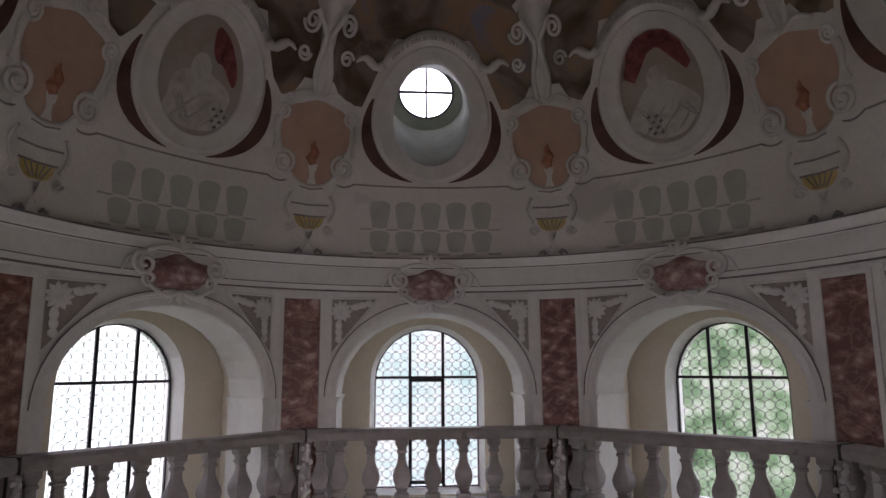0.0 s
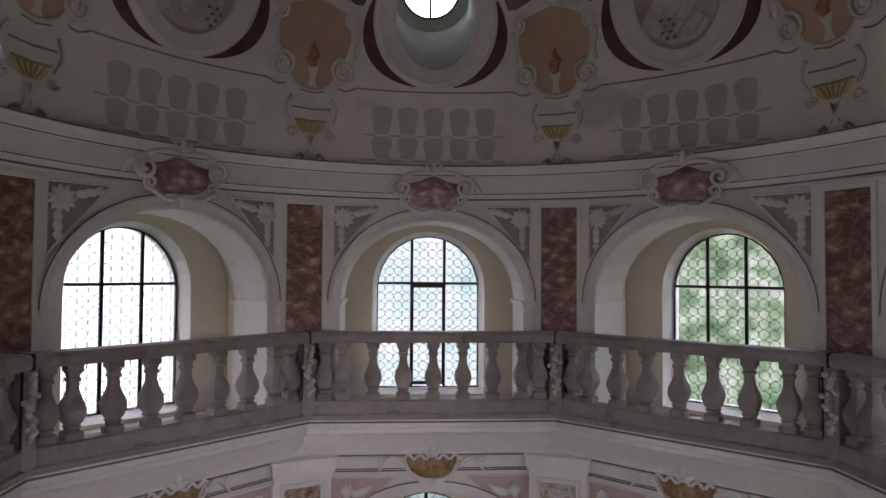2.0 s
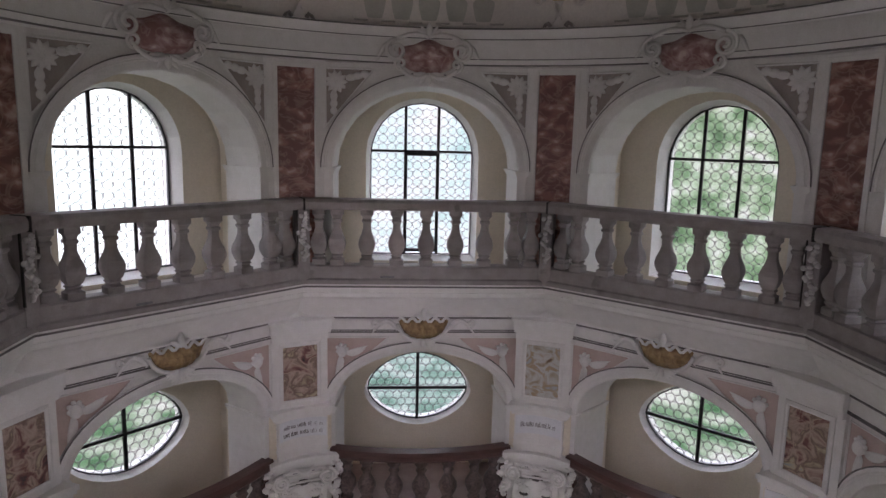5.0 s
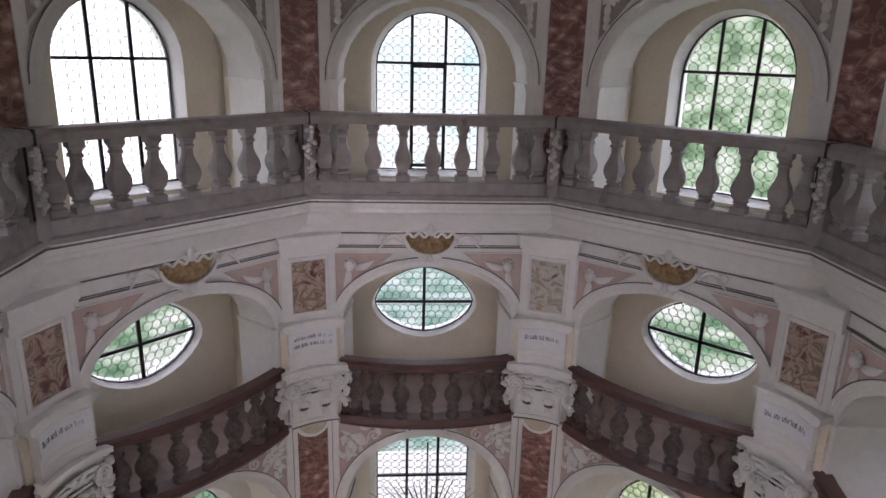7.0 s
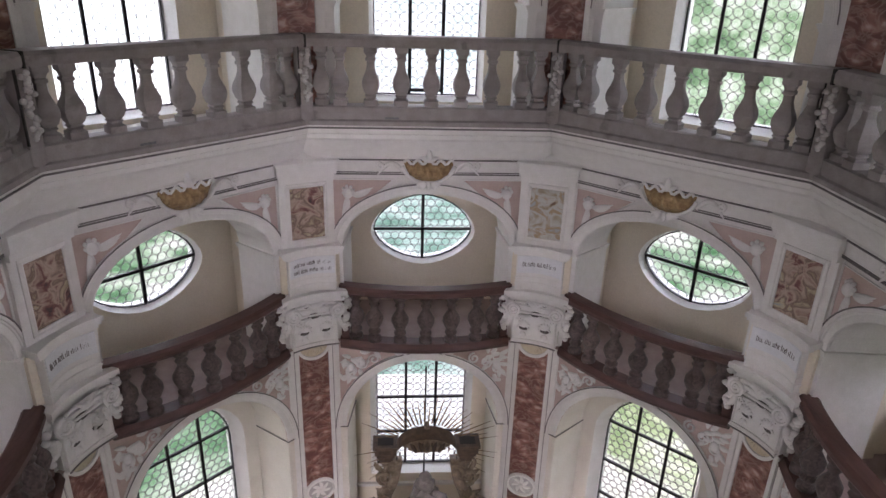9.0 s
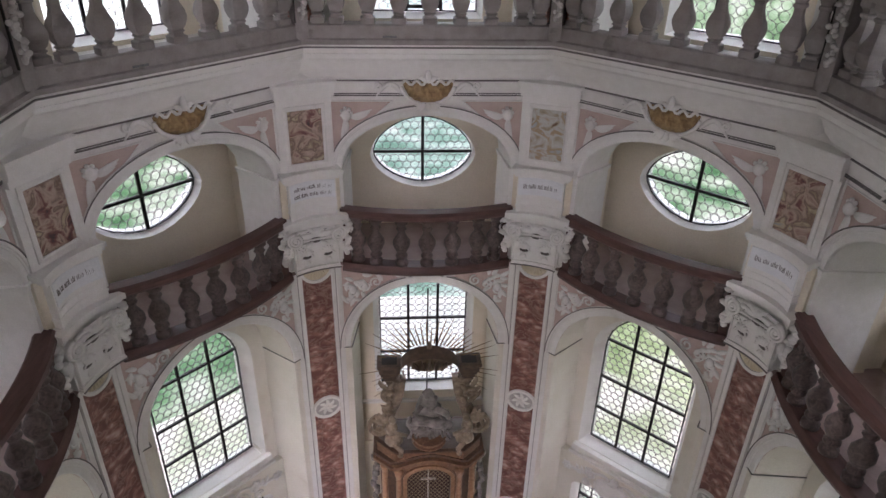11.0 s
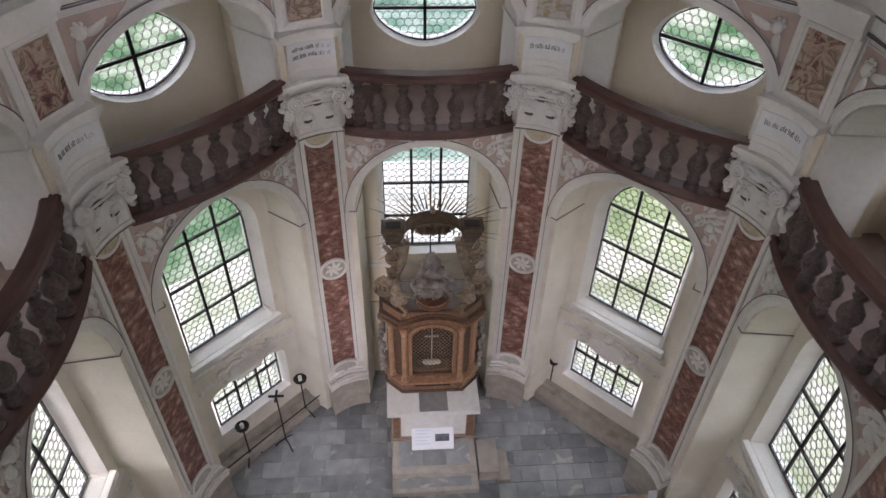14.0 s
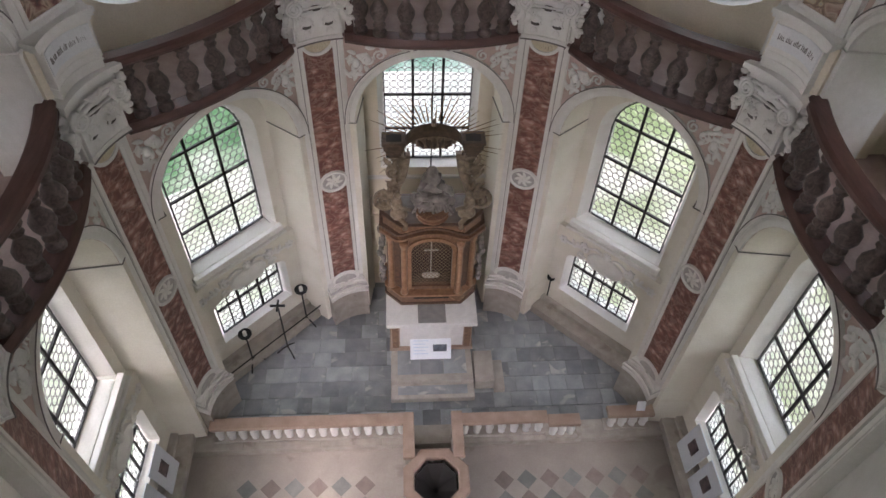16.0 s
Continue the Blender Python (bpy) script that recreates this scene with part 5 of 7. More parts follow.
def window(name, key, poly, y, vbars, hbars, b, label, bar=0.022, thin=(), leaf_box=None, roundels=True):
    if key not in win_cache:
        sq = key[0] in "ua"
        cen = [(x, z) for j in range(46) for i in range(-9, 10) for x, z in [((i + (0.5 if sq else 0.5 * (j % 2))) * PITCH, min(p[1] for p in poly) + 0.06 + j * PITCH * (1.0 if sq else 0.87))] if inside(poly, x, z)]
        bm = B()
        extrude(bm, poly, y + 0.012, y + 0.018)
        fill = mesh_of("glass_field", bm, GLASSFILL)
        bm = B()
        for x, z in cen:
            strip(bm, [[(x + r * math.cos(2 * math.pi * i / 12), yy, z + r * math.sin(2 * math.pi * i / 12)) for i in range(12)] for r, yy in ((0.069, y + 0.006), (0.069, y - 0.004), (0.063, y - 0.004), (0.063, y + 0.006))], close=True)
            for a in (0, math.pi / 3, 2 * math.pi / 3):
                dx, dz = math.cos(a + math.pi / 6), math.sin(a + math.pi / 6)
                p0, p1 = (x + dx * 0.067, z + dz * 0.067), (x + dx * 0.083, z + dz * 0.083)
                strip(bm, [[(p0[0] - dz * 0.004, y - 0.002, p0[1] + dx * 0.004), (p0[0] + dz * 0.004, y - 0.002, p0[1] - dx * 0.004)], [(p1[0] - dz * 0.004, y - 0.002, p1[1] + dx * 0.004), (p1[0] + dz * 0.004, y - 0.002, p1[1] - dx * 0.004)]])
        lead = mesh_of("leading", bm, LEAD)
        fr = B()
        n = len(poly)
        inn, out = grow(poly, -0.008), grow(poly, 0.012)
        band(fr, inn, out, y - 0.025, y + 0.02, close=True)
        frame_me = mesh_of("window_frame", fr, IRON)
        bars = []
        for x, w in [(x, bar) for x in vbars] + [(x, bar * 0.45) for x in thin]:
            z0, z1 = span(poly, x=x + 1e-5)
            bars.append(mesh_of("mullion", box(B(), x - w, x + w, y - 0.03, y + 0.01, z0, z1, 0.004), IRON))
        for z in hbars:
            x0, x1 = span(poly, z=z + 1e-5)
            bars.append(mesh_of("transom", box(B(), x0, x1, y - 0.036, y + 0.01, z - bar * 0.9, z + bar * 0.9, 0.004), IRON))
        casement = None
        if leaf_box:
            x0, x1, z0, z1 = leaf_box
            bm = B()
            band(bm, [(x0 + 0.05, z0 + 0.05), (x1 - 0.05, z0 + 0.05), (x1 - 0.05, z1 - 0.05), (x0 + 0.05, z1 - 0.05)], [(x0, z0), (x1, z0), (x1, z1), (x0, z1)], y - 0.05, y, close=True)
            casement = mesh_of("casement", bm, IRON)
        win_cache[key] = (cen, fill, lead, frame_me, bars, casement)
    cen, fill, lead, frame_me, bars, casement = win_cache[key]
    w = put(name, frame_me, None, bay(b), label, "window", kind="structure")
    g = put("glass_field", fill, w)
    g.visible_shadow = False
    tagged(put("leading", lead, w), "lead cames round the glass discs", kind="stuff")
    for me in bars:
        put(me.name.split(".")[0], me, w)
    if casement:
        put("casement", casement, w, label="small iron casement")
    if roundels:
        for x, z in cen:
            r = put("roundel", me_roundel, w, T(x, y, z))
            r.visible_shadow = False


for i, b in enumerate(BAYS):
    k = i + 1
    near = abs(b) < 2
    window(f"window_upper_{k}", "u0" if b == 0 else "u", WIN_U if b else WIN_U0, 5.85, (-0.262, 0.262), (12.22, 11.36), b, "round-headed leaded window of pale greenish crown glass", leaf_box=(-0.28, 0.28, 10.6, 12.2) if b == 0 else None, roundels=near)
    window(f"window_oval_{k}", "m", WIN_M, 5.94, (0.0,), (8.22,), b, "wide oval leaded window of green crown glass", 0.026, roundels=near)
    window(f"window_lower_{k}", "l" if b else "a", WIN_L if b else WIN_ALTAR, 5.4, (-0.274, 0.274), (5.27, 4.44, 3.70) if b else (5.1, 4.33), b, "tall leaded crown glass window with iron bars", 0.024)
    if b:
        window(f"window_low_{k}", "s", WIN_S, 5.2, (-0.242, 0.242), (1.565,), b, "low leaded window with a curved head", 0.024, thin=(-0.49, 0.0, 0.49))

# sills and the stucco relief between the two lower windows
bm = B()
box(bm, -1.0, 1.0, 5.04, 5.17, 2.72, 2.86, 0.02)
box(bm, -1.03, 1.03, 4.99, 5.17, 2.66, 2.72, 0.012)
box(bm, -0.98, 0.98, 5.06, 5.17, 2.58, 2.66, 0.01)
me_sill = mesh_of("sill", bm, STUCCO)
def relief_ground():
    """A bulging oval shield with a rolled rim."""
    bm = B()
    rows = [[(0.36 * k * math.cos(2 * math.pi * i / 28), 5.02 - h, 2.26 + (0.19 if math.sin(2 * math.pi * i / 28) > 0 else 0.24) * k * math.sin(2 * math.pi * i / 28)) for i in range(28)] for k, h in ((1.12, 0.0), (1.1, 0.045), (1.0, 0.06), (0.93, 0.03), (0.6, 0.05), (0.25, 0.06), (0.02, 0.062))]
    strip(bm, rows, close=True)
    return bm


def relief_side(s):
    """Scrolls, a leaf spray and a rosette beside the shield."""
    bm = B()
    tube(bm, spiral(s * 0.50, 2.42, 0.12, 0.02, 1.6, math.pi / 2, 4.98, 20, -s), 0.028, 6)
    tube(bm, spiral(s * 0.56, 2.17, 0.10, 0.02, 1.5, 0, 4.99, 18, s), 0.025, 6)
    tube(bm, [(s * (0.12 + 0.5 * i / 8), 4.98, 2.51 + 0.05 * math.sin(i * 0.8)) for i in range(9)], 0.026, 6)
    tube(bm, [(s * (0.40 * math.sin(0.5 + i * 0.14)), 4.99, 2.26 - 0.29 * math.cos(0.5 + i * 0.14)) for i in range(9)], 0.022, 6)
    for q in range(7):
        leaf(bm, (s * (0.62 + 0.035 * q), 2.33 + 0.03 * math.sin(q * 2.1)), (0.0 if s > 0 else math.pi) + s * 0.7 * math.sin(q * 1.9), 0.13, 0.035, 5.01, 0.05, 4, s * 0.7)
    for q in range(6):
        leaf(bm, (s * 1.02, 2.3), 1.05 * q, 0.12, 0.04, 5.01, 0.06, 4, 0.5)
    blob(bm, (s * 1.02, 4.97, 2.3), (0.035, 0.03, 0.035), 8, 5)
    return bm


me_srel = mesh_of("window_relief", relief_ground(), STUCCO)
me_srelside = [mesh_of("scrollwork", relief_side(q), STUCCO) for q in (-1, 1)]
bm = blob(B(), (0, 4.94, 2.55), (0.075, 0.07, 0.085), 12, 9)
for q in range(7):
    blob(bm, (0.07 * math.cos(q * 0.9), 4.95, 2.57 + 0.07 * math.sin(q * 0.9)), (0.03, 0.03, 0.03), 6, 4)
me_srelhead = mesh_of("crest", bm, STUCCO)
bm = B()
box(bm, -1.24, 1.24, 4.62, 5.04, 0.0, 0.22, 0.015)
box(bm, -1.2, 1.2, 4.88, 5.04, 0.22, 0.34, 0.015)
me_bench = mesh_of("stone_bench", bm, STONE)
bm = B()
tube(bm, [(-1.27, 4.60, 0.40), (1.27, 4.60, 0.40)], 0.014, 6)
me_bar = mesh_of("iron_bar", bm, IRON)
for b in (-2, -1, 1, 2):
    put("window_sill", me_sill, None, bay(b), "moulded white stucco sill under the tall window", "sill", "window sills")
    o = put("window_relief", me_srel, None, bay(b), "white stucco cartouche relief between the windows", "relief", "window reliefs", smooth=True)
    for me in me_srelside:
        tagged(put("scrollwork", me, o, smooth=True), kind="stuff")
    tagged(put("crest", me_srelhead, o, smooth=True), kind="stuff")
    put("stone_bench", me_bench, None, bay(b), "low grey stone bench step below the window", "bench", "stone benches")
put("iron_bar", me_bar, None, bay(-1), "thin dark iron bar across the window niche", "bar")
# dark painted lines at the arch springing
for s in (-1, 1):
    bm = B()
    tube(bm, [(s * 1.272, 4.41, 5.2), (s * 1.176, 5.15, 5.2)], 0.011, 5)
    tube(bm, [(s * 1.272, 4.405, 5.2), (s * 1.44, 4.405, 5.2)], 0.010, 5)
    me_tie = mesh_of("impost_line", bm, OUTLINE)
    for b in BAYS:
        put("impost_line", me_tie, None, bay(b), "dark painted impost line on the jamb", "line", "impost lines")

# ---- painted and stuccoed dome ----


def dpatch(bm, pts, c, off, rings=4):
    """A thin painted shape on the dome, star-shaped about c; points in degrees and metres of height."""
    rows = []
    for k in range(rings, 0, -1):
        rows.append([dome(c[0] + (p[0] - c[0]) * k / rings, c[1] + (p[1] - c[1]) * k / rings, off) for p in pts])
    vr = strip(bm, rows, close=True)
    m = bm.verts.new(dome(c[0], c[1], off))
    last = vr[-1]
    for i in range(len(last)):
        bm.faces.new((last[i], last[(i + 1) % len(last)], m))
    return bm


def dband(bm, inner, outer, prof, close=True):
    """A moulding on the dome between two outlines; prof: share across, stand-off."""
    strip(bm, [[dome(a[0] + (b[0] - a[0]) * s, a[1] + (b[1] - a[1]) * s, o) for s, o in prof] for a, b in zip(inner, outer)], closed_rows=close)
    return bm


def dell(hw, h, zc, a0=0, a1=360, n=48, x=0.0):
    k = n if abs(a1 - a0) >= 360 else n + 1
    return [(x + hw * math.cos(radians(a0 + (a1 - a0) * i / n)), zc + h * math.sin(radians(a0 + (a1 - a0) * i / n))) for i in range(k)]


def dtube(bm, pts, rad, off=0.01, seg=6, taper=None):
    return tube(bm, [dome(a, z, off) for a, z in pts], rad, seg, taper)


def dspiral(a, z, r0, r1, turns, start, hand, n=26):
    return [(a + 13.6 * r * math.cos(t), z + r * math.sin(t)) for i in range(n + 1) for r, t in [(r0 + (r1 - r0) * i / n, start + hand * 2 * math.pi * turns * i / n)]]


def smooth_loop(pts, n=3):
    for _ in range(n):
        q = []
        for i in range(len(pts)):
            a, b = pts[i], pts[(i + 1) % len(pts)]
            q += [(a[0] * 0.75 + b[0] * 0.25, a[1] * 0.75 + b[1] * 0.25), (a[0] * 0.25 + b[0] * 0.75, a[1] * 0.25 + b[1] * 0.75)]
        pts = q
    return pts


FRAMEWHITE = surface("dome_stucco", (0.70, 0.66, 0.62), (0.80, 0.77, 0.73), 5, 0.85, 0.15, 50)
# upper sky painting, one field all round above the frames
bm = B()
rows = []
for i in range(181):
    az = i * 2.0
    d = abs(((az + 22.5) % 45) - 22.5)
    c = 22.5 - d
    low = 16.82 if d < 9 else 16.82 - 0.85 * min(1.0, (d - 9) / 5.0) + (0.25 if c < 4 else 0.0)
    rows.append([dome(az, low + (18.86 - low) * k / 10, 0.005) for k in range(11)])
strip(bm, rows)
put("dome_painting", mesh_of("dome_painting", bm, P_SKY), None, None, "faded brown and blue painted sky in the dome", "painting", smooth=True)


def ribbon_mesh():
    bm = B()
    dband(bm, dell(11.4, 0.86, 15.88, 38, 142, 24), dell(13.6, 1.02, 15.90, 38, 142, 24), [(0, 0.03), (0.0, 0.075), (1.0, 0.075), (1, 0.03)], False)
    for s in (-1, 1):
        dtube(bm, [(s * (10.2 + 1.0 * k), 16.50 - 0.05 * math.sin(k * 1.1)) for k in range(7)], 0.07, 0.05, 6, [1, 1, 0.9, 1, 0.8, 0.5, 0.2])
    return bm


def oval_frame():
    bm = B()
    dband(bm, dell(7.6, 0.675, 15.90), dell(11.6, 0.875, 15.87), [(0, -0.02), (0.0, 0.03), (0.15, 0.06), (0.3, 0.05), (0.55, 0.075), (0.75, 0.06), (0.85, 0.085), (1, 0.06), (1, 0.0)])
    return bm


def lettering_mesh(seed):
    rn = random.Random(seed)
    bm = B()
    a = 46.0
    while a < 134:
        if rn.random() < 0.86:
            for r0, r1 in ((0.36, 0.68),):
                p = [(11.4 + 2.2 * r, 0.86 + 0.16 * r) for r in (r0, r1)]
                strip(bm, [[dome(hw * math.cos(radians(q)), 15.89 + h * math.sin(radians(q)), 0.08) for hw, h in p] for q in (a, a + 0.55)])
        a += 1.15
    return bm


me_oval = mesh_of("oval_frame", oval_frame(), FRAMEWHITE)
me_ribbon = mesh_of("ribbon", ribbon_mesh(), FRAMEWHITE)
me_cres = {}
for s in (-1, 1):
    bm = B()
    inn = [(s * a, z) for a, z in [(12.0 * math.cos(radians(q)), 15.87 + 0.9 * math.sin(radians(q))) for q in range(14, -78, -4)]]
    n = len(inn)
    out = [(s * (abs(p[0]) + 2.3 * math.sin(math.pi * min(1, (i + 0.6) / n)) ** 0.7), p[1] - 0.05 * math.sin(math.pi * i / n)) for i, p in enumerate(inn)]
    dband(bm, inn, out, [(0, 0.006), (0.5, 0.006), (1, 0.006)], False)
    me_cres[s] = mesh_of("crescent_shadow", bm, P_DKRED)
me_cells = []
for k in range(-2, 3):
    for z0, z1, w in ((14.33, 14.72, 1.75), (14.0, 14.30, 1.75)):
        cx = k * 4.75
        hh, cz = (z1 - z0) / 2, (z0 + z1) / 2
        pts = [(cx + w * math.copysign(abs(math.cos(t)) ** 0.45, math.cos(t)) * (1 + 0.14 * math.sin(3 * t)), cz + hh * math.copysign(abs(math.sin(t)) ** 0.6, math.sin(t))) for t in [2 * math.pi * i / 24 for i in range(24)]]
        me_cells.append(mesh_of("opening", dpatch(B(), pts, (cx, cz), 0.006, 2), P_GREY))
bm = B()
for z, r in ((14.315, 0.010), (13.97, 0.012)):
    for k in range(-2, 4):
        cx = k * 4.75 - 2.37
        dtube(bm, [(cx - 1.2, z), (cx + 1.2, z)], r, 0.006)
me_pline = mesh_of("painted_ledge", bm, P_SHADE)
bm = B()
dtube(bm, [(-14.5 + 29 * i / 24, 14.93) for i in range(25)], 0.012, 0.004)
for s in (-1, 1):
    dtube(bm, [(s * (14.5 + 4.5 * i / 6), 14.93 - 0.14 * math.sin(math.pi / 2 * i / 6) + (0.18 * (i / 6) ** 2)) for i in range(7)], 0.012, 0.004)
me_edge = mesh_of("painted_edge_line", bm, SOFTLINE)
for i, b in enumerate(BAYS):
    o = put("painted_balustrade", me_pline, None, bay(b), "painted sage-grey sham balustrade on the white dome", "painting", "painted balustrades")
    for me in me_cells:
        put("opening", me, o)
    put("edge_line", me_edge, o)
    real = b % 2 == 0
    o = put("oculus_frame" if real else "portrait_medallion", me_oval, None, bay(b), "moulded white oval frame round a dome window" if real else "oval white stucco frame round a painted robed figure", "frame", "dome ovals", smooth=True)
    put("ribbon", me_ribbon, o, smooth=True)
    part("lettering", lettering_mesh(20 + i), OUTLINE, o, "small dark lettering on the ribbon")
    for s in (-1, 1):
        put("crescent", me_cres[s], o, label="oxblood painted crescent")
    if not real:
        bm = dpatch(B(), dell(7.7, 0.68, 15.90), (0, 15.9), 0.006, 5)
        part("picture_ground", bm, P_PORTGROUND, o)
        bm = B()
        rn = random.Random(b)
        dpatch(bm, [(5.9 * math.cos(t) * (1 + 0.12 * math.sin(4 * t + b)), 15.58 + 0.30 * math.sin(t) + 0.10 * max(0, math.sin(t))) for t in [2 * math.pi * q / 30 for q in range(30)]], (0, 15.58), 0.010, 4)
        dpatch(bm, [(-0.4 + 1.9 * math.cos(t), 16.0 + 0.17 * math.sin(t)) for t in [2 * math.pi * q / 16 for q in range(16)]], (-0.4, 16.0), 0.014, 3)
        part("painted_drapery", bm, P_PORTRAIT, o, "pale painted robes", smooth=True)
        bm = B()
        for q in range(9):
            a0 = -4.5 + q * 1.1
            dtube(bm, [(a0 + 2.2 * math.sin(0.5 * e + q), 15.34 + 0.07 * e) for e in range(6)], 0.014, 0.012, 5, [0.3, 1, 1, 1, 0.7, 0.2])
        part("painted_folds", bm, P_SHADE, o, "warm grey painted folds")
        bm = B()
        if b < 0:
            cur = [(0.5, 16.5), (2.5, 16.46), (4.6, 16.32), (6.4, 16.05), (6.2, 15.85), (4.8, 15.95), (3.4, 16.1), (2.0, 16.1), (0.8, 16.25)]
            dpatch(bm, smooth_loop(cur, 2), (3.4, 16.25), 0.012, 3)
        else:
            dpatch(bm, [(-6.4, 16.1), (-5.2, 16.38), (-3.0, 16.52), (0, 16.56), (3.0, 16.52), (5.2, 16.36), (6.3, 16.1), (5.3, 16.02), (3.5, 16.30), (0.5, 16.36), (-2.6, 16.30), (-4.6, 16.02)], (0, 16.44), 0.012, 3)
        part("painted_curtain", bm, P_CURTAIN, o, "dark crimson painted curtain")
        bm = B()
        cx = -3.4 if b > 0 else 3.0
        for r_ in range(4):
            for c_ in range(4):
                if (r_ + c_) % 2:
                    dtube(bm, [(cx + c_ * 0.7, 15.36 + r_ * 0.07), (cx + c_ * 0.7 + 0.5, 15.38 + r_ * 0.07)], 0.02, 0.014, 5)
        part("painted_trellis", bm, OUTLINE, o)
    else:
        # the deep shaft behind the oval, rising to a round window
        bm = B()
        e = dell(7.9, 0.70, 15.90, 0, 360, 40)
        inner_ring = [dome(a, z, -0.02) for a, z in e]
        rr, yy, zz = (0.46, 5.7, 16.95)
        outer_ring = [(rr * 1.35 * math.cos(2 * math.pi * q / 40), yy, zz - 0.12 + rr * 1.2 * math.sin(2 * math.pi * q / 40)) for q in range(40)]
        midr = [tuple((Vector(p) * 0.5 + Vector(q) * 0.5)) for p, q in zip(inner_ring, outer_ring)]
        strip(bm, [inner_ring, midr, outer_ring], close=True)
        part("shaft", bm, NICHEGREEN, o, "grey-green plastered shaft", smooth=True)
        bm = B()
        strip(bm, [[(p[0] * 1.0, yy, p[2]) for p in outer_ring], [(rr * math.cos(2 * math.pi * q / 40), yy, zz + rr * math.sin(2 * math.pi * q / 40)) for q in range(40)]], close=True)
        part("shaft_end", bm, NICHEGREEN, o)
        bm = B()
        for q in range(2):
            box(bm, -0.018 if q else -rr, 0.018 if q else rr, yy - 0.02, yy + 0.02, zz - (rr if q else 0.018), zz + (rr if q else 0.018), 0.003)
        part("glazing_bars", bm, IRON, o)
        bm = B()
        strip(bm, [[(rr * k * math.cos(2 * math.pi * q / 40), yy - 0.01 * (k == 1), zz + rr * k * math.sin(2 * math.pi * q / 40)) for q in range(40)] for k in (0.95, 1.03)], close=True)
        part("window_ring", bm, IRON, o)

ORANGE = [(-2.6, 14.90), (0, 14.86), (2.6, 14.90), (4.2, 15.06), (4.6, 15.2), (6.2, 15.36), (6.7, 15.55), (6.2, 15.74), (5.4, 15.86), (2.8, 15.92), (0, 15.99), (-2.8, 15.92), (-5.4, 15.86), (-6.2, 15.74), (-6.7, 15.55), (-6.2, 15.36), (-4.6, 15.2), (-4.2, 15.06)]


LOOP = smooth_loop(ORANGE, 2)
BIG = [(p[0] * 1.32, 15.45 + (p[1] - 15.45) * 1.30) for p in LOOP]
me_orange = mesh_of("salmon_field", dpatch(B(), LOOP, (0, 15.45), 0.012, 5), P_ORANGE)
bm = dband(B(), LOOP, BIG, [(0, 0.008), (0, 0.02), (0.3, 0.035), (0.6, 0.02), (1, 0.008)])
me_cfield = mesh_of("scroll_frame", bm, FRAMEWHITE)
bm = B()
for s in (-1, 1):
    dtube(bm, dspiral(s * 5.6, 15.12, 0.17, 0.025, 2.0, math.pi / 2, s), 0.026, 0.03, 6)
    dtube(bm, dspiral(s * 6.6, 15.78, 0.10, 0.02, 1.5, -math.pi / 2, -s), 0.022, 0.03, 6)
    dtube(bm, [(s * (7.4 - 0.3 * math.sin(q)), 15.28 + 0.07 * q) for q in range(7)], 0.03, 0.025, 6)
    dtube(bm, [(s * (5.2 - 4.8 * q / 8), 15.98 + 0.09 * math.sin(math.pi * q / 8)) for q in range(9)], 0.025, 0.03, 6)
    dtube(bm, dspiral(s * 3.9, 16.86, 0.14, 0.025, 1.8, math.pi, -s), 0.026, 0.03, 6)
    dtube(bm, dspiral(s * 4.4, 16.5, 0.10, 0.02, 1.5, 0, s), 0.024, 0.03, 6)
    dtube(bm, [(s * (1.0 + 0.5 * math.sin(q * 0.6) + (2.6 if q > 8 else 0) * (q - 8) / 4), 16.05 + 0.085 * q) for q in range(12)], 0.04, 0.03, 6)
me_cscroll = mesh_of("scrolls", bm, FRAMEWHITE)
bm = B()
dpatch(bm, [(-1.6, 16.0), (1.6, 16.0), (1.1, 16.4), (1.9, 16.9), (4.6, 17.15), (0, 17.35), (-4.6, 17.15), (-1.9, 16.9), (-1.1, 16.4)], (0, 16.7), 0.012, 4)
me_column = mesh_of("scroll_column", bm, FRAMEWHITE)
bm = B()
dtube(bm, [(0, 15.14), (-0.4, 15.22), (0.3, 15.31), (-0.2, 15.40), (0.1, 15.47)], 0.08, 0.004, 8, [0.6, 1, 0.8, 0.5, 0.1])
me_flame = mesh_of("flame", bm, P_FLAME)
bm = B()
dpatch(bm, [(-0.9, 15.15), (0.9, 15.15), (0.8, 15.08), (0.5, 15.04), (0.5, 14.96), (0.9, 14.88), (-0.9, 14.88), (-0.5, 14.96), (-0.5, 15.04), (-0.8, 15.08)], (0, 15.02), 0.018, 2)
me_torch = mesh_of("torch", bm, FRAMEWHITE)


def urn_half(pts):
    return pts + [(-a, z) for a, z in reversed(pts)]


bm = B()
dpatch(bm, urn_half([(2.0, 14.84), (2.9, 14.76), (2.7, 14.70), (3.5, 14.64), (3.9, 14.55), (3.6, 14.45), (2.9, 14.42)]), (0, 14.62), 0.02, 3)
dpatch(bm, urn_half([(0.9, 14.27), (0.5, 14.22), (0.8, 14.18), (0.45, 14.1), (0.6, 14.0), (1.3, 13.94), (1.5, 13.915)]), (0, 14.08), 0.02, 3)
for s in (-1, 1):
    dtube(bm, [(s * (3.6 + 0.9 * math.sin(q * 0.55)), 14.74 - 0.06 * q) for q in range(7)], 0.02, 0.02, 5)
    dtube(bm, dspiral(s * 3.4, 14.26, 0.07, 0.02, 1.3, 0, -s, 14), 0.018, 0.02, 5)
me_urn = mesh_of("urn_body", bm, FRAMEWHITE)
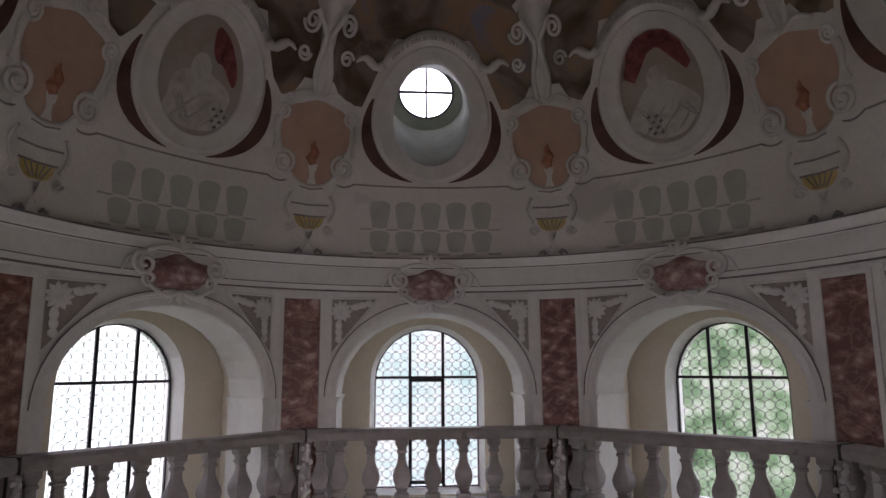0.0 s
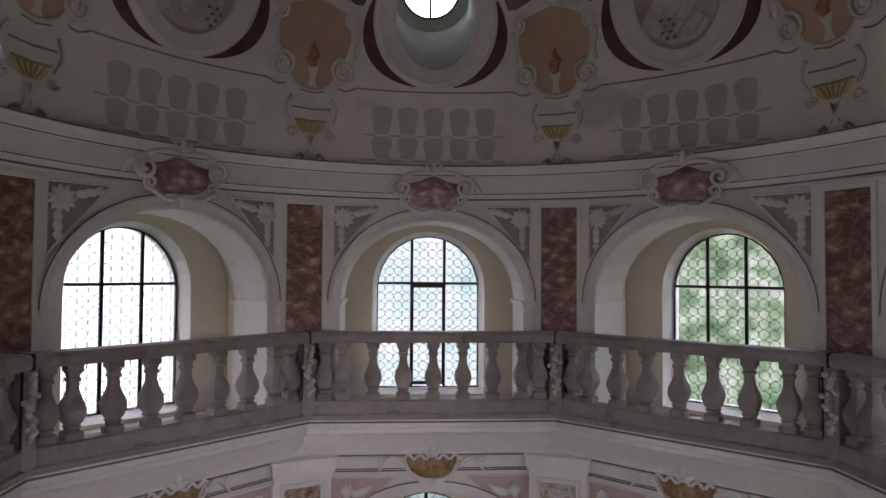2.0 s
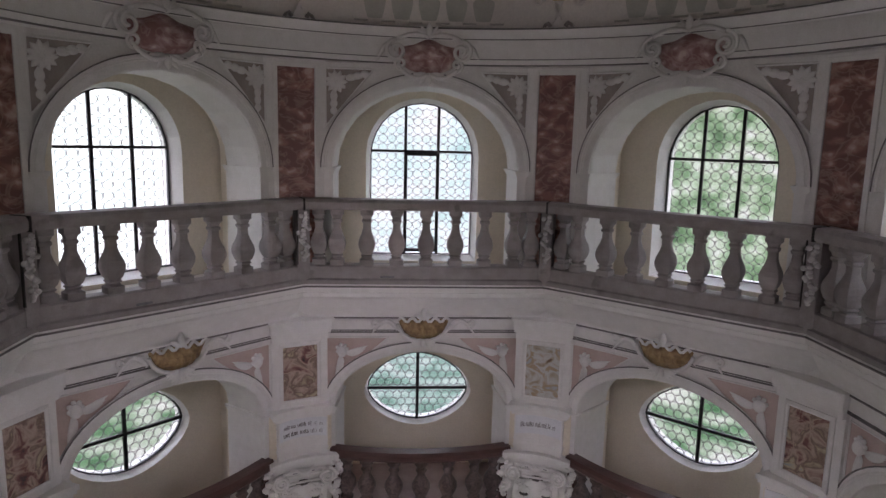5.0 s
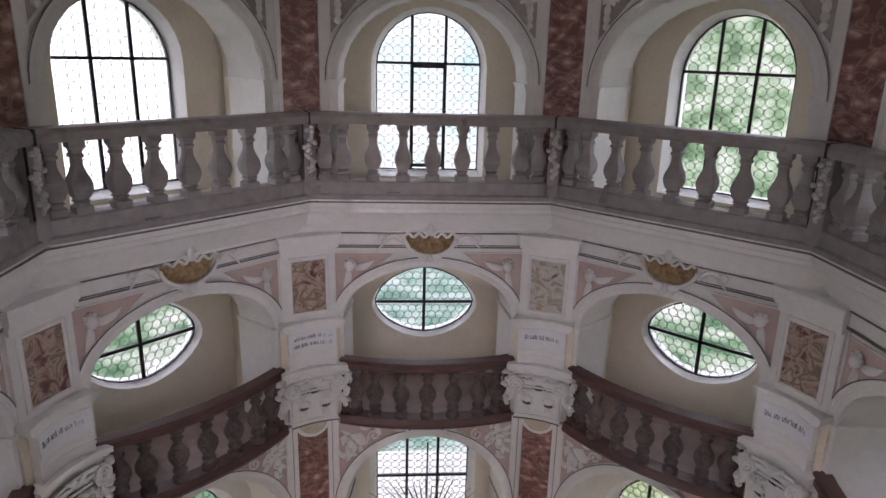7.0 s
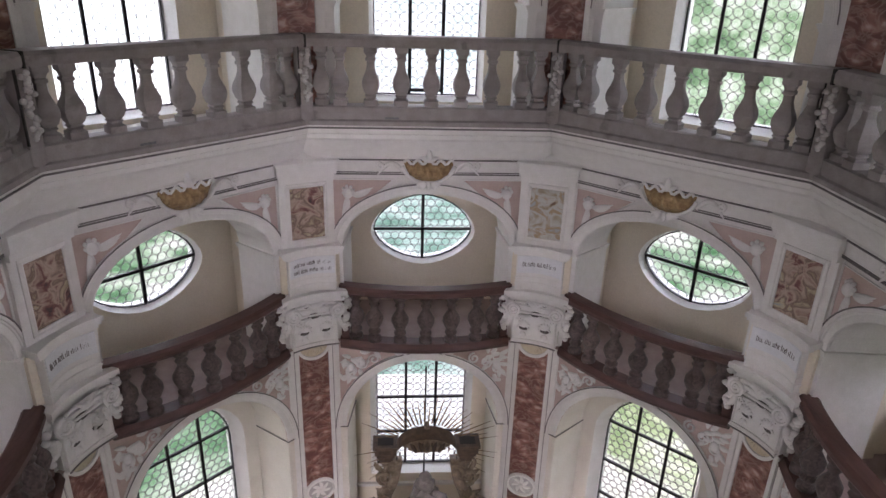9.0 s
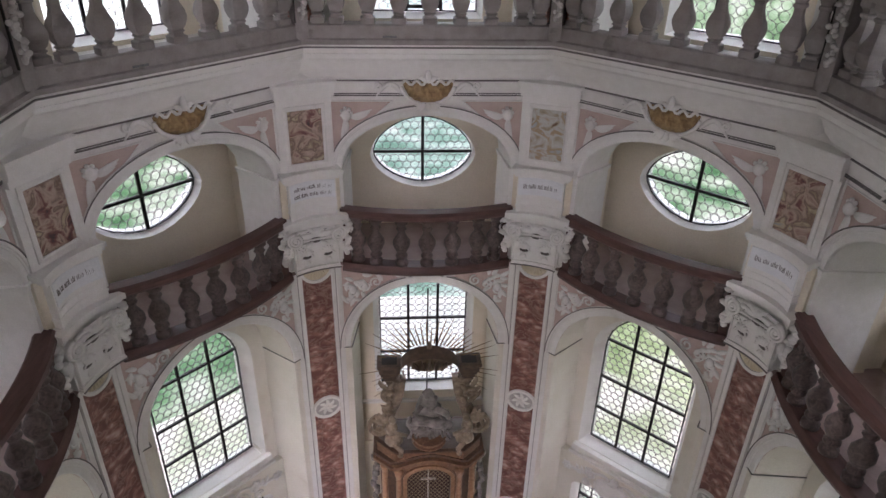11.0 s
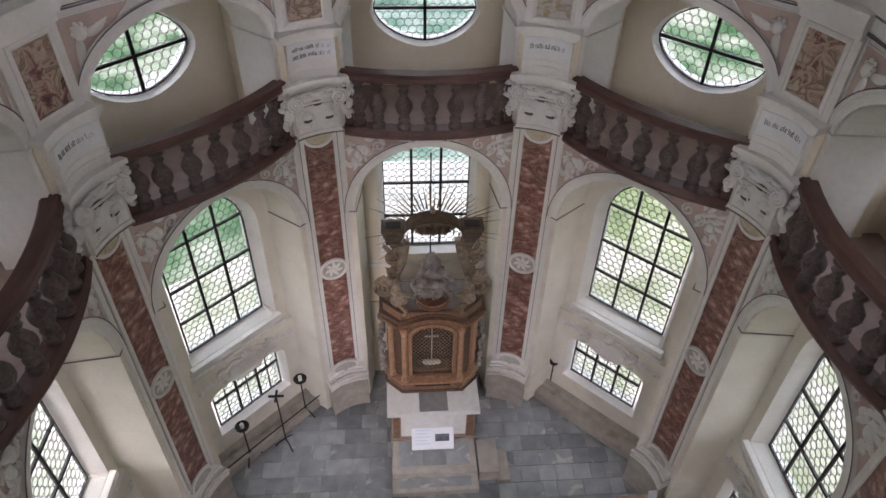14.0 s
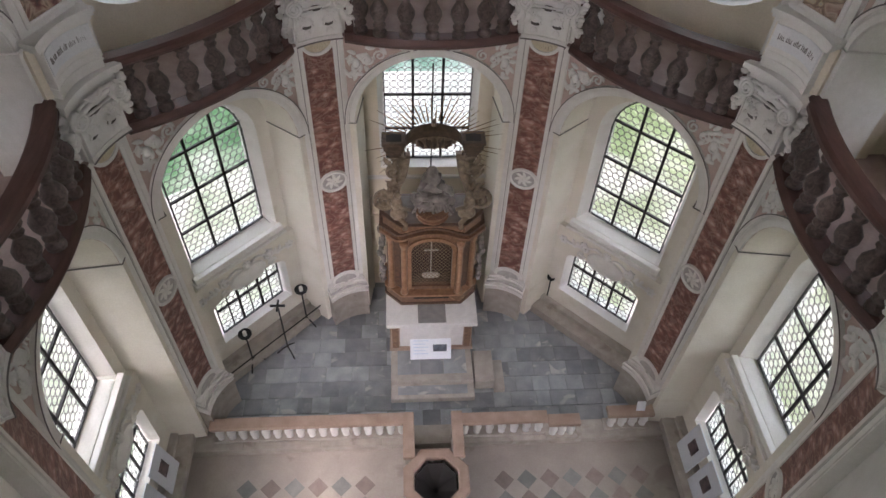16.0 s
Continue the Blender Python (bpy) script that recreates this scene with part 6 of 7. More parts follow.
me_urnfan = mesh_of("urn_bowl", dpatch(B(), urn_half([(2.7, 14.44), (2.5, 14.36), (1.8, 14.29), (0.9, 14.26)]), (0, 14.36), 0.024, 3), P_YELLOW)
bm = B()
dtube(bm, [(-3.4, 14.60), (0, 14.585), (3.4, 14.60)], 0.012, 0.03, 5)
dtube(bm, [(-2.9, 14.44), (0, 14.43), (2.9, 14.44)], 0.012, 0.03, 5)
dtube(bm, [(-2.2, 14.83), (0, 14.80), (2.2, 14.83)], 0.012, 0.03, 5)
for q in range(-2, 3):
    dtube(bm, [(q * 1.0, 14.42), (q * 0.4, 14.28)], 0.008, 0.03, 5)
for s in (-1, 1):
    dtube(bm, [(s * (1.2 + 0.5 * q), 13.93 + 0.05 * math.sin(q * 1.3)) for q in range(5)], 0.03, 0.02, 5, [1, 1, 0.8, 0.6, 0.2])
me_urnline = mesh_of("urn_lines", bm, SOFTLINE)
for c in CORNERS:
    o = put("painted_cartouche", me_orange, None, bay(c), "salmon painted shield in a white scrolled stucco frame", "cartouche", "dome cartouches", smooth=True)
    put("scroll_frame", me_cfield, o, smooth=True)
    put("scrollwork", me_cscroll, o, smooth=True)
    put("scroll_column", me_column, o, smooth=True)
    t = put("torch", me_torch, o)
    put("flame", me_flame, t, label="red painted flame")
    o = put("painted_urn", me_urn, None, bay(c), "white painted urn with a yellow fluted bowl", "urn", "dome urns", smooth=True)
    put("bowl", me_urnfan, o, label="yellow fluted bowl")
    tagged(put("line_work", me_urnline, o), kind="stuff")

# ---- altar ----
AX = 0.05
bm = box(B(), AX - 0.86, AX + 0.86, 1.88, 3.0, 0.0, 0.15, 0.012)
put("altar_step", mesh_of("altar_step", bm, STONE), label="low grey stone step before the altar", category="step")
bm = box(B(), AX - 0.84, AX + 0.84, 2.2, 4.2, 0.15, 0.30, 0.012)
plat = put("altar_platform", mesh_of("altar_platform", bm, STONE), label="stone altar platform paved with slate slabs", category="platform")
for x0, x1, q in ((-0.72, -0.25, 0), (-0.245, 0.24, 1), (0.245, 0.72, 2)):
    part("slab", box(B(), AX + x0, AX + x1, 2.36, 2.95, 0.29, 0.306, 0.003), SLATE, plat)
part("slab", box(B(), AX - 0.72, AX + 0.72, 1.97, 2.18, 0.14, 0.156, 0.003), SLATE, plat)
for x0, x1, y0, y1, z0, z1 in ((0.93, 1.33, 2.15, 2.9, 0.0, 0.30), (1.33, 1.55, 2.05, 2.75, 0.0, 0.15)):
    put("side_step", mesh_of("side_step", box(B(), x0, x1, y0, y1, z0, z1, 0.01), STONE), label="loose beige stone step block beside the altar", category="step", group="side steps")
al = put("altar_table", mesh_of("altar_base", box(B(), AX - 0.84, AX + 0.84, 3.0, 4.0, 0.30, 1.16, 0.01), RAILSTONE), label="white marble altar table with red-brown pilasters", category="altar")
part("mensa_slab", box(B(), AX - 0.93, AX + 0.93, 2.92, 4.05, 1.16, 1.27, 0.015), MARBLEWHITE, al, "white marble top slab")
part("front_panel", box(B(), AX - 0.66, AX + 0.66, 2.985, 3.05, 0.42, 1.10, 0.006), MARBLEWHITE, al, "white marble front panel")
part("footing", box(B(), AX - 0.88, AX + 0.88, 2.95, 4.0, 0.30, 0.38, 0.01), RAILSTONE, al)
for s in (-1, 1):
    part("pilaster_strip", box(B(), AX + s * 0.75 - 0.07, AX + s * 0.75 + 0.07, 2.975, 3.05, 0.38, 1.16, 0.006), ALTAR, al)
put("altar_cloth", mesh_of("altar_cloth", box(B(), AX - 0.28, AX + 0.29, 2.96, 3.52, 1.272, 1.282, 0.003), surface("grey_cloth", (0.2, 0.19, 0.19), (0.26, 0.25, 0.24), 8, 0.9, 0.2, 120)), label="grey cloth lying on the altar table", category="cloth")
# information board leaning on the platform
bd = put("information_board", mesh_of("board", box(B(), -0.43, 0.43, -0.015, 0.015, 0, 0.52, 0.005), PAPER), None, T(0.03, 2.72, 0.31) @ Matrix.Rotation(radians(-38), 4, "X"), "white information board with a dark picture on it", "board")
part("picture", box(B(), 0.05, 0.34, -0.019, -0.013, 0.17, 0.32), surface("dark_photo", (0.04, 0.05, 0.07), (0.14, 0.16, 0.2), 9, 0.4, 0.0), bd, "dark grey printed picture")
bm = B()
for q in range(5):
    box(bm, -0.36, -0.05 - 0.05 * (q % 2), -0.0185, -0.013, 0.12 + q * 0.07, 0.135 + q * 0.07)
part("print_lines", bm, surface("pale_blue_print", (0.55, 0.66, 0.8), (0.6, 0.7, 0.83), 5, 0.6, 0.0), bd)

# tabernacle on the altar
YB = 3.60
tb = put("tabernacle", mesh_of("cabinet_body", plate(B(), (AX - 0.56, AX + 0.56, 1.27, 3.3), [(AX + p[0], p[1]) for p in arch(0.40, 1.66, 2.78, 3.05)], YB, YB + 0.12), ALTAR), label="orange-brown marble tabernacle with columns and a latticed niche", category="tabernacle")
bm = B()
for s in (-1, 1):
    extr = [(AX + s * 0.56, YB), (AX + s * 0.88, YB + 0.22), (AX + s * 0.88, 4.35), (AX + s * 0.56, 4.35)]
    a = [bm.verts.new((x, y, 1.27)) for x, y in extr]
    b2 = [bm.verts.new((x, y, 3.3)) for x, y in extr]
    for q in range(4):
        bm.faces.new((a[q], a[(q + 1) % 4], b2[(q + 1) % 4], b2[q]))
    bm.faces.new(b2)
part("side_wing", bm, ALTARDARK, tb)
part("niche_back", box(B(), AX - 0.5, AX + 0.5, YB + 0.42, YB + 0.46, 1.5, 3.2), surface("dark_red_velvet", (0.035, 0.015, 0.013), (0.06, 0.028, 0.024), 9, 0.9, 0.1, 90), tb)
part("niche_floor", box(B(), AX - 0.5, AX + 0.5, YB + 0.1, YB + 0.46, 1.5, 1.64), CANOPY, tb)
al_in = [(AX + p[0], p[1]) for p in arch_line(0.40, 1.66, 2.78, 3.05, 20)]
al_out = [(AX + p[0], p[1]) for p in arch_line(0.47, 1.60, 2.80, 3.13, 20)]
part("niche_frame", band(B(), al_in, al_out, YB - 0.04, YB), COLUMN, tb)
lat = B()
apoly = [(AX + p[0], p[1]) for p in arch(0.40, 1.66, 2.78, 3.05)]
for sg in (-1, 1):
    for q in range(-16, 34):
        pts = []
        for e in range(61):
            x = AX - 0.40 + 0.8 * e / 60
            z = 1.0 + q * 0.1 + sg * (x - AX) * 1.25
            if inside(apoly, x, z):
                pts.append((x, YB + 0.05, z))
        if len(pts) > 1:
            tube(lat, [pts[0], pts[-1]], 0.006, 4)
tagged(part("lattice", lat, WIRE, tb, "fine brass wire lattice"), kind="stuff")
cr = B()
box(cr, AX - 0.012, AX + 0.012, YB + 0.24, YB + 0.27, 1.75, 2.72, 0.004)
box(cr, AX - 0.14, AX + 0.14, YB + 0.24, YB + 0.27, 2.48, 2.51, 0.004)
for q in range(5):
    blob(cr, (AX + 0.12 * (q - 2) * 0.5, YB + 0.24, 1.74), (0.07, 0.06, 0.08 - 0.01 * abs(q - 2)))
part("crucifix", cr, surface("pale_silver", (0.5, 0.48, 0.45), (0.62, 0.6, 0.56), 8, 0.4, 0.1, 60, metal=0.5), tb, "pale silver crucifix")


def prow(xf, yf, xs, ys, z0, z1, back=4.35):
    """block with a flat front and chamfered flanks"""
    return slab([(AX - xs, back), (AX - xs, ys), (AX - xf, yf), (AX + xf, yf), (AX + xs, ys), (AX + xs, back)], z0, z1)


part("pedestal", prow(0.60, YB - 0.14, 0.92, YB + 0.18, 1.33, 1.53), ALTAR, tb)
part("pedestal_foot", prow(0.62, YB - 0.17, 0.95, YB + 0.16, 1.272, 1.33), ALTARDARK, tb)
part("pedestal_cap", prow(0.62, YB - 0.17, 0.95, YB + 0.16, 1.53, 1.575), COLUMN, tb)
part("slot", box(B(), AX - 0.36, AX + 0.36, YB - 0.146, YB - 0.1, 1.44, 1.485), DARK, tb)
COL = [(0.085, 0), (0.085, 0.04), (0.066, 0.06), (0.075, 0.09), (0.056, 0.11), (0.058, 0.6), (0.052, 1.30), (0.056, 1.34), (0.07, 1.38), (0.085, 1.46), (0.085, 1.515)]
for s in (-1, 1):
    for x, y in ((0.545, YB - 0.07), (0.80, YB + 0.13)):
        part("column", lathe(B(), COL, 14, (AX + s * x, y, 1.575)), COLUMN, tb, "slender orange marble column", smooth=True)
    gr = B()
    rn = random.Random(7)
    for q in range(24):
        tt = q / 23
        blob(gr, (AX + s * (0.97 + rn.uniform(-0.03, 0.06)), YB + 0.3 + rn.uniform(-0.05, 0.05), 3.2 - 1.7 * tt), (0.06, 0.06, 0.065), 6, 5)
    tagged(part("side_garland", gr, FIGURE, tb, "grey carved garland", smooth=True), kind="stuff")
# swept entablature with an arched middle
ent = B()
for z0, z1, d in ((3.08, 3.14, 0.06), (3.14, 3.20, 0.12), (3.20, 3.26, 0.18), (3.26, 3.32, 0.10)):
    rows = []
    for q in range(33):
        x = -1.0 + 2.0 * q / 32
        rise = 0.16 * max(0.0, math.cos(min(1.0, abs(x) / 0.6) * math.pi / 2)) ** 1.2
        fy = YB - d + (0.28 * max(0, (abs(x) - 0.68)) / 0.32 if abs(x) > 0.68 else 0)
        rows.append([(AX + x, fy, z0 + rise), (AX + x, fy, z1 + rise), (AX + x, 4.35, z1), (AX + x, 4.35, z0)])
    had = len(ent.faces)
    vr = strip(ent, rows, close=True)
    ent.faces.new(vr[0])
    ent.faces.new(vr[-1])
    ent.faces.ensure_lookup_table()
    for q in range(had, len(ent.faces)):
        ent.faces[q].material_index = 1 if z0 == 3.26 else 0
part("entablature", ent, [ALTAR, ALTARDARK], tb, "brown arched marble moulding")
part("attic", prow(0.60, YB - 0.08, 0.93, YB + 0.24, 3.30, 3.53), ALTAR, tb)
part("attic_cap", prow(0.61, YB - 0.11, 0.95, YB + 0.22, 3.53, 3.56), ALTARDARK, tb)
part("attic_top", prow(0.57, YB - 0.04, 0.90, YB + 0.28, 3.56, 3.566, 4.3), surface("dusty_dark_ledge", (0.13, 0.11, 0.1), (0.2, 0.175, 0.16), 6, 0.8, 0.1, 50), tb, "dusty dark ledge")
part("statue_base", lathe(B(), [(0.02, 0.0), (0.31, 0.0), (0.31, 0.03), (0.28, 0.05), (0.28, 0.10), (0.32, 0.12), (0.32, 0.145), (0.02, 0.145)], 24, (AX, 3.80, 3.566)), ALTAR, tb, "oval orange marble base")
# scrolled uprights, canopy arch and rays
for s in (-1, 1):
    rows = []
    for q in range(17):
        t_ = q / 16
        cx = 0.70 + 0.13 * math.cos(t_ * math.pi * 1.15) * (1 - 0.4 * t_) - 0.05
        w = 0.15 - 0.07 * math.sin(math.pi * t_) + 0.03 * t_
        rows.append([(AX + s * (cx + e * w), 3.93 + 0.05 * abs(e) - 0.04 * math.sin(4 * math.pi * t_), 3.57 + 1.2 * t_) for e in (-1, -0.5, 0, 0.5, 1)] + [(AX + s * (cx + e * w), 4.16, 3.57 + 1.2 * t_) for e in (1, -1)])
    up = B()
    vr = strip(up, rows, close=True)
    up.faces.new(vr[0])
    up.faces.new(vr[-1])
    uo = part("scroll_upright", up, CARVE, tb, "brown and gilt scrolled upright", smooth=True)
    part("scroll", tube(B(), spiral(AX + s * 0.86, 3.86, 0.22, 0.03, 1.9, math.pi / 2, 3.86, 30, -s), 0.045, 7, flat=1.8), CARVE, uo, smooth=True)
    part("scroll", tube(B(), spiral(AX + s * 0.70, 4.56, 0.13, 0.02, 1.7, -math.pi / 2, 3.88, 26, s), 0.034, 7, flat=1.8), CARVE, uo, smooth=True)
    cv = B()
    for q in range(12):
        leaf(cv, (AX + s * (0.62 + 0.05 * (q % 3)), 3.75 + 0.085 * q), (0.5 if s > 0 else math.pi - 0.5) + 0.9 * math.sin(q * 2.3), 0.24, 0.05, 3.90, 0.07, 5, s * 1.2)
    tagged(part("carving", cv, CARVE, uo, smooth=True), kind="stuff")
    pb = B()
    for z0, z1, w in ((4.74, 4.82, 0.09), (4.82, 4.90, 0.12), (4.90, 4.98, 0.15), (4.98, 5.10, 0.18), (5.10, 5.16, 0.21)):
        box(pb, AX + s * 0.68 - w, AX + s * 0.68 + w, 3.92 - (w - 0.16), 4.22, z0, z1, 0.012)
    part("pediment_block", pb, CANOPY, tb)
    part("pediment_recess", box(B(), AX + s * 0.68 - 0.13, AX + s * 0.68 + 0.13, 3.94, 4.14, 5.162, 5.166), DARK, tb)
can = B()
rows = []
for q in range(17):
    a = math.pi * q / 16
    cx, cz = AX + 0.50 * math.cos(a), 5.06 + 0.30 * math.sin(a)
    w = 0.05 + 0.05 * math.sin(a)
    rows.append([(cx, 3.90, cz - w * 0.5), (cx, 3.82, cz), (cx, 3.90, cz + w * 0.6), (cx, 4.05, cz + w), (cx, 4.05, cz - w * 0.5)])
vr = strip(can, rows, close=True)
can.faces.new(vr[0])
can.faces.new(vr[-1])
for q in range(-2, 3):
    leaf(can, (AX + q * 0.09, 5.18), math.pi / 2 - q * 0.25, 0.22, 0.04, 3.73, 0.06, 4)
for q in range(10):
    a = math.pi * (q + 0.5) / 10
    tube(can, [(AX + 0.5 * math.cos(a), 3.82, 4.98 + 0.30 * math.sin(a)), (AX + 0.5 * math.cos(a), 3.82, 4.90 + 0.30 * math.sin(a))], 0.02, 5, [1, 0.5])
sh = B()
rows = []
for j in range(7):
    f = j / 6
    row = []
    for q in range(33):
        a = math.pi + math.pi * q / 32
        rr = math.cos(f * math.pi / 2) * (1 + 0.07 * math.cos(q * math.pi / 2))
        row.append((AX + 0.40 * rr * math.cos(a) + 0.0, 4.05 + 0.26 * rr * math.sin(a), 5.12 + 0.30 * f ** 0.8))
    rows.append(row)
strip(sh, rows)
lathe(sh, [(0.05, 0), (0.06, 0.03), (0.03, 0.06), (0.045, 0.1), (0.01, 0.16)], 8, (AX, 4.03, 5.41))
part("canopy_shell", sh, CARVE, tb, "fluted brown gilt shell")
part("canopy", can, CANOPY, tb, "arched brown and gilt canopy", smooth=False)
rn = random.Random(11)
for q in range(44):
    a = radians(-38 + 256 * q / 43)
    r0, r1 = 0.56, 0.56 + rn.choice((0.34, 0.46, 0.6)) * (1.0 if abs(math.cos(a)) < 0.5 else 1.1)
    bm = B()
    c0, c1 = Vector((AX + r0 * math.cos(a), 4.15, 4.98 + r0 * 0.8 * math.sin(a))), Vector((AX + r1 * math.cos(a), 4.12, 4.98 + r1 * 0.9 * math.sin(a)))
    tube(bm, [c0, c0 * 0.5 + c1 * 0.5, c1], 0.014, 4, [1.0, 0.75, 0.2], 0.5)
    part("ray", bm, GILT, tb)
bm = B()
tube(bm, [(AX - 0.02, 4.3, 4.0), (AX - 0.02, 4.3, 6.45)], 0.014, 5)
part("support_rod", bm, IRON, tb)
# statue group on top of the tabernacle, one plain carved mass
bm = B()
rn = random.Random(21)
blob(bm, (AX, 3.84, 3.88), (0.40, 0.20, 0.22), 14, 9)
blob(bm, (AX - 0.02, 3.88, 4.16), (0.26, 0.16, 0.26), 12, 9)
blob(bm, (AX - 0.02, 3.86, 4.42), (0.17, 0.12, 0.13), 12, 9)
blob(bm, (AX - 0.01, 3.84, 4.54), (0.10, 0.10, 0.11), 10, 8)
tube(bm, [(AX - 0.34, 3.72, 4.06), (AX - 0.1, 3.66, 4.12), (AX + 0.16, 3.68, 4.08), (AX + 0.38, 3.74, 3.92)], 0.075, 8, [0.8, 1.1, 1.2, 0.7])
tube(bm, [(AX + 0.1, 3.74, 4.34), (AX + 0.28, 3.72, 4.24), (AX + 0.36, 3.7, 4.12)], 0.06, 7)
tube(bm, [(AX - 0.14, 3.76, 4.36), (AX - 0.24, 3.7, 4.24), (AX - 0.1, 3.66, 4.16)], 0.06, 7)
blob(bm, (AX - 0.36, 3.72, 4.08), (0.075, 0.075, 0.08), 8, 7)
for q in range(26):
    a = rn.uniform(-1.4, 1.4)
    z0 = rn.uniform(3.95, 4.2)
    tube(bm, [(AX + 0.36 * math.sin(a) * (0.5 + 0.12 * e), 3.66 + 0.06 * abs(a) + 0.02 * math.sin(e + q), z0 - 0.07 * e + 0.03 * math.sin(q)) for e in range(6)], 0.024, 5, [0.3, 1, 1.1, 1, 1, 0.4])
for v in bm.verts:
    v.co += Vector(noise.noise_vector(v.co * 7)) * 0.05 + Vector(noise.noise_vector(v.co * 19)) * 0.028
put("statue", mesh_of("statue", bm, FIGURE), label="grey carved seated statue on a marble base", category="statue", smooth=True)
for s in (-1, 1):
    bm = B()
    blob(bm, (s * 0.0, 0, 0.14), (0.17, 0.14, 0.15), 10, 8)
    blob(bm, (s * 0.04, 0.02, 0.36), (0.11, 0.1, 0.17), 10, 8)
    blob(bm, (s * 0.02, -0.01, 0.58), (0.07, 0.07, 0.08), 8, 7)
    tube(bm, [(s * 0.08, 0, 0.42), (s * -0.06, -0.09, 0.36), (s * -0.22, -0.1, 0.30)], 0.04, 6)
    tube(bm, [(s * 0.0, -0.1, 0.12), (s * -0.12, -0.16, 0.0), (s * -0.1, -0.14, -0.14)], 0.05, 6)
    for q in range(4):
        leaf(bm, (s * 0.1, 0.4), (0.5 if s > 0 else math.pi - 0.5) + s * 0.28 * q, 0.34, 0.06, 0.06, 0.05, 5)
    for v in bm.verts:
        v.co += Vector(noise.noise_vector(v.co * 9)) * 0.012
    put("angel_statue", mesh_of("angel_statue", bm, CARVE), None, T(AX + s * 0.62, 3.66, 3.60), "brown gilt carved angel figure seated on the tabernacle", "statue", "angel statues", smooth=True)

# ---- stands beside the windows ----


def stand(name, x, y, h, head, label):
    o = put(name, mesh_of("pole", tube(B(), [(0, 0, 0.18), (0, 0, h)], 0.017, 8), IRON), None, T(x, y, 0), label, "stand", "iron stands")
    for q in range(3):
        a = 2 * math.pi * q / 3 + x
        bm = tube(B(), [(0, 0, 0.24), (0.12 * math.cos(a), 0.12 * math.sin(a), 0.14), (0.24 * math.cos(a), 0.24 * math.sin(a), 0.012)], 0.016, 6)
        part("leg", bm, IRON, o)
    if head == "dish":
        part("bowl", lathe(B(), [(0.02, h - 0.05), (0.07, h - 0.02), (0.13, h + 0.03), (0.14, h + 0.07), (0.125, h + 0.07), (0.1, h + 0.03), (0.0, h + 0.02)], 14), IRON, o, "black iron bowl", smooth=True)
        part("candle", lathe(B(), [(0.035, h + 0.02), (0.04, h + 0.02), (0.04, h + 0.13), (0.03, h + 0.135), (0.005, h + 0.135)], 10), surface("candle_wax", (0.7, 0.68, 0.62), (0.78, 0.76, 0.7), 8, 0.5, 0.0), o, "short pale candle")
    elif head == "cross":
        part("cross_arm", box(B(), -0.15, 0.15, -0.02, 0.02, h - 0.02, h + 0.02, 0.006), IRON, o)
        part("cross_arm", box(B(), -0.02, 0.02, -0.14, 0.14, h - 0.015, h + 0.025, 0.006), IRON, o)
    else:
        part("bowl", lathe(B(), [(0.02, h - 0.04), (0.09, h), (0.1, h + 0.06), (0.09, h + 0.06), (0.02, h + 0.01)], 12), IRON, o, smooth=True)


stand("candle_stand", -2.68, 3.96, 1.15, "dish", "black iron candle stand with a round bowl and candle")
stand("candle_stand", -3.72, 2.92, 1.05, "dish", "black iron candle stand with a round bowl and candle")
stand("cross_stand", -3.02, 3.20, 1.65, "cross", "tall black iron stand with crossed arms")
stand("candle_stand", 2.77, 4.33, 0.95, "small", "small black iron candle stand near the wall")

# ---- communion rail and font enclosure ----
RB = [(0.05, 0.0), (0.07, 0.0), (0.07, 0.03), (0.045, 0.05), (0.075, 0.12), (0.085, 0.17), (0.065, 0.23), (0.045, 0.28), (0.05, 0.31), (0.075, 0.33), (0.075, 0.375), (0.05, 0.375)]
me_rb = mesh_of("baluster", lathe(B(), RB, 10), MARBLEWHITE)
kerb = put("communion_step", mesh_of("communion_step", box(B(), -5.0, 5.1, 0.99, 1.36, -0.2, 0.0), STONE), label="long beige stone step under the communion rail", category="step")
x = -5.0
for w in (1.32, 1.5, 1.18, 1.42, 1.2, 1.36, 1.1, 1.02):
    part("step_stone", box(B(), x + 0.002, x + w - 0.002, 0.95, 1.358, -0.19, 0.02, 0.014), STONE, kerb)
    x += w


def comm_rail(x0, x1, y, label, n):
    o = put("communion_rail", mesh_of("top_rail", box(B(), x0, x1, y - 0.02, y + 0.22, 0.47, 0.57, 0.02), RAILSTONE), None, None, label, "communion rail", "communion rails")
    part("base", box(B(), x0, x1, y - 0.04, y + 0.2, 0.02, 0.10, 0.012), STONE, o)
    for q in range(n):
        put("baluster", me_rb, o, T(x0 + 0.14 + (x1 - x0 - 0.28) * q / (n - 1), y + 0.06, 0.098), smooth=True)
    return o


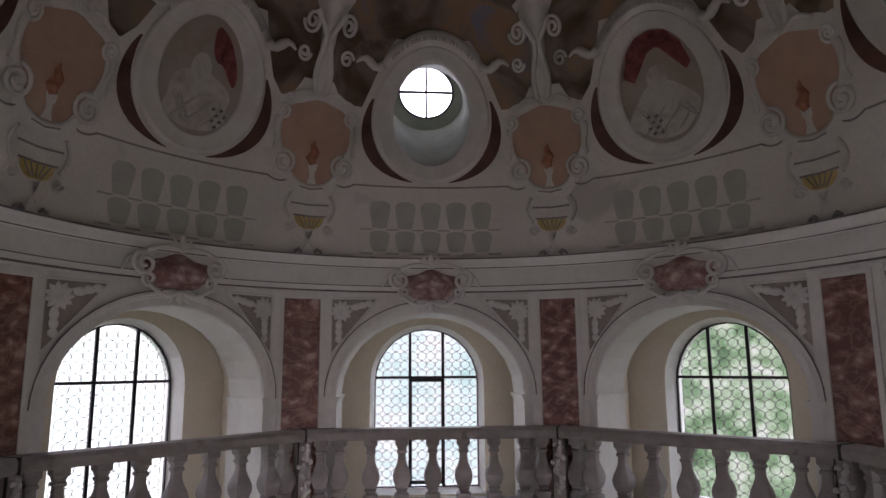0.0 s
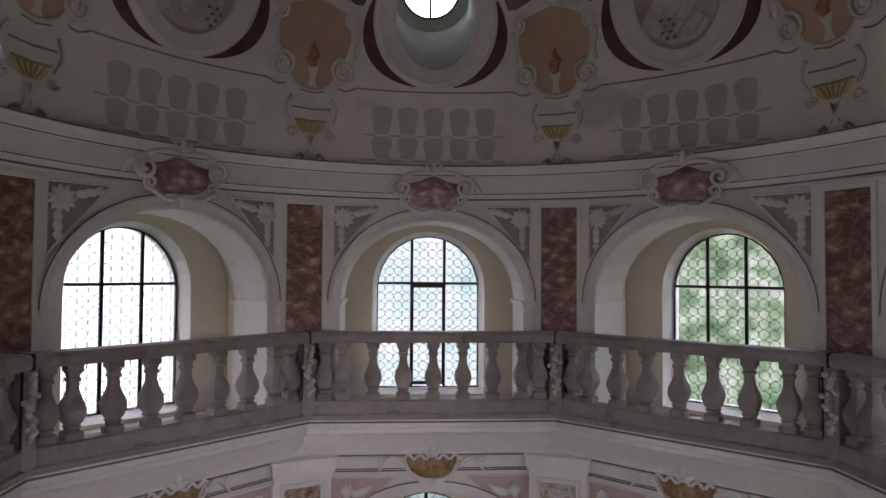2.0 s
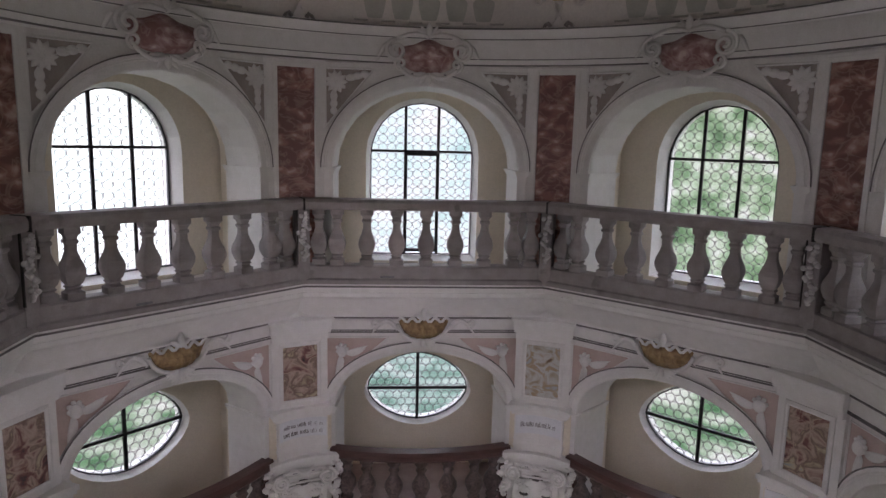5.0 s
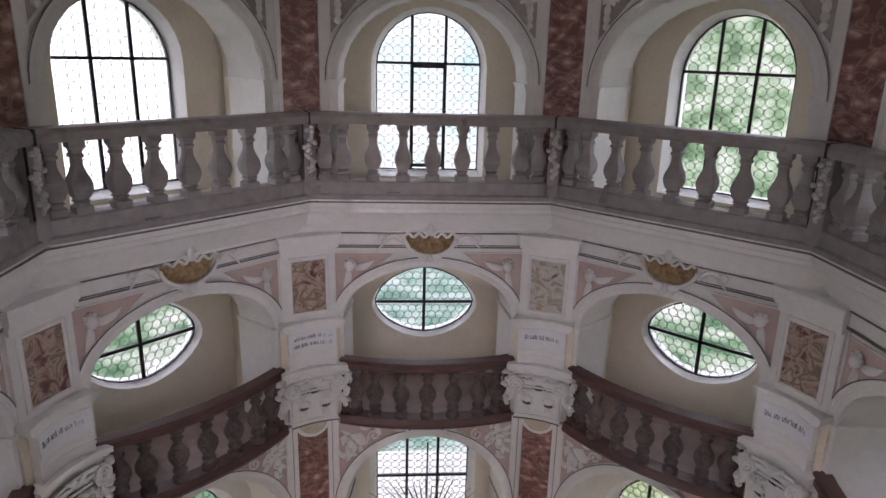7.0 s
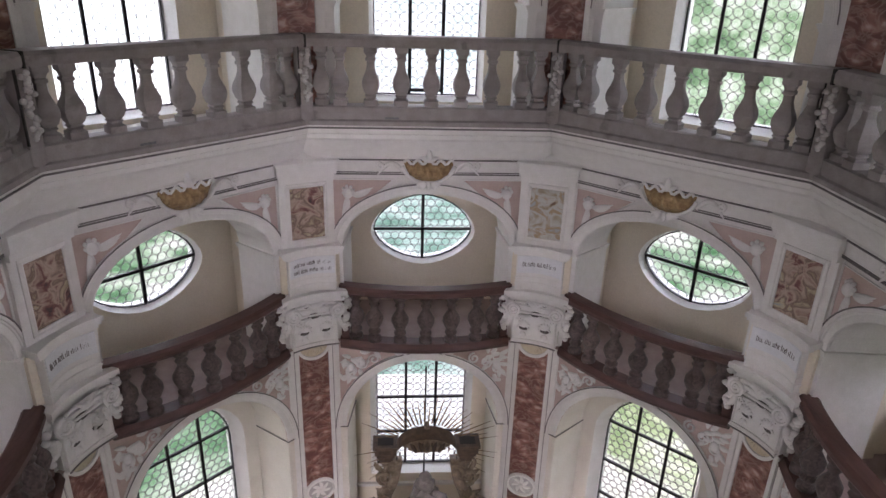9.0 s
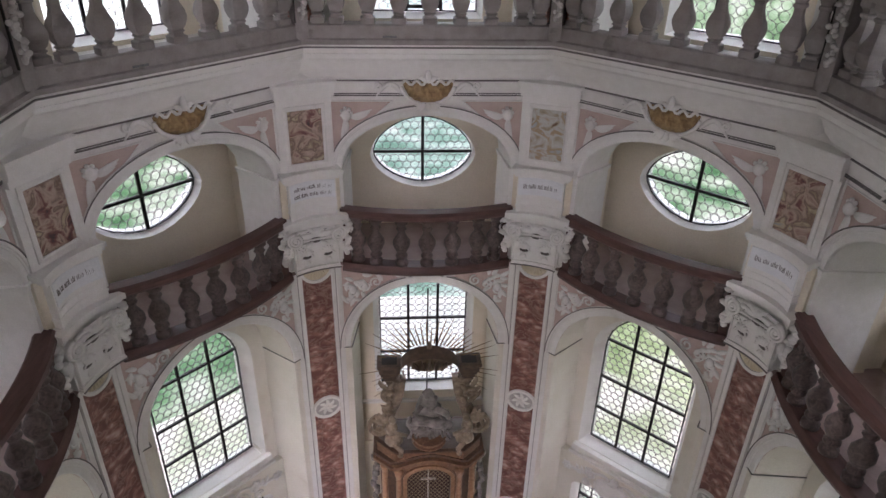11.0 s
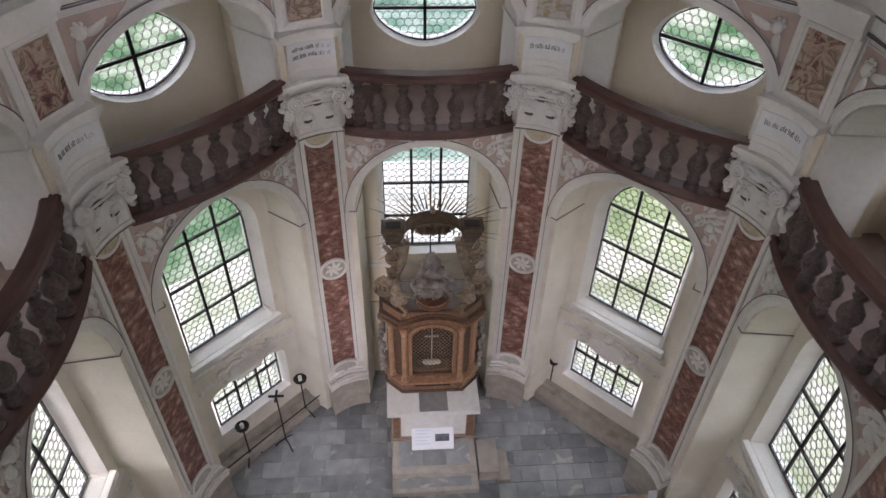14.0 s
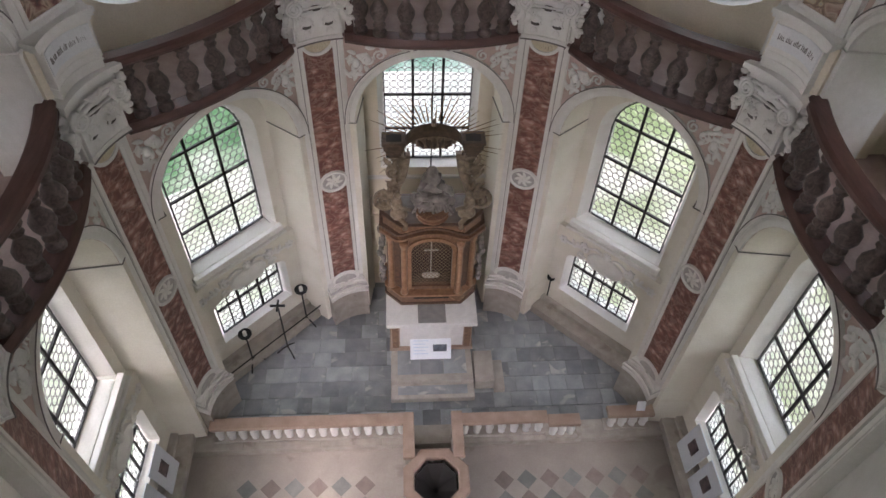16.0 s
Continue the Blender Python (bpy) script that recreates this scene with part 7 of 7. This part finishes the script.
comm_rail(-4.25, -0.46, 1.14, "rosy stone communion rail on turned white balusters", 17)
comm_rail(0.50, 2.25, 1.09, "rosy stone communion rail on turned white balusters", 7)
comm_rail(3.45, 4.38, 1.14, "short rosy stone communion rail by the pier", 4)
gate = comm_rail(2.25, 2.88, 1.0, "rosy stone gate section of the communion rail", 3)
for s, xx in ((-1, -0.47), (1, 0.47)):
    o = put("return_rail", mesh_of("top_rail", box(B(), xx - 0.11, xx + 0.11, 0.42, 1.36, 0.472, 0.572, 0.02), RAILSTONE), label="rosy stone return rail beside the font", category="communion rail", group="return rails")
    part("base", box(B(), xx - 0.11, xx + 0.11, 0.42, 1.3, -0.17, 0.1, 0.012), STONE, o)
    part("panel", box(B(), xx - 0.07, xx + 0.07, 0.46, 1.3, 0.1, 0.475, 0.006), STONE, o)
FX, FY = 0.02, 0.0


def octo(r, z, n=8):
    return [(FX + r * math.cos(math.pi / 8 + 2 * math.pi * q / n), FY + r * math.sin(math.pi / 8 + 2 * math.pi * q / n), z) for q in range(n)]


bm = B()
strip(bm, [octo(0.44, 0.44), octo(0.44, 0.53), octo(0.47, 0.55), octo(0.62, 0.55), octo(0.65, 0.53), octo(0.65, 0.46), octo(0.62, 0.44)], close=True, closed_rows=True)
fo = put("font_enclosure", mesh_of("top_ring", bm, RAILSTONE), label="octagonal stone enclosure with balusters round a dark basin", category="font")
bm = B()
strip(bm, [octo(0.44, -0.17), octo(0.44, -0.05), octo(0.62, -0.05), octo(0.64, -0.17)], close=True)
part("base_ring", bm, STONE, fo)
for q in range(24):
    a = 2 * math.pi * (q + 0.5) / 24
    put("baluster", me_rb, fo, T(FX + 0.53 * math.cos(a), FY + 0.53 * math.sin(a), -0.05) @ Matrix.Diagonal((0.8, 0.8, 1.33, 1)))
part("basin", lathe(B(), [(0.1, -0.16), (0.42, -0.16), (0.43, 0.36), (0.40, 0.40), (0.36, 0.34), (0.05, 0.05)], 8, (FX, FY, 0), math.pi / 8, math.pi / 8 + 2 * math.pi), DARK, fo, "dark basin interior")
put("notice_tag", mesh_of("tag", box(B(), -0.09, 0.09, -0.006, 0.006, 0, 0.24, 0.004), PAPER), None, T(4.1, 1.22, 0.57) @ Matrix.Rotation(radians(-20), 4, "X"), "small white tag propped on the rail", "tag")

# picture boards on the benches under the side windows
for b, lab in ((-2, "grey framed board with a dark picture leaning at the window"), (2, "grey framed board with a dark picture leaning at the window")):
    for x in (-0.37, 0.35):
        m = bay(b) @ T(x, 4.78, 0.22) @ Matrix.Rotation(radians(-13), 4, "X")
        o = put("picture_board", mesh_of("board", box(B(), -0.30, 0.30, -0.012, 0.012, 0, 0.85, 0.005), GREYCARD), None, m, lab, "board", "picture boards")
        part("picture", box(B(), -0.12, 0.12, -0.017, -0.01, 0.32, 0.6), surface("dark_print", (0.05, 0.04, 0.05), (0.2, 0.14, 0.14), 8, 0.5, 0.0), o, "small dark picture")

# ---- floor slabs, laid last ----
rn = random.Random(31)
W = 0.36
flc = bpy.data.objects["floor_chancel"]
me_sl = [mesh_of("floor_slab", box(B(), -W * k / 2 + 0.004, W * k / 2 - 0.004, -W / 2 + 0.004, W / 2 - 0.004, -0.03, 0.0, 0.004), SLATE) for k in (0.8, 1.0, 1.5)]
count = 0
for j in range(11):
    x = -5.0 + rn.uniform(0, 0.3)
    y = 1.35 + W / 2 + j * W
    while x < 5.0:
        k = rn.choice((0, 1, 1, 2))
        w = W * (0.8, 1.0, 1.5)[k]
        cx = x + w / 2
        if max(abs(cx), y, (abs(cx) + y) * 0.7071) < 4.95 and count < 300:
            put("floor_slab", me_sl[k], flc, T(cx, y, 0.0 + rn.uniform(-0.002, 0.002)))
            count += 1
        x += w
fln = bpy.data.objects["floor_nave"]
D, DX, DY = 0.20, 0.445, 0.40
me_dia = []
for mat in (TILEGREY, TILERED):
    h = D / math.sqrt(2) - 0.003
    me_dia.append(mesh_of("floor_tile", box(B(), -h, h, -h, h, -0.02, 0.0, 0.003), mat))
for j in range(6):
    for i in list(range(-8, -2)) + list(range(3, 10)):
        put("floor_tile", me_dia[(i + j) % 2], fln, T(i * DX + 0.02, 0.24 - j * DY, -0.166, math.pi / 4))
